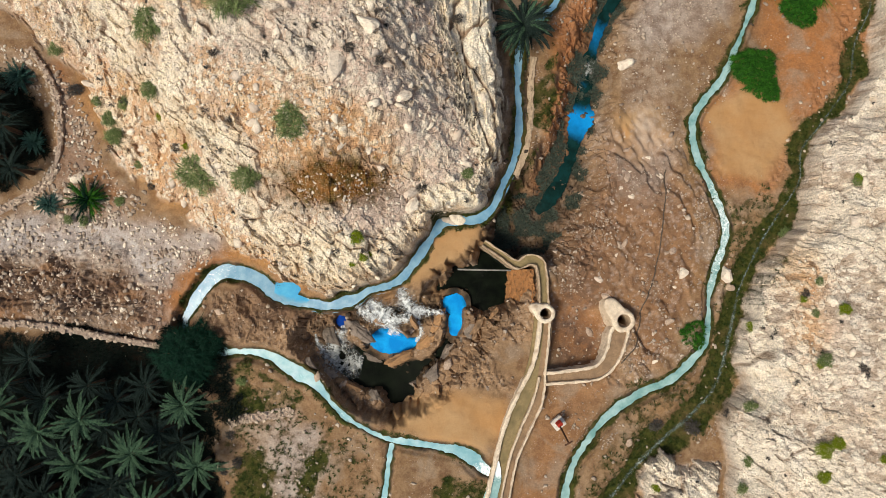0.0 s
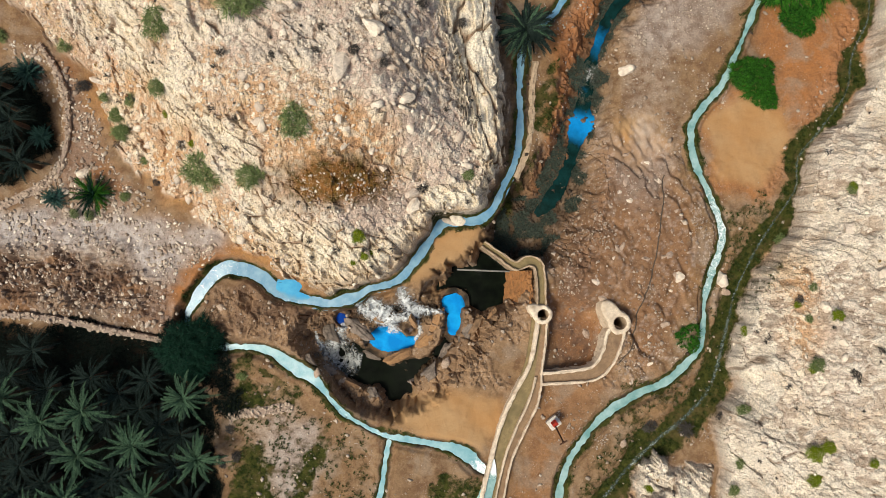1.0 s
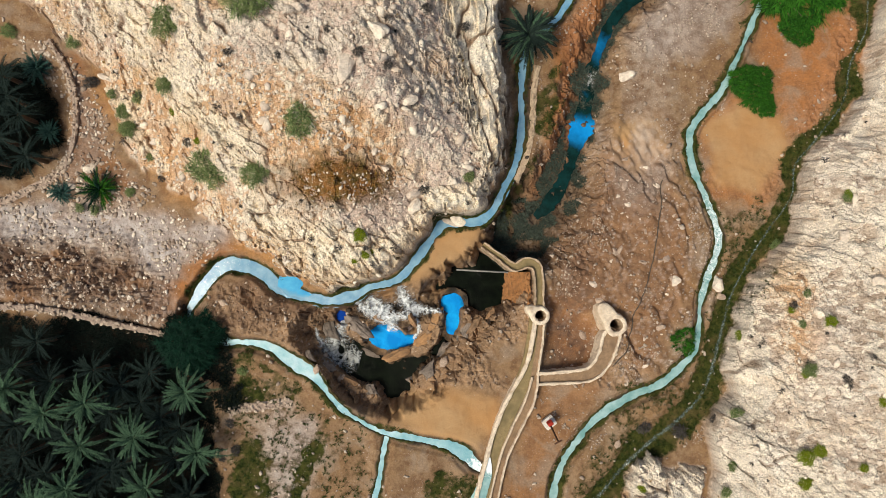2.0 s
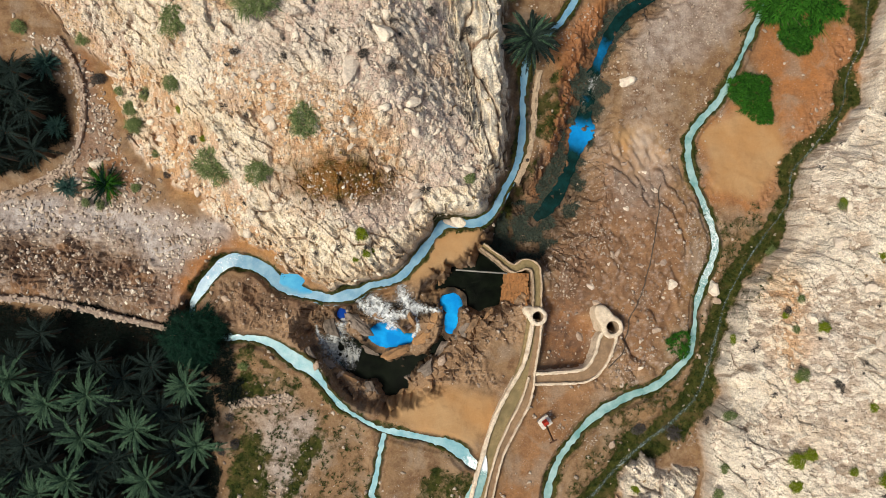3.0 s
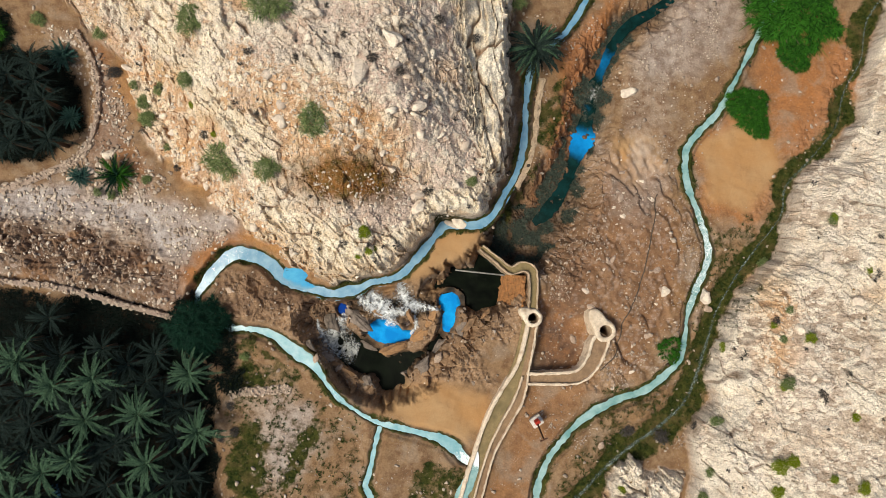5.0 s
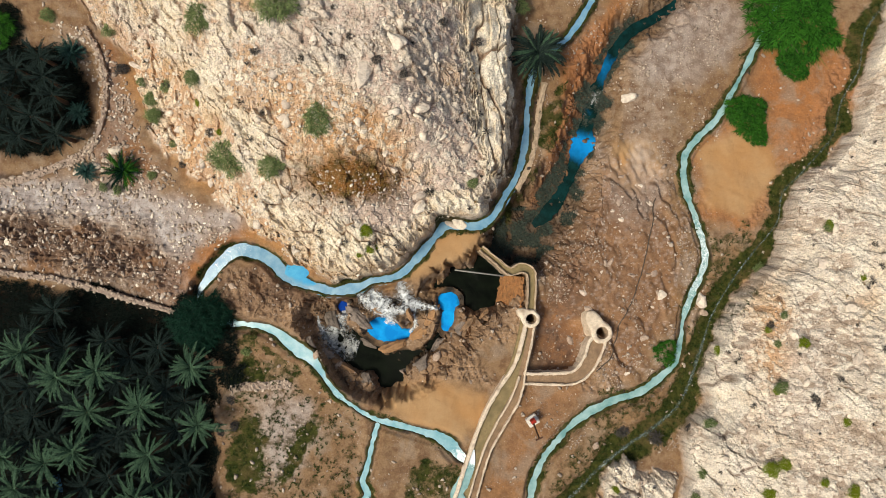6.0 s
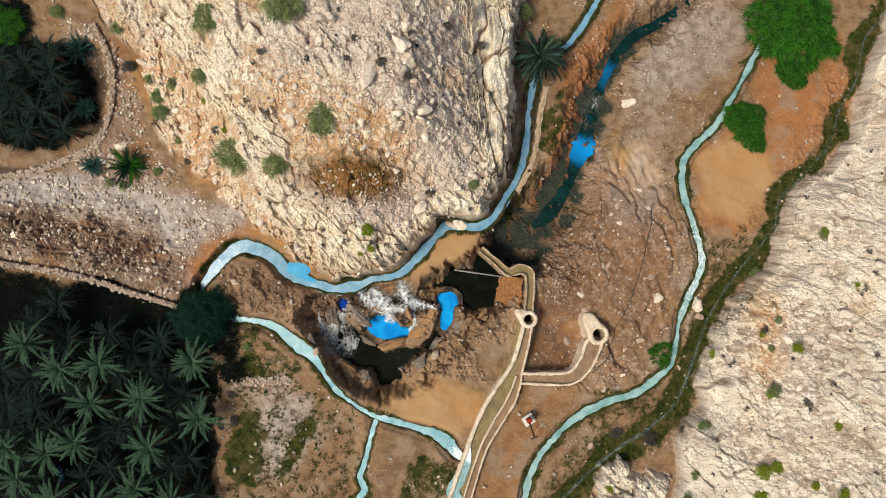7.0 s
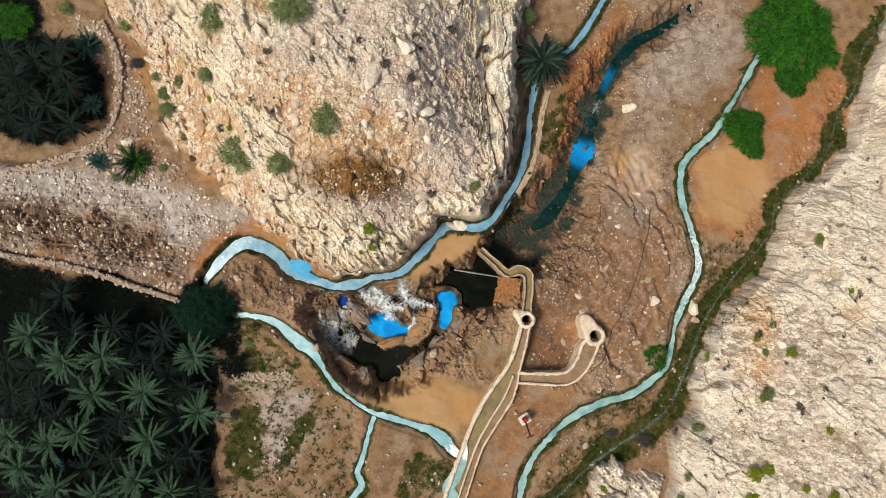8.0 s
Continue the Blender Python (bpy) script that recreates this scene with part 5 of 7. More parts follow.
def pebbles(name, xs, ys, sizes, mat, label, seed, sink=0.25, category="stones"):
    """Many small stones lying on the ground, as one mesh."""
    rng = np.random.default_rng(seed)
    z = levels(xs, ys)[0]
    g = (1 + 5**0.5) / 2
    base = np.array([(-1, g, 0), (1, g, 0), (-1, -g, 0), (1, -g, 0), (0, -1, g), (0, 1, g), (0, -1, -g), (0, 1, -g), (g, 0, -1), (g, 0, 1), (-g, 0, -1), (-g, 0, 1)]) / 1.9
    tri = np.array([(0, 11, 5), (0, 5, 1), (0, 1, 7), (0, 7, 10), (0, 10, 11), (1, 5, 9), (5, 11, 4), (11, 10, 2), (10, 7, 6), (7, 1, 8),
                    (3, 9, 4), (3, 4, 2), (3, 2, 6), (3, 6, 8), (3, 8, 9), (4, 9, 5), (2, 4, 11), (6, 2, 10), (8, 6, 7), (9, 8, 1)])
    n = len(xs)
    v = base[None] * (1 + 0.95 * (rng.random((n, 12, 1)) - 0.5))
    v = v * np.stack([0.8 + 0.7 * rng.random(n), 0.7 + 0.4 * rng.random(n), 0.35 + 0.4 * rng.random(n)], -1)[:, None]
    a = rng.random(n) * 6.283
    c, s = np.cos(a)[:, None], np.sin(a)[:, None]
    v = np.stack([v[..., 0] * c - v[..., 1] * s, v[..., 0] * s + v[..., 1] * c, v[..., 2]], -1) * np.asarray(sizes)[:, None, None] * 0.5
    v = v + np.stack([xs, ys, z + (0.5 - sink) * 0.5 * sizes], -1)[:, None]
    f = (tri[None] + 12 * np.arange(n)[:, None, None]).reshape(-1, 3)
    me = bpy.data.meshes.new(name)
    me.vertices.add(n * 12)
    me.vertices.foreach_set("co", v.astype(np.float32).ravel())
    me.loops.add(f.size)
    me.loops.foreach_set("vertex_index", f.astype(np.int32).ravel())
    me.polygons.add(len(f))
    me.polygons.foreach_set("loop_start", np.arange(len(f), dtype=np.int32) * 3)
    me.materials.append(mat)
    me.update(calc_edges=True)
    return tagged(new(name, me), label, category, kind="stuff")


def scatter(count, seed, chance, low=(-57, -35), high=(59, 37)):
    """Random places, kept by a chance that depends on what lies on the ground there."""
    rng = np.random.default_rng(seed)
    x, y = rng.uniform(low[0], high[0], count), rng.uniform(low[1], high[1], count)
    keep = rng.random(count) < chance(x, y, levels(x, y))
    return x[keep], y[keep], rng


# ---- masonry ----
def sweep(name, line, profile, mat, jitter=0.05, per=6, seed=0, smooth=False):
    """A course of masonry: a closed profile (offset to the left, height) carried along x, y, z rows."""
    c = spline(line, per)
    tan = np.gradient(c[:, :2], axis=0)
    tan /= np.maximum(np.hypot(*tan.T)[:, None], 1e-9)
    side = np.stack([-tan[:, 1], tan[:, 0]], -1)
    k = len(profile)
    run = np.cumsum(np.r_[0, np.hypot(*np.diff(c[:, :2], axis=0).T)])
    verts = []
    for j, (o, h) in enumerate(profile):
        do = o + jitter * 2 * (fbm(run * 1.9, run * 0 + j * 3.7 + seed, 3, 301) - 0.5)
        dh = h + jitter * 1.6 * (fbm(run * 2.3, run * 0 + j * 5.1 + seed, 3, 303) - 0.5) * (h > -0.5)
        verts.append(np.stack([c[:, 0] + side[:, 0] * do, c[:, 1] + side[:, 1] * do, c[:, 2] + dh], -1))
    verts = np.stack(verts, 1).reshape(-1, 3)
    n = len(c)
    faces = [(i * k + j, i * k + (j + 1) % k, (i + 1) * k + (j + 1) % k, (i + 1) * k + j) for i in range(n - 1) for j in range(k)]
    faces += [tuple(range(k))[::-1], tuple((n - 1) * k + j for j in range(k))]
    return mesh_of(name, verts, faces, mat, smooth)


def wall_profile(middle, thick, top, bottom):
    h = thick / 2
    return [(middle - h * 1.15, bottom), (middle + h * 1.15, bottom), (middle + h, top - 0.06), (middle + h * 0.7, top), (middle, top + 0.02), (middle - h * 0.7, top), (middle - h, top - 0.06)]


def race(name, line, label, lanes=1, coat=None, thick=(0.34, 0.34), depth=0.5, foot=2.4, beds=(SILTED,)):
    """A masonry water channel: x, y, half width, top. Walls on both sides, a dividing wall between two lanes, beds."""
    arr = np.array(line)
    ob = thing(name, 0, 0, 0, label, "water channel")
    dense = spline(arr, 6)
    def shifted(frac, inset):
        tan = np.gradient(dense[:, :2], axis=0)
        tan /= np.hypot(*tan.T)[:, None]
        o = frac * (dense[:, 2] - inset)
        return np.stack([dense[:, 0] - tan[:, 1] * o, dense[:, 1] + tan[:, 0] * o, dense[:, 3]], -1)
    for k, side in enumerate((1, -1)):
        piece("side_wall", sweep("side_wall", shifted(side, thick[k] / 2), wall_profile(0, thick[k], 0, -foot), coat or PLASTER, 0.10, 2, 11 + k), ob)
    bed_z = -depth
    if lanes == 1:
        w = float(arr[:, 2].mean()) - 0.06
        piece("bed", sweep("bed", dense[:, [0, 1, 3]], [(-w, bed_z - 0.3), (w, bed_z - 0.3), (w, bed_z), (0, bed_z - 0.04), (-w, bed_z)], beds[0], 0.02, 1), ob)
    else:
        piece("dividing_wall", sweep("dividing_wall", shifted(DIVIDE, 0)[14:], wall_profile(0, 0.2, -0.05, -foot), PLASTER, 0.08, 2, 17), ob)
        w = float(arr[:, 2].mean()) + 0.1
        for centre, half, mat, lift in (((DIVIDE - 1) / 2, (1 + DIVIDE) / 2, beds[0], 0.0), ((DIVIDE + 1) / 2, (1 - DIVIDE) / 2, beds[-1], 0.03)):
            piece("bed", sweep("bed", shifted(centre, 0), [(-w * half, bed_z - 0.3), (w * half, bed_z - 0.3), (w * half, bed_z + lift), (-w * half, bed_z + lift)], mat, 0.02, 1), ob)
    return ob


DIVIDE = 0.3
race("aqueduct", AQUEDUCT, "narrow stone aqueduct crossing the gorge, silted olive-brown bed", coat=MASONRY, thick=(0.17, 0.2), depth=0.35, foot=3.4)
race("mill_race", MILL_RACE, "long two-lane stone mill race with pale rough walls", lanes=2, thick=(0.2, 0.42), depth=0.45, beds=(SILTED, MUDDY))
race("side_race", SIDE_RACE, "curved stone side race with pale plastered walls, dry", thick=(0.32, 0.25), depth=0.35, beds=(MUDDY,))


def retaining_wall():
    """A battered wall of rough courses that carries the aqueduct's end above the gorge."""
    ob = thing("retaining_wall", 0, 0, 0, "battered ochre stone retaining wall under the aqueduct", "retaining wall")
    face = [(0.0, 0.0)]
    for k in range(13):
        face += [(-0.20 * k - 0.16, -0.36 * k - 0.02), (-0.20 * k - 0.20, -0.36 * (k + 1))]
    face += [(0.0, -4.9)]
    piece("courses", sweep("courses", [(11.22, -0.35, 0.75), (11.2, -1.8, 0.85), (11.12, -3.2, 1.0), (10.9, -4.7, 1.05)], face[::-1], OCHRE_BRICK, 0.34, 10, 41), ob)
    return ob


OCHRE_BRICK = stone_material("ochre_brick", (0.46, 0.215, 0.075), (0.30, 0.145, 0.06), (0.12, 0.07, 0.04), 1.7)
retaining_wall()


def mill_tower(x, y, top, outer, hole, lean, tail, bearing, label):
    """A plastered shaft that widens downwards, with an open throat and a pointed buttress on one side."""
    ob = thing("mill_tower", x, y, top, label, "mill tower", "mill towers")
    n = 40
    rings = [(hole * 0.96, -5.5), (hole * 0.97, -2.5), (hole, -0.25), (hole * 1.06, -0.06), (hole * 1.16, 0.0), (outer * 0.86, 0.02), (outer * 0.97, -0.05), (outer * 1.02, -0.25),
             (outer * 1.04, -0.9), (outer * 1.10, -2.0), (outer * 1.2, -3.4)]
    verts, faces = [], []
    for i, (r, z) in enumerate(rings):
        shift = max(0.0, (-z - 0.1)) * lean if i > 5 else 0.0
        for k in range(n):
            a = 2 * math.pi * k / n
            q = r * (1 + 0.05 * noise.noise(Vector((2 * math.cos(a) + x, 2 * math.sin(a), z))) * (2 if i > 4 else 0.6))
            lobe = 1 + (tail * (0.8 if i == 5 else 1.0) * max(0, math.cos(a - radians(bearing))) ** 8 if i > 4 else 0)
            verts.append((q * lobe * math.cos(a) - shift * 0.7, q * lobe * math.sin(a) + shift * 0.7, z + (0.05 * noise.noise(Vector((3 * math.cos(a), 3 * math.sin(a), x))) if 2 < i < 8 else 0)))
    def band(lo, hi):
        return [(i * n + k, (i + 1) * n + k, (i + 1) * n + (k + 1) % n, i * n + (k + 1) % n) for i in range(lo, hi) for k in range(n)]
    def pick(name, lo, hi, mat):
        f = band(lo, hi)
        return mesh_of(name, verts[lo * n:(hi + 1) * n], [tuple(j - lo * n for j in q) for q in f], mat)
    piece("throat", pick("throat", 0, 3, MASONRY), ob, label="dark round open shaft")
    piece("rim", pick("rim", 3, 7, PLASTER), ob)
    piece("shaft", pick("shaft", 7, 10, PLASTER), ob)
    return ob


mill_tower(12.02, -5.13, 1.70, 1.02, 0.56, 0.1, 0.7, 146, "small round plastered mill tower with an open shaft")
mill_tower(20.18, -6.45, 1.90, 1.22, 0.66, 0.16, 1.25, 124, "larger round plastered mill tower with a flared base")


def post_sign(x, y, z, tall, lean_x, lean_y):
    ob = thing("post", x, y, z, "leaning rusty post with a red panel on a whitewashed block", "post")
    bm = bmesh.new()
    bmesh.ops.create_cube(bm, size=1.0, matrix=pose(0, 0, 0.28, 0, 0, 34) @ Matrix.Diagonal((1.35, 1.15, 0.62, 1)))
    bmesh.ops.bevel(bm, geom=bm.edges[:], offset=0.07, segments=2, affect="EDGES")
    piece("plinth", finish(bm, "plinth", WHITE_PAINT), ob, label="chipped whitewashed concrete plinth")
    bm = bmesh.new()
    bmesh.ops.create_cone(bm, cap_ends=True, segments=12, radius1=0.10, radius2=0.08, depth=tall, matrix=pose(lean_x / 2, lean_y / 2, tall / 2 + 0.3) @ (Vector((lean_x, lean_y, tall)).to_track_quat("Z", "Y").to_matrix().to_4x4()))
    pole = piece("pole", finish(bm, "pole", RUST), ob)
    bm = bmesh.new()
    bmesh.ops.create_cube(bm, size=1.0, matrix=pose(-0.05, 0.1, 1.15, 10, 0, 34) @ Matrix.Diagonal((0.62, 0.42, 0.7, 1)))
    bmesh.ops.bevel(bm, geom=bm.edges[:], offset=0.04, segments=2, affect="EDGES")
    piece("panel", finish(bm, "panel", RED_PAINT), ob, label="faded red metal box")
    bm = bmesh.new()
    bmesh.ops.create_cube(bm, size=1.0, matrix=pose(lean_x, lean_y, tall + 0.3, 0, 0, 25) @ Matrix.Diagonal((0.85, 0.14, 0.12, 1)))
    bmesh.ops.bevel(bm, geom=bm.edges[:], offset=0.02, segments=1, affect="EDGES")
    piece("crossbar", finish(bm, "crossbar", RUST), pole)
    return ob


def finish(bm, name, mat):
    me = bpy.data.meshes.new(name)
    bm.normal_update()
    bm.to_mesh(me)
    bm.free()
    me.materials.append(mat)
    return me


def tube(name, pts, radius, mat, sides=8):
    """A round pipe through places."""
    c = np.array(pts, float)
    tan = np.gradient(c, axis=0)
    verts, faces = [], []
    for p, d in zip(c, tan):
        d = Vector(d).normalized()
        a = d.cross(Vector((0, 0, 1))).normalized()
        b = a.cross(d)
        for k in range(sides):
            w = 2 * math.pi * k / sides
            verts.append(Vector(p) + (a * math.cos(w) + b * math.sin(w)) * radius)
    for i in range(len(c) - 1):
        for k in range(sides):
            faces.append((i * sides + k, (i + 1) * sides + k, (i + 1) * sides + (k + 1) % sides, i * sides + (k + 1) % sides))
    faces += [tuple(range(sides)), tuple((len(c) - 1) * sides + k for k in range(sides))[::-1]]
    return mesh_of(name, verts, faces, mat)


post_sign(12.62, -16.79, 0.53, 5.2, -0.08, -0.74)
pipe = tube("pipe", [(3.14, 0.17, 0.10), (5.97, -0.09, 0.30), (8.81, -0.34, 0.60)], 0.09, STEEL)
tagged(new("pipe", pipe), "straight grey steel pipe spanning the dark gorge", "pipe")
# A dark tube stands in for a narrow ditch across the slope.
DITCH_PATH = [(26.37, 9.35), (25.94, 6.11), (25.17, 2.60), (24.62, 0.04), (23.85, -2.53), (22.67, -5.07), (22.20, -6.99), (21.52, -9.27), (19.88, -11.07)]
ditch_xy = spline(DITCH_PATH, 10)
hose = tube("water_hose", np.c_[ditch_xy, levels(ditch_xy[:, 0], ditch_xy[:, 1])[0] + 0.03], 0.07, DITCH_DARK)
tagged(new("water_hose", hose), "dark tube standing in for a thin ditch over the bare slope", "hose")
KERB = [
    (12.99, 22.58, 0.5), (12.46, 19.76, 0.5), (12.25, 17.15, 0.5), (11.98, 14.87, 0.5), (11.32, 12.28, 0.5),
    (10.14, 9.81, 0.5),
]

# kerb of pale concrete beside the canal
kerb = thing("canal_kerb", 0, 0, 0, "pale concrete kerb running beside the milky canal", "kerb")
piece("kerb_course", sweep("kerb_course", KERB, wall_profile(0, 0.6, 0.10, -1.2), MASONRY, 0.2, 10, 31), kerb)


# ---- dry-stone walls ----
WALL_STONES = [rock_mesh("wall_stone", WALL_STONE, 40 + k, 0.75, 1) for k in range(6)]


def stone_wall(line, label, wide=0.6, tall=0.9, size=0.34, seed=1):
    """Field stones laid in courses, two or three abreast; the top course is seen best."""
    rng = random.Random(seed)
    pts = spline(line, 8)
    ob = thing("stone_wall", float(pts[0, 0]), float(pts[0, 1]), float(pts[0, 2]), label, "dry-stone wall", "dry-stone walls")
    core = pts.copy()
    local = core - core[0]
    piece("core", sweep("core", local[::4] if len(local) > 12 else local, wall_profile(0, wide * 0.8, -0.12, -tall - 0.6), FIELD_STONE, 0.08, 4, seed), ob)
    lengths = np.r_[0, np.cumsum(np.hypot(*np.diff(pts[:, :2], axis=0).T))]
    s, made = 0.0, 0
    rows = max(2, round(wide / size))
    while s < lengths[-1] and made < 290:
        p = np.array([np.interp(s, lengths, pts[:, k]) for k in range(3)])
        q = np.array([np.interp(min(s + 0.2, lengths[-1]), lengths, pts[:, k]) for k in range(3)])
        d = q - p if np.hypot(*(q - p)[:2]) > 1e-6 else np.array([1.0, 0, 0])
        d = d / np.hypot(*d[:2])
        for r in range(rows):
            if rng.random() < 0.14:
                continue
            o = (r - (rows - 1) / 2) * size * 0.92 + rng.uniform(-0.2, 0.2)
            k = size * rng.uniform(0.3, 0.85)
            m = Matrix.Translation((p[0] - d[1] * o - pts[0, 0], p[1] + d[0] * o - pts[0, 1], p[2] - pts[0, 2] - 0.06 + rng.uniform(-0.14, 0.08)))
            m = m @ Euler((rng.uniform(-0.3, 0.3), rng.uniform(-0.3, 0.3), rng.uniform(0, 6.3))).to_matrix().to_4x4() @ Matrix.Diagonal((k * rng.uniform(0.9, 1.4), k, k, 1))
            piece("stone", rng.choice(WALL_STONES), ob, m)
            made += 1
        s += size * rng.uniform(0.75, 1.05)
    return ob


stone_wall([(-52.47, -1.56, -1.1), (-48.67, -2.08, -1.1), (-44.86, -2.4, -1.1), (-41.04, -2.98, -1.1), (-35.92, -4.34, -1.1), (-32.72, -5.12, -1.1), (-29.51, -5.9, -1.1)], "long dry-stone terrace wall above the palm grove", wide=0.75, tall=2, size=0.36, seed=3)
stone_wall([(-41.91, 27.56, -1.2), (-39.77, 23.93, -1.2), (-39.06, 20.96, -1.2), (-39.01, 17.99, -1.2), (-39.59, 15.03, -1.2), (-40.33, 13.06, -1.2)], "curved dry-stone wall round the western palms", wide=0.6, tall=1.6, size=0.34, seed=4)
stone_wall([(-40.38, 13.08, -1.3), (-42.15, 11.76, -1.3), (-44.69, 10.57, -1.3), (-47.23, 9.46, -1.3), (-49.13, 8.8, -1.3), (-51.67, 8.34, -1.3)], "pale rubble wall along the edge of the western grove", wide=1.1, tall=1.6, size=0.4, seed=5)
stone_wall([(-22.8, -23.4, -1), (-22.65, -26.07, -1), (-22.49, -28.86, -1), (-22.37, -32.05, -1)], "low stone wall beside the grove path", wide=0.7, tall=0.8, size=0.36, seed=6)
stone_wall([(-22.46, -14.76, -0.6), (-20.88, -14.2, -0.6), (-18.98, -14.14, -0.6), (-17.07, -13.83, -0.6), (-15.48, -14.03, -0.6)], "tumbled stone revetment below the stream", wide=1.1, tall=0.7, size=0.38, seed=7)

# ---- palms ----
def frond_mesh(name, mat, length, rise, droop, seed, pairs=28, wide=0.24, leaf=0.085):
    """A palm frond along +x: an arched rib with narrow leaflets on both sides."""
    rng = random.Random(seed)
    verts, faces = [], []
    def spot(s):
        return Vector((length * s * (1 - 0.12 * s), 0.05 * math.sin(3 * s + seed), length * (rise * s - droop * s * s)))
    for i in range(9):
        p, r = spot(i / 8), 0.035 * (1 - i / 9) + 0.006
        verts += [p + Vector((0, r, 0)), p + Vector((0, -r, 0)), p + Vector((0, 0, r))]
    for i in range(8):
        a, b = 3 * i, 3 * i + 3
        faces += [(a, a + 2, b + 2, b), (a + 2, a + 1, b + 1, b + 2)]
    for i in range(pairs):
        s = 0.16 + 0.84 * (i + rng.uniform(0, 0.6)) / pairs
        p = spot(min(s, 1))
        out = wide * math.sin(math.pi * min(0.97, 0.18 + 0.8 * s)) ** 0.7 * rng.uniform(0.8, 1.15)
        for side in (1, -1):
            tip = p + Vector((out * rng.uniform(0.55, 0.9), side * out * rng.uniform(0.6, 0.9), out * rng.uniform(-0.1, 0.35) - 0.15 * s * out))
            mid = (p + tip) / 2 + Vector((0, 0, 0.04))
            n = len(verts)
            w = Vector((leaf * 0.8, -side * leaf * 0.5, 0))
            verts += [p, mid + w * 0.5, tip, mid - w * 0.5]
            faces.append((n, n + 1, n + 2, n + 3))
    return mesh_of(name, verts, faces, mat, False)


def trunk_mesh(name, tall, r0, r1, bend):
    rng, sides, verts, faces = random.Random(int(tall * 100)), 10, [], []
    steps = int(tall / 0.22)
    for i in range(steps + 1):
        s = i / steps
        r = (r0 + (r1 - r0) * s) * (1.10 if i % 2 else 0.93)
        for k in range(sides):
            a = 2 * math.pi * k / sides + 0.3 * (i % 2)
            verts.append((r * math.cos(a) + bend * s * s, r * math.sin(a), tall * s - 0.3 * (i == 0)))
    for i in range(steps):
        for k in range(sides):
            faces.append((i * sides + k, i * sides + (k + 1) % sides, (i + 1) * sides + (k + 1) % sides, (i + 1) * sides + k))
    faces.append(tuple(steps * sides + k for k in range(sides)))
    return mesh_of(name, verts, faces, BARK)


FRONDS = [frond_mesh("frond", PALM, 3.0, 0.42, 0.55, 1), frond_mesh("frond", PALM, 2.7, 0.62, 0.50, 2), frond_mesh("frond", PALM, 3.1, 0.25, 0.55, 3), frond_mesh("frond", PALM, 2.3, 0.9, 0.45, 4)]
DULL_FRONDS = [frond_mesh("frond", PALM_SHADE_DARK, 3.0, 0.42, 0.6, 5), frond_mesh("frond", PALM_SHADE_DARK, 2.8, 0.6, 0.55, 6), frond_mesh("frond", PALM_SHADE_DARK, 2.9, 0.2, 0.55, 7)]
TEAL_FRONDS = [frond_mesh("frond", TEAL_LEAF, 1.6, 0.8, 0.5, 10, 14, 0.18, 0.05), frond_mesh("frond", TEAL_LEAF, 1.4, 1.0, 0.5, 11, 14, 0.18, 0.05)]
SHORT_FRONDS = [frond_mesh("frond", REED, 1.7, 0.75, 0.5, 8, 14, 0.16, 0.05), frond_mesh("frond", FERN, 1.5, 1.0, 0.5, 9, 14, 0.16, 0.05)]


HEART = rock_mesh("crown_heart", BARK, 77, 1.1, 1)
HEART.transform(Matrix.Diagonal((0.24, 0.28, 0.3, 1)))


def palm(x, y, ground, tall, size, fronds, count, label, seed, group="date palms of the grove"):
    rng = random.Random(seed)
    ob = thing("date_palm", x, y, ground, label, "palm tree", group)
    bend = rng.uniform(-0.25, 0.25)
    if tall > 0.4:
        piece("trunk", trunk_mesh("trunk", tall, 0.27, 0.19, bend), ob)
    top = Matrix.Translation((bend if tall > 0.4 else 0, 0, tall - 0.1))
    heart = piece("crown_heart", HEART, ob, top)
    for k in range(count):
        low = k / count
        a = k * 2.39996 + rng.uniform(-0.25, 0.25)
        m = Matrix.Translation((0, 0, 0.2 * (1 - low)))
        m = m @ Euler((rng.uniform(-0.25, 0.25), -0.75 * (1 - low) ** 1.4 + 0.22 * low + rng.uniform(-0.1, 0.1), a)).to_matrix().to_4x4()
        q = size * rng.uniform(0.8, 1.3) * (0.72 + 0.28 * low ** 0.5)
        piece("frond", rng.choice(fronds), heart, m @ Matrix.Diagonal((q, q, q, 1)))
    return ob


PALMS_A = [
    (-44.69, -10.57, -3.20, 5.70, 1.05, 0), (-40.71, -13.30, -3.20, 5.70, 1.05, 0), (-36.19, -12.34, -3.20, 5.90, 1.05, 0),
    (-37.04, -17.04, -3.20, 5.20, 1.05, 0), (-31.24, -16.15, -3.20, 5.90, 1.05, 0), (-43.61, -17.92, -3.20, 4.20, 0.95, 1),
    (-38.76, -21.37, -3.20, 5.20, 1.05, 0), (-41.85, -22.85, -3.20, 4.90, 1.05, 0), (-30.12, -21.45, -3.20, 5.70, 1.05, 0),
    (-26.39, -11.86, -2.80, 4.30, 1.05, 0), (-30.62, -9.86, -3.20, 3.50, 0.95, 1), (-29.16, -14.61, -3.20, 3.70, 0.95, 1),
    (-24.96, -18.30, -1.17, 2.67, 1.05, 0), (-44.53, -25.60, -3.20, 5.20, 1.05, 0), (-40.34, -27.81, -3.20, 5.20, 1.05, 0),
    (-31.42, -26.38, -3.20, 5.00, 1.05, 0),
]
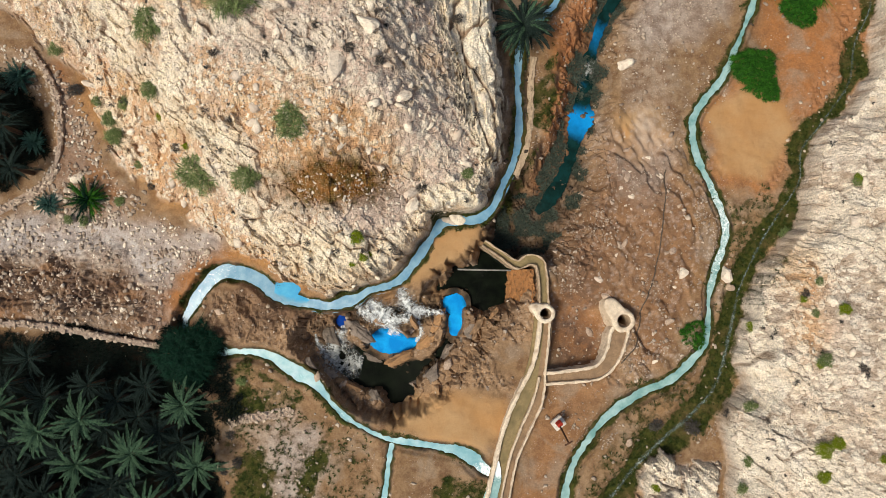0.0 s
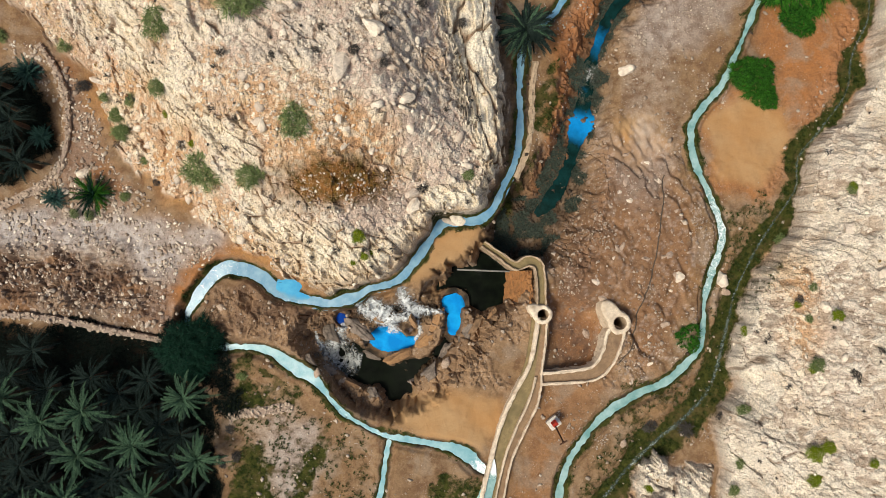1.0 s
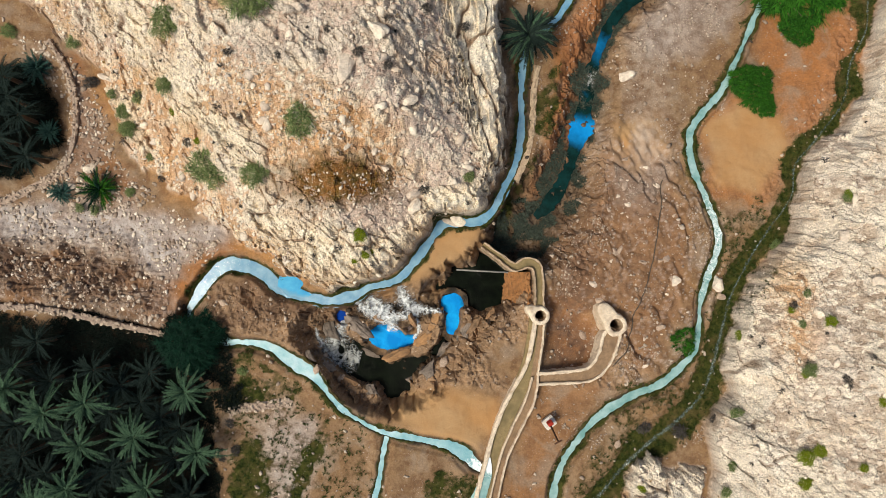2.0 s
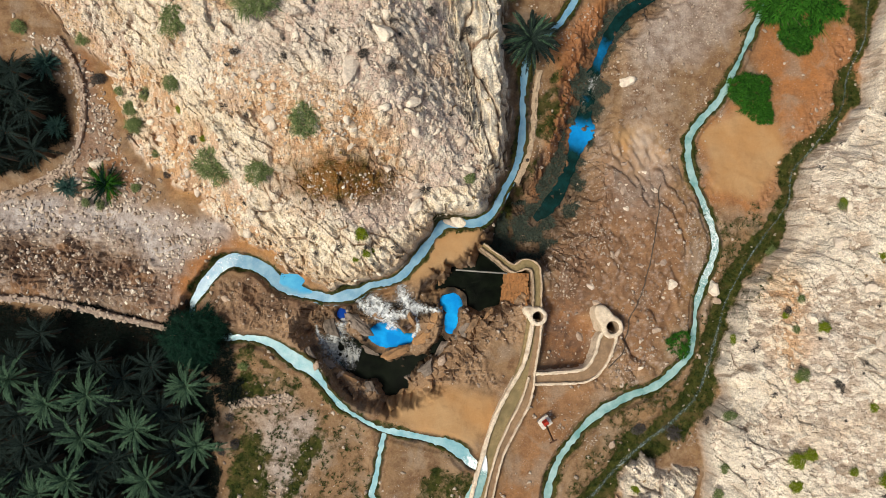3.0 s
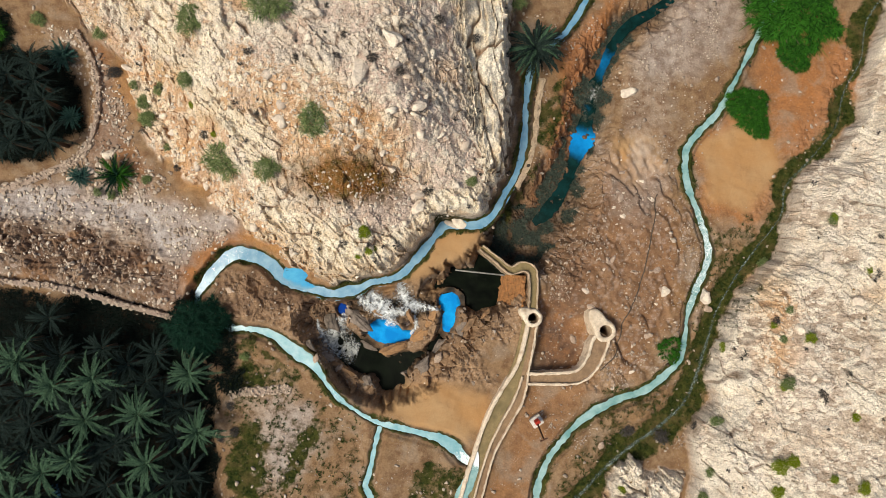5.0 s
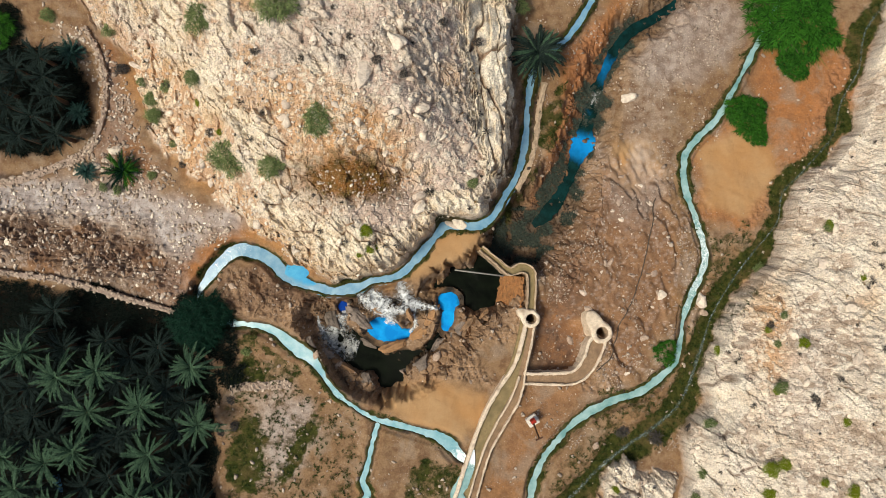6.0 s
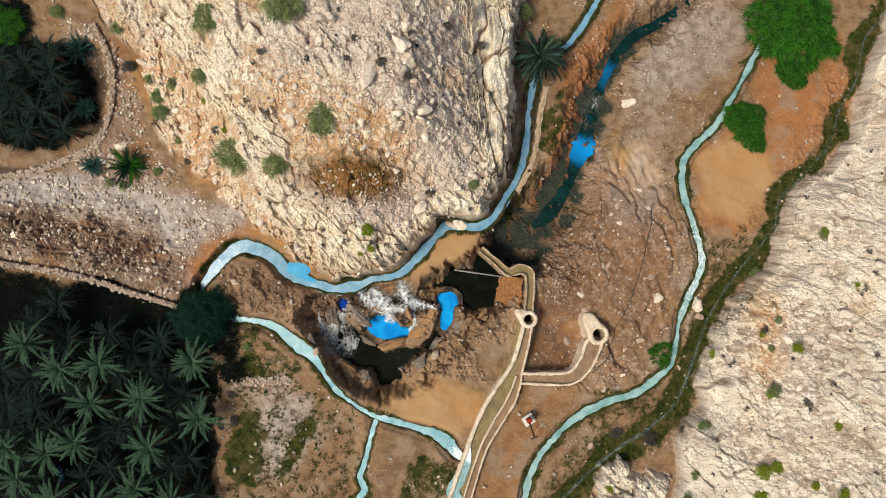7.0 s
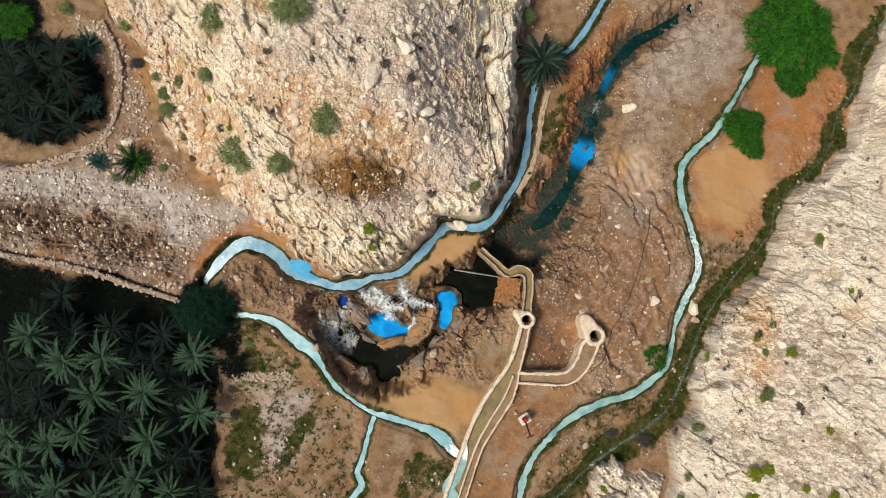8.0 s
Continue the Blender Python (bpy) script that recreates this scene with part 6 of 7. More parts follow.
PALMS_B = [
    (-27.68, -27.49, -3.20, 5.00, 1.05, 0), (-46.53, -22.44, -3.20, 4.90, 1.05, 0), (-36.28, -28.40, -3.20, 5.00, 1.05, 0),
    (-24.97, -27.39, -3.20, 3.70, 0.95, 1), (-44.68, -14.69, -3.20, 4.20, 0.95, 1), (-42.41, -6.10, -3.20, 3.30, 0.95, 1),
    (-46.97, -17.81, -3.20, 3.90, 0.95, 1), (-34.99, -20.06, -3.20, 3.50, 0.95, 1), (-35.25, -24.64, -3.20, 3.50, 0.95, 1),
    (-33.93, -11.17, -3.20, 3.20, 0.95, 1), (-28.57, -24.12, -3.20, 3.20, 0.95, 1), (-45.33, -28.69, -3.20, 3.90, 0.95, 1),
    (-33.58, -29.61, -3.20, 4.70, 1.05, 0), (-42.75, -30.48, -3.20, 4.70, 1.05, 0), (-28.44, -19.13, -3.20, 2.90, 0.95, 1),
    (-41.62, -10.37, -3.20, 3.10, 0.95, 1),
]
PALMS_C = [
    (-47.78, -13.92, -3.20, 4.20, 0.95, 1), (-39.74, -16.17, -3.20, 3.20, 0.95, 1), (-34.88, -13.83, -3.20, 3.50, 0.95, 1),
    (-31.51, -13.01, -3.20, 3.10, 0.95, 1), (-41.93, -20.22, -3.20, 3.30, 0.95, 1), (-36.73, -21.25, -3.20, 3.10, 0.95, 1),
    (-33.90, -19.76, -3.20, 3.10, 0.95, 1), (-27.37, -16.08, -3.20, 2.90, 0.95, 1), (-38.08, -25.79, -3.20, 3.50, 0.95, 1),
    (-30.55, -25.52, -3.20, 2.90, 0.95, 1), (-44.35, -20.98, -3.20, 3.50, 0.95, 1), (-47.11, -20.55, -3.20, 3.30, 0.95, 1),
    (-26.81, -23.34, -3.20, 2.80, 0.95, 1), (-43.82, -26.12, -3.20, 3.60, 0.95, 1), (-36.54, -9.38, -3.20, 2.90, 0.95, 1),
    (-45.12, -8.62, -3.20, 3.00, 0.95, 1),
]
PALMS_D = [
    (-45.30, 20.74, -3.40, 4.10, 0.95, 1), (-44.31, 18.72, -3.40, 3.90, 0.95, 1), (-50.23, 19.22, -3.40, 4.30, 0.95, 1),
    (-43.37, 14.19, -3.40, 3.70, 0.95, 1), (-47.37, 13.85, -3.40, 3.90, 0.95, 1), (-49.27, 17.40, -3.40, 3.90, 0.95, 1),
    (-46.21, 16.16, -3.40, 4.10, 0.95, 1), (-45.93, 23.27, -3.40, 3.30, 0.95, 1), (-48.65, 21.63, -3.40, 3.50, 0.95, 1),
    (-50.56, 15.00, -3.40, 3.70, 0.95, 1), (-51.74, 22.10, -3.40, 3.40, 0.95, 1),
]
# Dull crowns fill the dark gaps; their leaf colour carries the shade.
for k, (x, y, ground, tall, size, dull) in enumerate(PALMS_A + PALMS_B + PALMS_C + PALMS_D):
    palm(x, y, ground, tall, size, DULL_FRONDS if dull else FRONDS, 26 if dull else 34, "dull date palm of the grove, its shade put into dark leaves" if dull else "tall date palm with a full blue-green crown", 500 + k)
# The canal palm is dark green itself and shares the dull fronds.
palm(11.47, 25.22, 0.50, 2.40, 1.22, DULL_FRONDS + FRONDS[:1], 110, "dense dark date palm leaning over the canal", 600, "")
palm(-36.22, 10.49, -1.64, 0.3, 1.55, SHORT_FRONDS, 80, "young bushy palm growing among rubble", 196, "young palms")
palm(-42.71, 17.57, -3.39, 0.3, 1, TEAL_FRONDS, 80, "young blue-green palm at the grove's edge", 112, "young palms")
palm(-40.66, 10.25, -1.86, 0.3, 0.95, TEAL_FRONDS, 80, "young dark palm growing among rubble", 128, "young palms")
palm(-43.97, 24.93, -3.39, 0.3, 1.3, TEAL_FRONDS, 80, "young blue-green palm at the grove's edge", 95, "young palms")



# ---- shrubs, reeds ----
def blades_mesh(name, mat, count, radius, tall, blade, width, seed, spread=0.9, base=0.25, clumps=0):
    """A thicket of arching leaves rising from a patch of ground and falling outwards."""
    rng = random.Random(seed)
    verts, faces = [], []
    roots = [(rng.uniform(0, 6.283), radius * math.sqrt(rng.random()) * 0.9, rng.uniform(0.45, 1.0)) for _ in range(clumps)]
    for i in range(count):
        a, r = rng.uniform(0, 6.283), radius * math.sqrt(rng.random()) * rng.uniform(0.75, 1.0)
        if clumps:
            a, r, stand = roots[i % clumps]
        lim = 1 + 0.10 * math.sin(2 * a + seed) + 0.13 * math.sin(3 * a + 2 * seed) + 0.09 * math.sin(7 * a + seed)
        lim *= 1.0 if clumps else rng.uniform(0.86, 1.1)
        r *= lim
        x, y = r * math.cos(a), r * math.sin(a)
        dome = math.sqrt(max(0.03, 1 - (r / (radius * lim * 1.03)) ** 2))
        z = tall * dome * rng.uniform(base, 1.0)
        b = a + rng.gauss(0, spread) if rng.random() < 0.8 else rng.uniform(0, 6.283)
        if clumps:
            z = tall * dome * stand * rng.uniform(0.75, 1.0)
            b = rng.uniform(0, 6.283) if rng.random() < 0.5 else a + rng.gauss(0, 0.8)
        d = Vector((math.cos(b), math.sin(b), 0))
        length = blade * rng.uniform(0.6, 1.2) * (1.7 if rng.random() < 0.10 else 1.0)
        side = Vector((-d.y, d.x, 0)) * width * rng.uniform(0.7, 1.3)
        p = Vector((x, y, z)) - d * length * 0.3
        up = rng.uniform(0.15, 0.7)
        q = p + d * length * 0.5 + Vector((0, 0, length * up * 0.5))
        t = p + d * length + Vector((0, 0, length * (up * 0.45 - 0.25)))
        n = len(verts)
        verts += [p, q + side, t, q - side]
        faces.append((n, n + 1, n + 2, n + 3))
    return mesh_of(name, verts, faces, mat, False)


def stems_mesh(name, radius, tall, count, seed, mat=TWIG):
    rng = random.Random(seed)
    verts, faces = [], []
    for _ in range(count):
        a, r = rng.uniform(0, 6.283), radius * 0.9 * math.sqrt(rng.random())
        foot, head = Vector((r * 0.35 * math.cos(a), r * 0.35 * math.sin(a), -0.15)), Vector((r * math.cos(a), r * math.sin(a), tall * rng.uniform(0.5, 0.9)))
        n, w = len(verts), 0.015 + 0.02 * tall / 2
        for p, s in ((foot, 1.0), (head, 0.4)):
            verts += [p + Vector((w * s, 0, 0)), p + Vector((-w * s * 0.5, w * s * 0.87, 0)), p + Vector((-w * s * 0.5, -w * s * 0.87, 0))]
        faces += [(n, n + 1, n + 4, n + 3), (n + 1, n + 2, n + 5, n + 4), (n + 2, n, n + 3, n + 5)]
    return mesh_of(name, verts, faces, mat, False)


BUSHES = {
    "shrub": [(blades_mesh("foliage", SHRUB, 800, 1.0, 0.8, 0.45, 0.017, 60 + k, 1.1, 0.03), stems_mesh("stems", 1.0, 0.8, 14, 70 + k)) for k in range(3)],
    "lively": [(blades_mesh("foliage", LIVELY, 500, 1.0, 0.8, 0.35, 0.035, 80 + k), stems_mesh("stems", 1.0, 0.7, 10, 84 + k)) for k in range(2)],
    "grey": [(blades_mesh("foliage", GREY_SHRUB, 260, 1.0, 0.8, 0.5, 0.035, 90 + k), stems_mesh("stems", 1.0, 0.8, 14, 94 + k)) for k in range(3)],
    "fern": [(blades_mesh("foliage", FERN, 5200, 1.0, 0.9, 0.40, 0.008, 100, 0.9, 0.05, 260), stems_mesh("stems", 1.0, 0.8, 20, 101))],
    "green": [(blades_mesh("foliage", REED, 1500, 1.0, 0.8, 0.35, 0.012, 120, 1.0, 0.02, 60), stems_mesh("stems", 1.0, 0.65, 20, 121))],
    "reed": [(blades_mesh("foliage", REED, 6000, 1.0, 0.8, 0.30, 0.009, 110 + k, 1.0, 0.02, 300), stems_mesh("stems", 1.0, 0.65, 40, 113 + k)) for k in range(2)],
}
BUSH_LABELS = {
    "shrub": "grey-green rounded shrub on a stony slope", "lively": "small yellow-green cushion shrub on pale rock", "grey": "dry grey twiggy shrub among stones",
    "fern": "dark green feathery bush overhanging a stream", "green": "low green bush beside the pale stream", "reed": "bright green dense reed thicket on red earth",
}


def bush(kind, x, y, z, radius, turn, squash=1.0, tall=1.0):
    k = int(abs(x * 7 + y * 3)) % len(BUSHES[kind])
    ob = thing({"reed": "reed_thicket", "fern": "bush"}.get(kind, "shrub"), x, y, z, BUSH_LABELS[kind], "reeds" if kind == "reed" else "shrub", "" if kind in ("reed", "fern") else "shrubs of the hillsides")
    m = pose(0, 0, 0, 0, 0, turn) @ Matrix.Diagonal((radius, radius * squash, radius * tall, 1))
    piece("foliage", BUSHES[kind][k][0], ob, m)
    piece("stems", BUSHES[kind][k][1], ob, m)
    return ob


for row in [(-25.95, -6.77, -0.76, 3.48, 0, 0.9, 0.8)]:
    bush("fern", *row)
for row in [(-17.9, 20.98, 11.75, 0.39, 60, 1, 1), (-23.95, 14.07, 5.38, 0.52, 276, 1, 1), (-36.95, 22.83, -1.75, 0.58, 190, 1, 1), (-5.57, 19.99, 13.67, 0.52, 290, 1, 1), (-9.06, 20.26, 13.28, 0.39, 45, 1, 1), (-3.01, 18.91, 13.18, 0.45, 340, 1, 1), (-8.28, 22.13, 13.73, 0.39, 240, 1, 1), (-0.93, 15.85, 11.85, 0.45, 20, 1, 1), (-13.01, 20.27, 12.57, 0.39, 150, 1, 1), (-44.14, 24.58, -3.45, 0.9, 335, 1, 1), (-29.08, 11.49, -0.53, 0.52, 300, 1, 1), (4.5, 24.43, 7.44, 0.52, 295, 1, 1), (0.69, 24.97, 10.86, 0.58, 50, 1, 1)]:
    bush("grey", *row)
for row in [(-0.13, 8.46, 6.47, 0.58, 215, 1, 1), (-21.81, -18.82, -0.84, 0.58, 161, 1, 1), (-23.38, -19.62, -0.92, 0.45, 353, 1, 1), (-22.38, -15.85, -0.84, 0.52, 336, 1, 1)]:
    bush("grey", *row)
for row in [(-6.71, 3.93, 7.41, 0.77, 280, 1, 1), (-6.32, 2.07, 6.3, 0.52, 216, 1, 1), (40.38, -6.42, 6.96, 0.71, 185, 1, 1), (37.03, -19.73, 6.96, 0.9, 71, 1, 1), (38.48, -19.19, 7.08, 0.77, 249, 1, 1), (37.02, -22.4, 6.62, 0.77, 320, 1, 1), (33.46, -8.0, 2.01, 0.58, 25, 1, 1), (37.97, -11.58, 6.23, 0.52, 330, 1, 1), (44.12, 6.66, 5.44, 0.52, 50, 1, 1), (-7.34, 1.48, 6.17, 0.39, 270, 1, 1), (37.38, -5.22, 5.34, 0.39, 260, 1, 1), (-5.63, 2.35, 5.68, 0.32, 300, 1, 1), (46.25, 0.92, 7.72, 0.45, 285, 1, 1)]:
    bush("lively", *row)
for row in [(42.06, 31.41, 0.23, 5.03, 44, 1.15, 0.6), (42.42, 25.93, 0.21, 2.19, 145, 0.8, 0.8), (36.69, 19.63, 0.34, 2.71, 166, 0.85, 0.95), (38.16, 17.36, 0.41, 1.55, 324, 0.9, 0.9), (-53.81, 27.34, -3.44, 2.71, 10, 0.9, 0.6)]:
    bush("reed", *row)
for row in [(-11.18, 14.2, 12.11, 1.61, 42, 1, 1), (-21.83, 11.29, 5.71, 1.94, 205, 1, 1), (-16.48, 10.01, 8.72, 1.29, 285, 1, 1), (-24.03, 24.59, 10.03, 1.55, 145, 1, 1), (-15.32, 25.17, 13.31, 2.06, 110, 1, 1), (-37.91, 26.56, 0.45, 0.84, 160, 1, 1), (-46.43, 28.84, -1.89, 0.9, 225, 1, 1), (-25.56, 19.39, 7.13, 0.9, 135, 1, 1), (-30.65, 20.02, 1.11, 0.77, 334, 1, 1), (4.52, 9.63, 6.06, 0.65, 295, 1, 1), (-32.7, 10.03, -0.85, 0.58, 250, 1, 1), (44.04, 6.38, 5.27, 0.65, 299, 1, 1), (9.43, 30.89, 1.68, 1.16, 284, 1, 1)]:
    bush("shrub", *row)
for row in [(32.37, -16.2, 2.7, 0.77, 25, 1, 1), (39.0, 1.65, 0.09, 0.65, 105, 1, 1), (-38.42, 8.48, -1.08, 0.52, 345, 1, 1), (-36.76, 8.21, -1.07, 0.58, 156, 1, 1), (38.99, -3.54, 5.54, 0.45, 330, 1, 1), (-32.32, 16.75, 0.36, 0.97, 65, 1, 1), (-20.78, -10.12, -0.6, 0.58, 70, 1, 1)]:
    bush("shrub", *row)

for row in [(27.8, -8.33, 0.65, 1.6, 20, 0.8, 0.6), (28.3, -9.35, 0.47, 0.95, 231, 0.9, 0.7)]:
    bush("green", *row)
for row in [(-25.58, 17.37, 4.99, 0.42, 30, 1, 1), (-22.83, 14.07, 5.9, 0.42, 107, 1, 1), (43.42, -14.01, 9.56, 0.5, 184, 1, 1), (41.44, -20.31, 9.22, 0.5, 261, 1, 1), (43.44, -20.66, 10.63, 0.7, 338, 1, 1), (22.18, -24.1, 1.61, 0.55, 55, 1, 1)]:
    bush("lively", *row)
for row in [(-32.82, 18.75, 0.2, 0.85, 30, 1, 1), (-32.28, 16.9, 0.38, 0.8, 107, 1, 1), (-33.74, 20.51, 0.92, 0.55, 184, 1, 1), (-30.05, 13.71, 0.0, 0.5, 261, 1, 1), (31.69, -21.75, 2.54, 0.6, 338, 1, 1), (38.31, -11.22, 6.42, 0.8, 55, 1, 1), (30.91, -24.54, 2.42, 0.6, 132, 1, 1), (38.27, -6.66, 5.65, 0.45, 209, 1, 1)]:
    bush("shrub", *row)
for row in [(-37.35, 22.67, -1.72, 0.75, 30, 1, 1), (37.64, -4.79, 5.24, 0.5, 107, 1, 1), (41.05, -11.88, 8.07, 0.6, 184, 1, 1), (30.67, -17.06, 1.0, 0.5, 261, 1, 1), (27.31, -18.67, -0.49, 0.9, 338, 1, 1), (23.29, -17.91, -0.19, 0.8, 55, 1, 1)]:
    bush("grey", *row)


def near_water(x, y):
    best = np.full(x.shape, 9.0)
    for line in STREAMS:
        d, (lv, hw, foam) = along(spline(line, 3), x, y)
        best = np.minimum(best, d - hw)
    return best


def clear_of_pools(x, y):
    """Off the open water of the upper gorge; between its two pools weeds close over it."""
    d, (lv, hw, azure) = along(spline(GORGE_RUN, 4), x, y)
    return (d > 1.05 * hw) | ((y > 18.2) & (y < 23.0) & (d > 0.2))


# ---- boulders and stones ----
BOULDERS = [rock_mesh("boulder", LIME_STONE, k, 0.7, 3) for k in range(8)]
TAN_BOULDERS = [rock_mesh("boulder", FIELD_STONE, 20 + k, 0.7, 3) for k in range(4)]


def boulder(x, y, z, size, turn, k, tan=False):
    ob = new("boulder", (TAN_BOULDERS if tan else BOULDERS)[k % (4 if tan else 8)])
    ob.matrix_basis = pose(x, y, z + 0.12 * size, 8 * math.sin(k), 8 * math.cos(k), turn) @ Matrix.Diagonal((size * 0.62, size * 0.5, size * 0.55, 1))
    return tagged(ob, "tan weathered boulder half sunk in earth" if tan else "pale limestone boulder lying on the stony slope", "boulder", "boulders")


OCHRE_ROCK = stone_material("ochre_rock", (0.40, 0.22, 0.10), (0.27, 0.17, 0.10), (0.10, 0.065, 0.04), 1.4)
WET_ROCK = stone_material("wet_rock", (0.28, 0.225, 0.185), (0.16, 0.13, 0.105), (0.03, 0.026, 0.022), 1.6)
GORGE_ROCKS = [rock_mesh("gorge_rock", OCHRE_ROCK, 60 + k, 0.8, 4) for k in range(3)] + [rock_mesh("gorge_rock", WET_ROCK, 70 + k, 0.8, 4) for k in range(3)]


def gorge_rock(x, y, z, length, width, turn, k):
    ob = new("gorge_rock", GORGE_ROCKS[k])
    ob.matrix_basis = pose(x, y, z, 6 * math.sin(k), 6 * math.cos(k), turn) @ Matrix.Diagonal((length * 0.5, width * 0.5, width * 0.45, 1))
    return tagged(ob, "ochre water-worn rock beside the blue pool" if k < 3 else "dark wet rock in the gorge below the falls", "rock", "rocks of the gorge")


for row in [(3.54, 5.53, -0.19, 2, 116, 4, False), (2.83, 5.41, -0.24, 1.5, 333, 1, False), (22.87, 21.11, 0.24, 1.6, 4, 4, False), (32.17, -2.42, 0.39, 1.7, 102, 6, False), (-1.25, 6.62, 6.22, 1.5, 208, 0, False), (-1.3, 7.94, 6.37, 1.3, 195, 7, False), (-6.79, 18.81, 13.28, 2.2, 244, 4, False), (-1.21, 15.82, 12.2, 1.3, 195, 7, False), (-3.55, 21.63, 14.47, 1.8, 330, 2, False), (27.2, -2.01, 0.77, 1.2, 233, 5, False), (24.85, -13.45, -0.6, 1, 60, 4, True), (-37.58, 12.91, -1.54, 1.6, 206, 6, False), (-39.64, 11.13, -1.58, 1, 150, 6, False), (32.48, -3.85, -0.06, 0.9, 154, 2, True)]:
    boulder(*row)
for row in [(-7.25, -12.16, -4.88, 0.9, 170, 2, True), (-3.83, 10.28, 8.64, 0.8, 330, 2, False), (20.1, -19.73, 0.24, 0.8, 256, 0, True), (18.74, -3.8, 0.98, 0.8, 330, 2, True), (-43.16, -2.57, -1.8, 0.8, 155, 7, True), (26.47, 0.69, 0.65, 0.8, 64, 0, True), (22.04, 8.72, 0.81, 0.9, 260, 4, True), (21.14, 1.66, 0.78, 0.8, 65, 5, True), (25.28, -7.03, 0.53, 0.8, 190, 6, True), (17.09, -7.75, -0.74, 0.9, 300, 4, True), (-12.56, -10.16, -0.23, 0.8, 80, 0, True), (-22.65, -2.5, -0.04, 0.8, 160, 0, True), (-2.45, -6.25, -2.34, 0.9, 0, 0, True), (-10.44, -11.92, -3.16, 1, 240, 0, True)]:
    boulder(*row)
for row in [(1.5, -10.09, -1.5, 1, 60, 4, True), (43.01, 2.14, 5.76, 1.4, 95, 3, False), (39.11, -13.61, 6.5, 1.6, 230, 6, False), (44.53, -7.35, 9.56, 1.3, 220, 4, False), (45.04, -2.3, 7.61, 1.4, 25, 5, False)]:
    boulder(*row)

for row in [(0.72, -5.24, -2.35, 2.8, 1.5, 62, 0), (-0.86, -7.49, -2.51, 3.1, 1.5, 38, 1), (-3.63, -9.13, -2.61, 3.6, 1.7, 18, 2), (-8.22, -5.87, -2.21, 3.7, 1.8, -38, 3), (-5.87, -4.9, -2.38, 1.9, 1.2, -35, 0), (-11.1, -6.19, -2.27, 3.0, 1.8, -70, 4), (-6.85, -9.22, -4.3, 2.8, 1.5, -30, 5), (-6.73, -13.29, -2.67, 2.1, 1.5, -60, 4), (3.83, -7.22, -2.41, 3.6, 1.4, 70, 3)]:
    gorge_rock(*row)
for row in [(5.32, -5.87, -1.99, 2.6, 1.2, 50, 0), (-0.45, -11.03, -1.54, 2.8, 1.7, 40, 4), (-2.32, -12.43, -3.94, 1.4, 1.0, 0, 5), (1.51, -9.14, -3.19, 2.6, 1.5, 55, 5), (-9.74, -11.88, -3.08, 3.9, 1.2, -28, 1), (-13.5, -8.87, -0.83, 1.9, 1.3, -60, 4), (-11.85, -10.37, -2.59, 1.8, 1.2, -20, 3), (-1.88, -5.47, -1.58, 1.7, 1.0, -70, 2), (6.73, -5.18, -1.25, 2.2, 0.9, 60, 1)]:
    gorge_rock(*row)

bx, by, rng = scatter(900, 401, lambda x, y, g: 0.26 * (g[1] > 0.8) * (1 - g[7]))
for k, (x, y, z) in enumerate(zip(bx[:170], by[:170], levels(bx[:170], by[:170])[0])):
    boulder(x, y, float(z) - 0.1, float(0.45 + 1.0 * rng.random() ** 2.5), float(rng.random() * 360), k)

bx, by, rng = scatter(4000, 421, lambda x, y, g: 0.5 * (inside(RUBBLE, x, y) > -0.5) * (g[1] < 0.3) * (g[10] < 0.3))
for k, (x, y, z) in enumerate(zip(bx[:70], by[:70], levels(bx[:70], by[:70])[0])):
    boulder(x, y, float(z) - 0.08, float(0.32 + 0.6 * rng.random() ** 2), float(rng.random() * 360), k, k % 3 > 0)
bx, by, rng = scatter(4000, 422, lambda x, y, g: 0.5 * (inside(BADLAND, x, y) > -2) * (near_water(x, y) > 1.0))
for k, (x, y, z) in enumerate(zip(bx[:50], by[:50], levels(bx[:50], by[:50])[0])):
    boulder(x, y, float(z) - 0.08, float(0.3 + 0.55 * rng.random() ** 2), float(rng.random() * 360), k, k % 2 > 0)
sx, sy, rng = scatter(95000, 402, lambda x, y, g: ((g[1] > 0.6) * (0.10 + 0.45 * (vnoise(x / 4, y / 4, 9) > 0.5)) * (g[7] < 0.25) + 0.75 * (g[7] > 0.12) * (vnoise(x / 1.5, y / 1.5, 19) > 0.40) * (y < HOLLOW[1] + 0.7) * (x > HOLLOW[0] - 3.5) * (y > HOLLOW[1] - 3.0)) * (inside(SLABS, x, y) < 0) * (1 - 0.5 * (x > 24)) * (1 - 0.75 * g[12]))
pebbles("hill_stones", sx, sy, 0.09 + 0.30 * rng.random(len(sx)) ** 2.4, PEBBLE, "loose pale stones strewn over the rocky hills", 403)
sx, sy, rng = scatter(9000, 441, lambda x, y, g: (g[1] > 0.7) * (g[7] < 0.2) * (0.05 + 0.30 * g[14] + 0.12 * g[13] + 0.2 * (vnoise(x / 3, y / 3, 29) > 0.58)) * (inside(SLABS, x, y) < 0) * (1 - 0.7 * (x > 24)) * (1 - 0.85 * g[12]))
pebbles("hill_blocks", sx, sy, 0.40 + 0.75 * rng.random(len(sx)) ** 3, LIME_STONE, "broken limestone blocks lying on the stony hill", 442, 0.45)
sx, sy, rng = scatter(42000, 404, lambda x, y, g: (g[1] < 0.3) * (1 - g[6]) * (g[3] < 0.4) * (0.03 + 0.42 * g[4] + 0.12 * (vnoise(x / 3, y / 3, 12) > 0.56) + 0.14 * (g[11] > 0.5)) * (1 - 0.8 * g[10]))
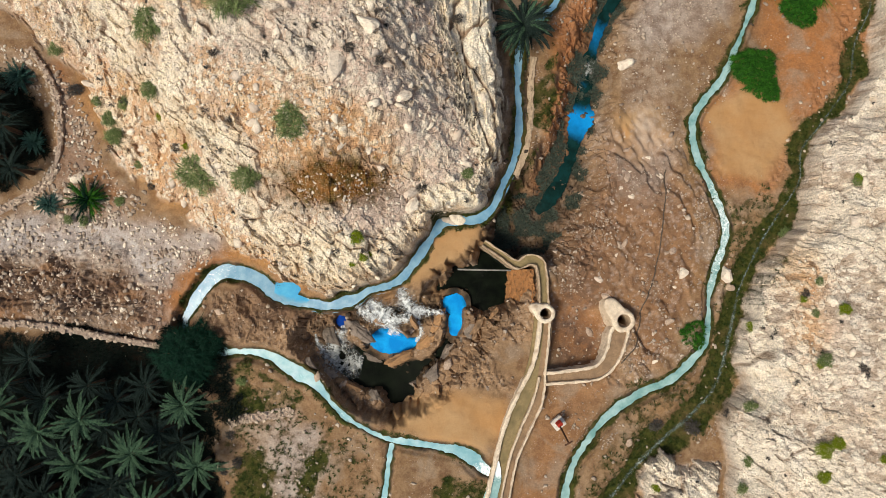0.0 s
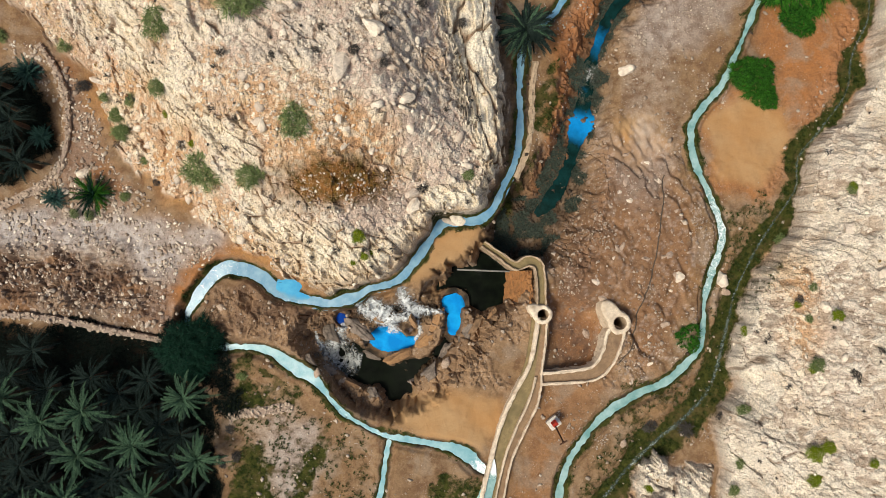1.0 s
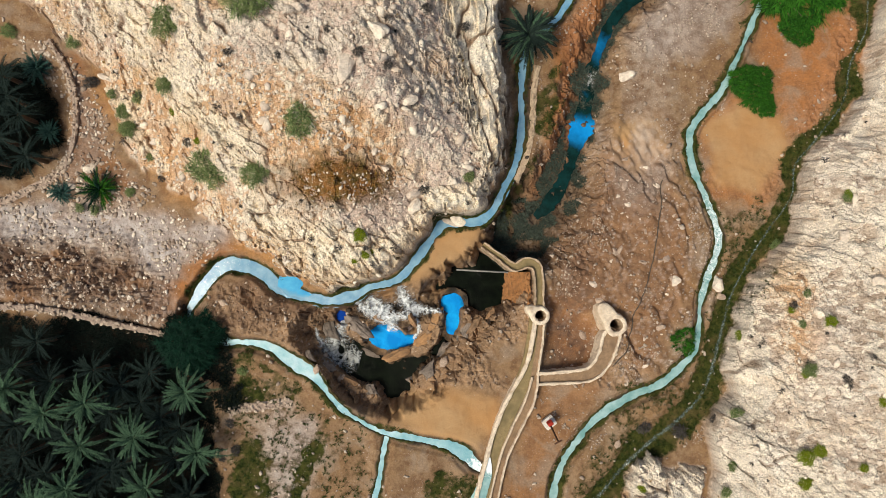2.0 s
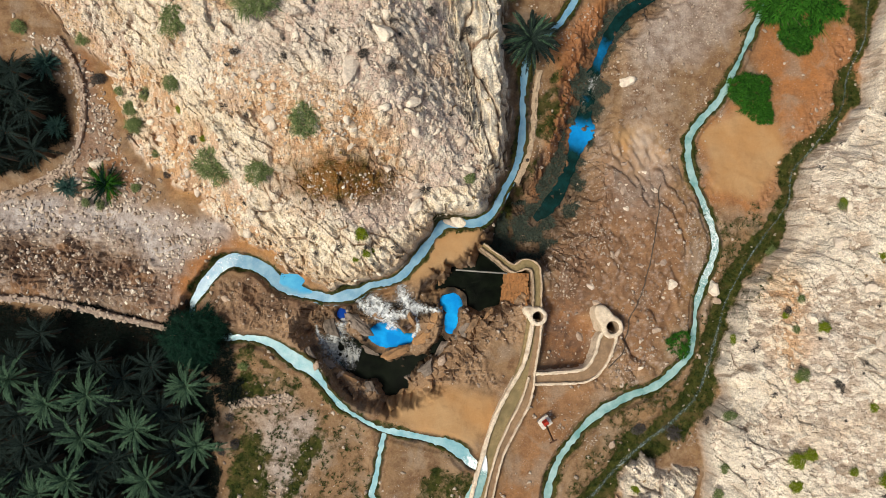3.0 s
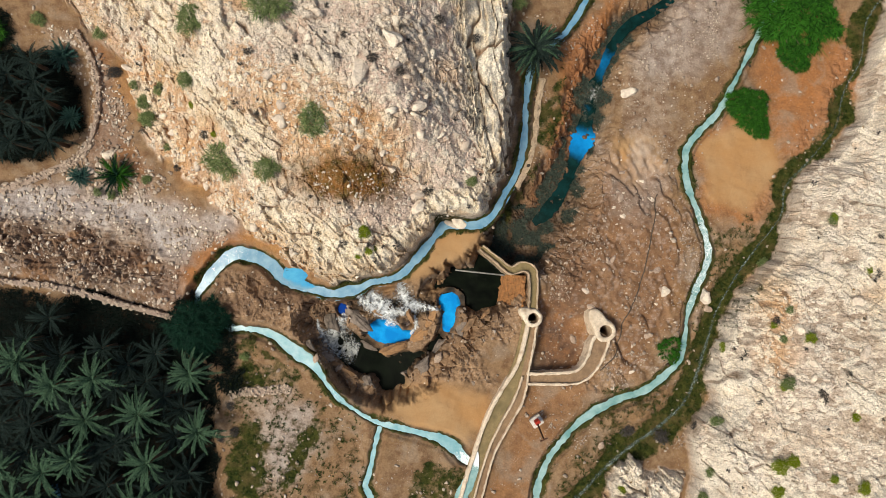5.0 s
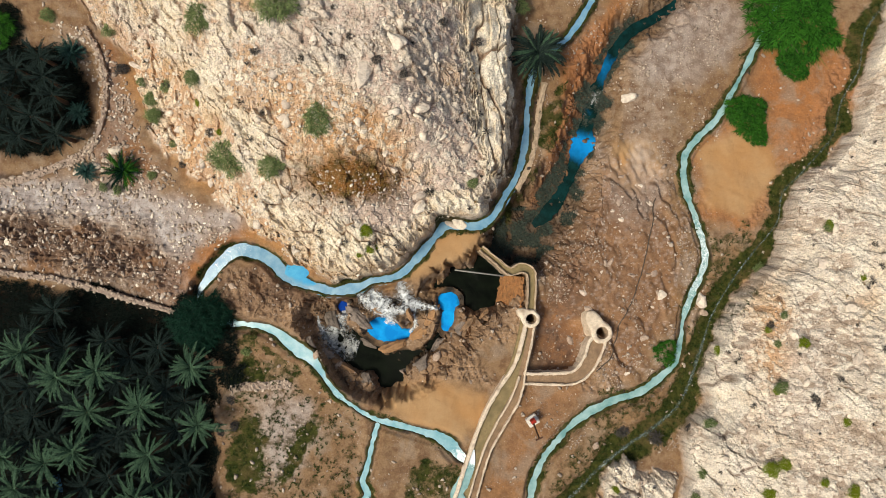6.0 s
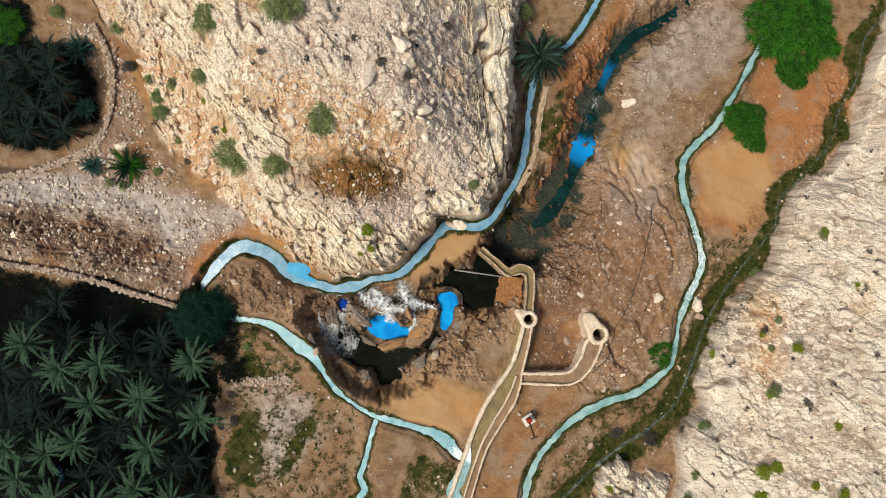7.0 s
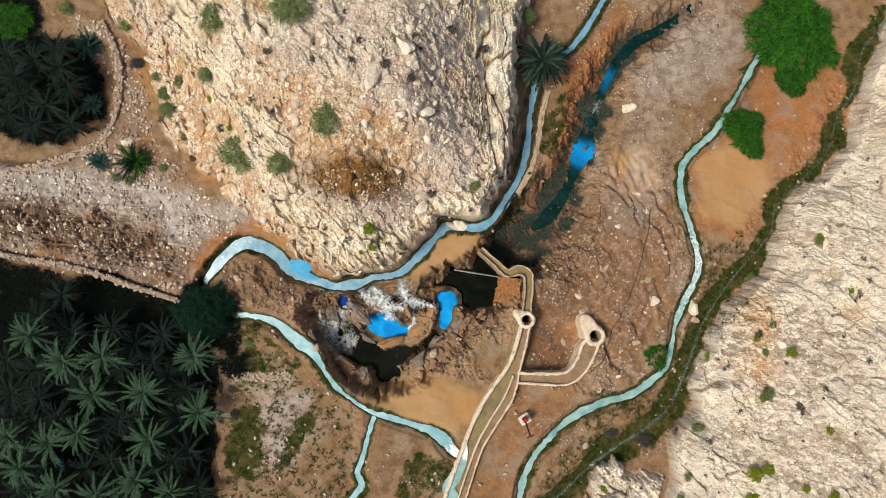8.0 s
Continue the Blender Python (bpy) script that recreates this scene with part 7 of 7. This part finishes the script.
pebbles("ground_stones", sx, sy, 0.09 + 0.42 * rng.random(len(sx)) ** 3.5, GROUND_PEBBLE, "loose grey and tan stones scattered on bare earth", 405)
sx, sy, rng = scatter(55000, 443, lambda x, y, g: (g[1] < 0.3) * (1 - g[6]) * (g[3] < 0.3) * (g[2] < 0.3) * (0.04 + 0.44 * step(0.48, 0.66, fbm(x / 3.4, y / 3.4, 4, 49))) * (near_water(x, y) > 0.3), (12, -20), (34, 36))
pebbles("path_stones", sx, sy, 0.07 + 0.22 * rng.random(len(sx)) ** 3.5, GROUND_PEBBLE, "small pale stones strewn over the bare slope", 444, 0.3)
sx, sy, rng = scatter(60000, 431, lambda x, y, g: (g[1] < 0.4) * np.where(inside(FLANK, x, y) > -0.8, 0.9, 0.5 - 0.3 * g[15]) * (np.maximum(inside(RUBBLE, x, y), inside(FLANK, x, y)) > -0.8) * (vnoise(x / 2.2, y / 1.6, 37) > 0.38) * (g[10] < 0.3))
pebbles("rubble_stones", sx, sy, 0.10 + 0.36 * rng.random(len(sx)) ** 2.6, PEBBLE, "pale rubble strewn over the bare bank", 432)
sx, sy, rng = scatter(30000, 433, lambda x, y, g: (g[1] < 0.5) * 0.13 * (vnoise(x / 2.6, y / 1.9, 39) > 0.5) * (np.maximum(inside(RUBBLE, x, y), inside(FLANK, x, y)) > -1.2) * (g[10] < 0.3) * (1 + (inside(FLANK, x, y) > -0.8)), (-57, -8), (-18, 34))
pebbles("slope_stones", sx, sy, 0.22 + 0.40 * rng.random(len(sx)) ** 2.2, GROUND_PEBBLE, "broken stones lying on the red slope", 434, 0.4)
sx, sy, rng = scatter(20000, 406, lambda x, y, g: (g[3] > 0.25) * 0.5 * (near_water(x, y) > 0.3))
pebbles("gorge_stones", sx, sy, 0.15 + 0.45 * rng.random(len(sx)) ** 2.5, WET_STONE, "dark wet stones on the gorge floor", 407)


# ---- grass and scrub ----
def tufts(name, xs, ys, sizes, mat, label, seed, blades=7, width=0.03, category="grass"):
    rng = np.random.default_rng(seed)
    z = levels(xs, ys)[0]
    n = len(xs) * blades
    cx, cy, cz, sz = (np.repeat(v, blades) for v in (xs, ys, z, sizes))
    a = rng.random(n) * 6.283
    d = np.stack([np.cos(a), np.sin(a), 0 * a], -1)
    side = np.stack([-d[:, 1], d[:, 0], 0 * a], -1) * (width * (0.6 + 0.8 * rng.random(n)))[:, None]
    foot = np.stack([cx + 0.25 * sz * (rng.random(n) - 0.5), cy + 0.25 * sz * (rng.random(n) - 0.5), cz - 0.02], -1)
    mid = foot + d * (sz * 0.3)[:, None] + np.array([0, 0, 1.0]) * (sz * (0.25 + 0.3 * rng.random(n)))[:, None]
    tip = foot + d * (sz * (0.5 + 0.4 * rng.random(n)))[:, None] + np.array([0, 0, 1.0]) * (sz * (0.15 + 0.4 * rng.random(n)))[:, None]
    v = np.stack([foot, mid + side, tip, mid - side], 1).reshape(-1, 3)
    me = bpy.data.meshes.new(name)
    me.vertices.add(len(v))
    me.vertices.foreach_set("co", v.astype(np.float32).ravel())
    me.loops.add(len(v))
    me.loops.foreach_set("vertex_index", np.arange(len(v), dtype=np.int32))
    me.polygons.add(n)
    me.polygons.foreach_set("loop_start", np.arange(n, dtype=np.int32) * 4)
    me.materials.append(mat)
    me.update(calc_edges=True)
    return tagged(new(name, me), label, category, kind="stuff")


gx, gy, rng = scatter(42000, 411, lambda x, y, g: (g[2] > 0.35) * 0.75 * (near_water(x, y) > 0.12) * (vnoise(x / 1.2, y / 1.2, 23) > 0.35))
tufts("wet_grass", gx, gy, 0.22 + 0.25 * rng.random(len(gx)), GRASS, "dark wet grass and moss along the streams", 412)
gx, gy, rng = scatter(40000, 419, lambda x, y, g: (g[3] > 0.3) * 0.8 * (along(spline(UPPER_GORGE, 4), x, y)[0] < np.where(y > 8, 2.5, 3.6)) * clear_of_pools(x, y) * (near_water(x, y) > 0.3) * (vnoise(x / 1.4, y / 1.4, 45) > 0.42), (7, 0), (24, 33))
tufts("sedge", gx, gy, 0.25 + 0.35 * rng.random(len(gx)), SEDGE, "dark grey-green sedge growing in the wet gorge", 420, 8, 0.022, "sedge")
gx, gy, rng = scatter(26000, 413, lambda x, y, g: (g[1] > 0.7) * (0.010 + 0.5 * (g[7] > 0.35) * (vnoise(x / 0.9, y / 0.9, 27) > 0.5)))
tufts("dry_grass", gx, gy, 0.2 + 0.2 * rng.random(len(gx)), DRY_GRASS, "rust and straw coloured dry grass on the hill", 414)
# Dead scrub, set denser and darker to stand for small shadows too.
gx, gy, rng = scatter(7000, 415, lambda x, y, g: (g[1] > 0.7) * 0.11 * (vnoise(x / 5, y / 5, 33) > 0.38))
tufts("scrub", gx, gy, 0.28 + 0.5 * rng.random(len(gx)) ** 1.5, GREY_SHRUB, "small dead grey scrub dotting the rock", 416, 24, 0.03, "scrub")


# Filler tufts between the palms, with shade painted into their leaf colour.
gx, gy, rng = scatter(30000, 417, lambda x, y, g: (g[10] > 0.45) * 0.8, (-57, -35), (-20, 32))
tufts("undergrowth", gx, gy, 0.5 + 0.7 * rng.random(len(gx)), UNDERGROWTH, "undergrowth of the grove, palm shade put into its near-black leaves", 418, 8, 0.04, "undergrowth")


# ---- a tarpaulin under the palms ----
def tarpaulin(x, y, wide, long, turn):
    n, verts, faces = 14, [], []
    for i in range(n + 1):
        for j in range(n + 1):
            u, v = (i / n - 0.5) * wide, (j / n - 0.5) * long
            c, s = math.cos(radians(turn)), math.sin(radians(turn))
            px, py = x + u * c - v * s, y + u * s + v * c
            verts.append((px, py, 0.25 * noise.noise(Vector((px * 1.3, py * 1.3, 2))) + 0.06))
    zs = levels([p[0] for p in verts], [p[1] for p in verts])[0]
    verts = [(p[0], p[1], p[2] + float(z) + 0.15) for p, z in zip(verts, zs)]
    faces = [(i * (n + 1) + j, (i + 1) * (n + 1) + j, (i + 1) * (n + 1) + j + 1, i * (n + 1) + j + 1) for i in range(n) for j in range(n)]
    ob = new("tarpaulin", mesh_of("tarpaulin", verts, faces, TARP))
    thick = ob.modifiers.new("thickness", "SOLIDIFY")
    thick.thickness = 0.02
    return tagged(ob, "crumpled faded blue tarpaulin between the palms", "tarpaulin")


tarpaulin(-42.92, -26.70, 0.9, 2.2, 14)
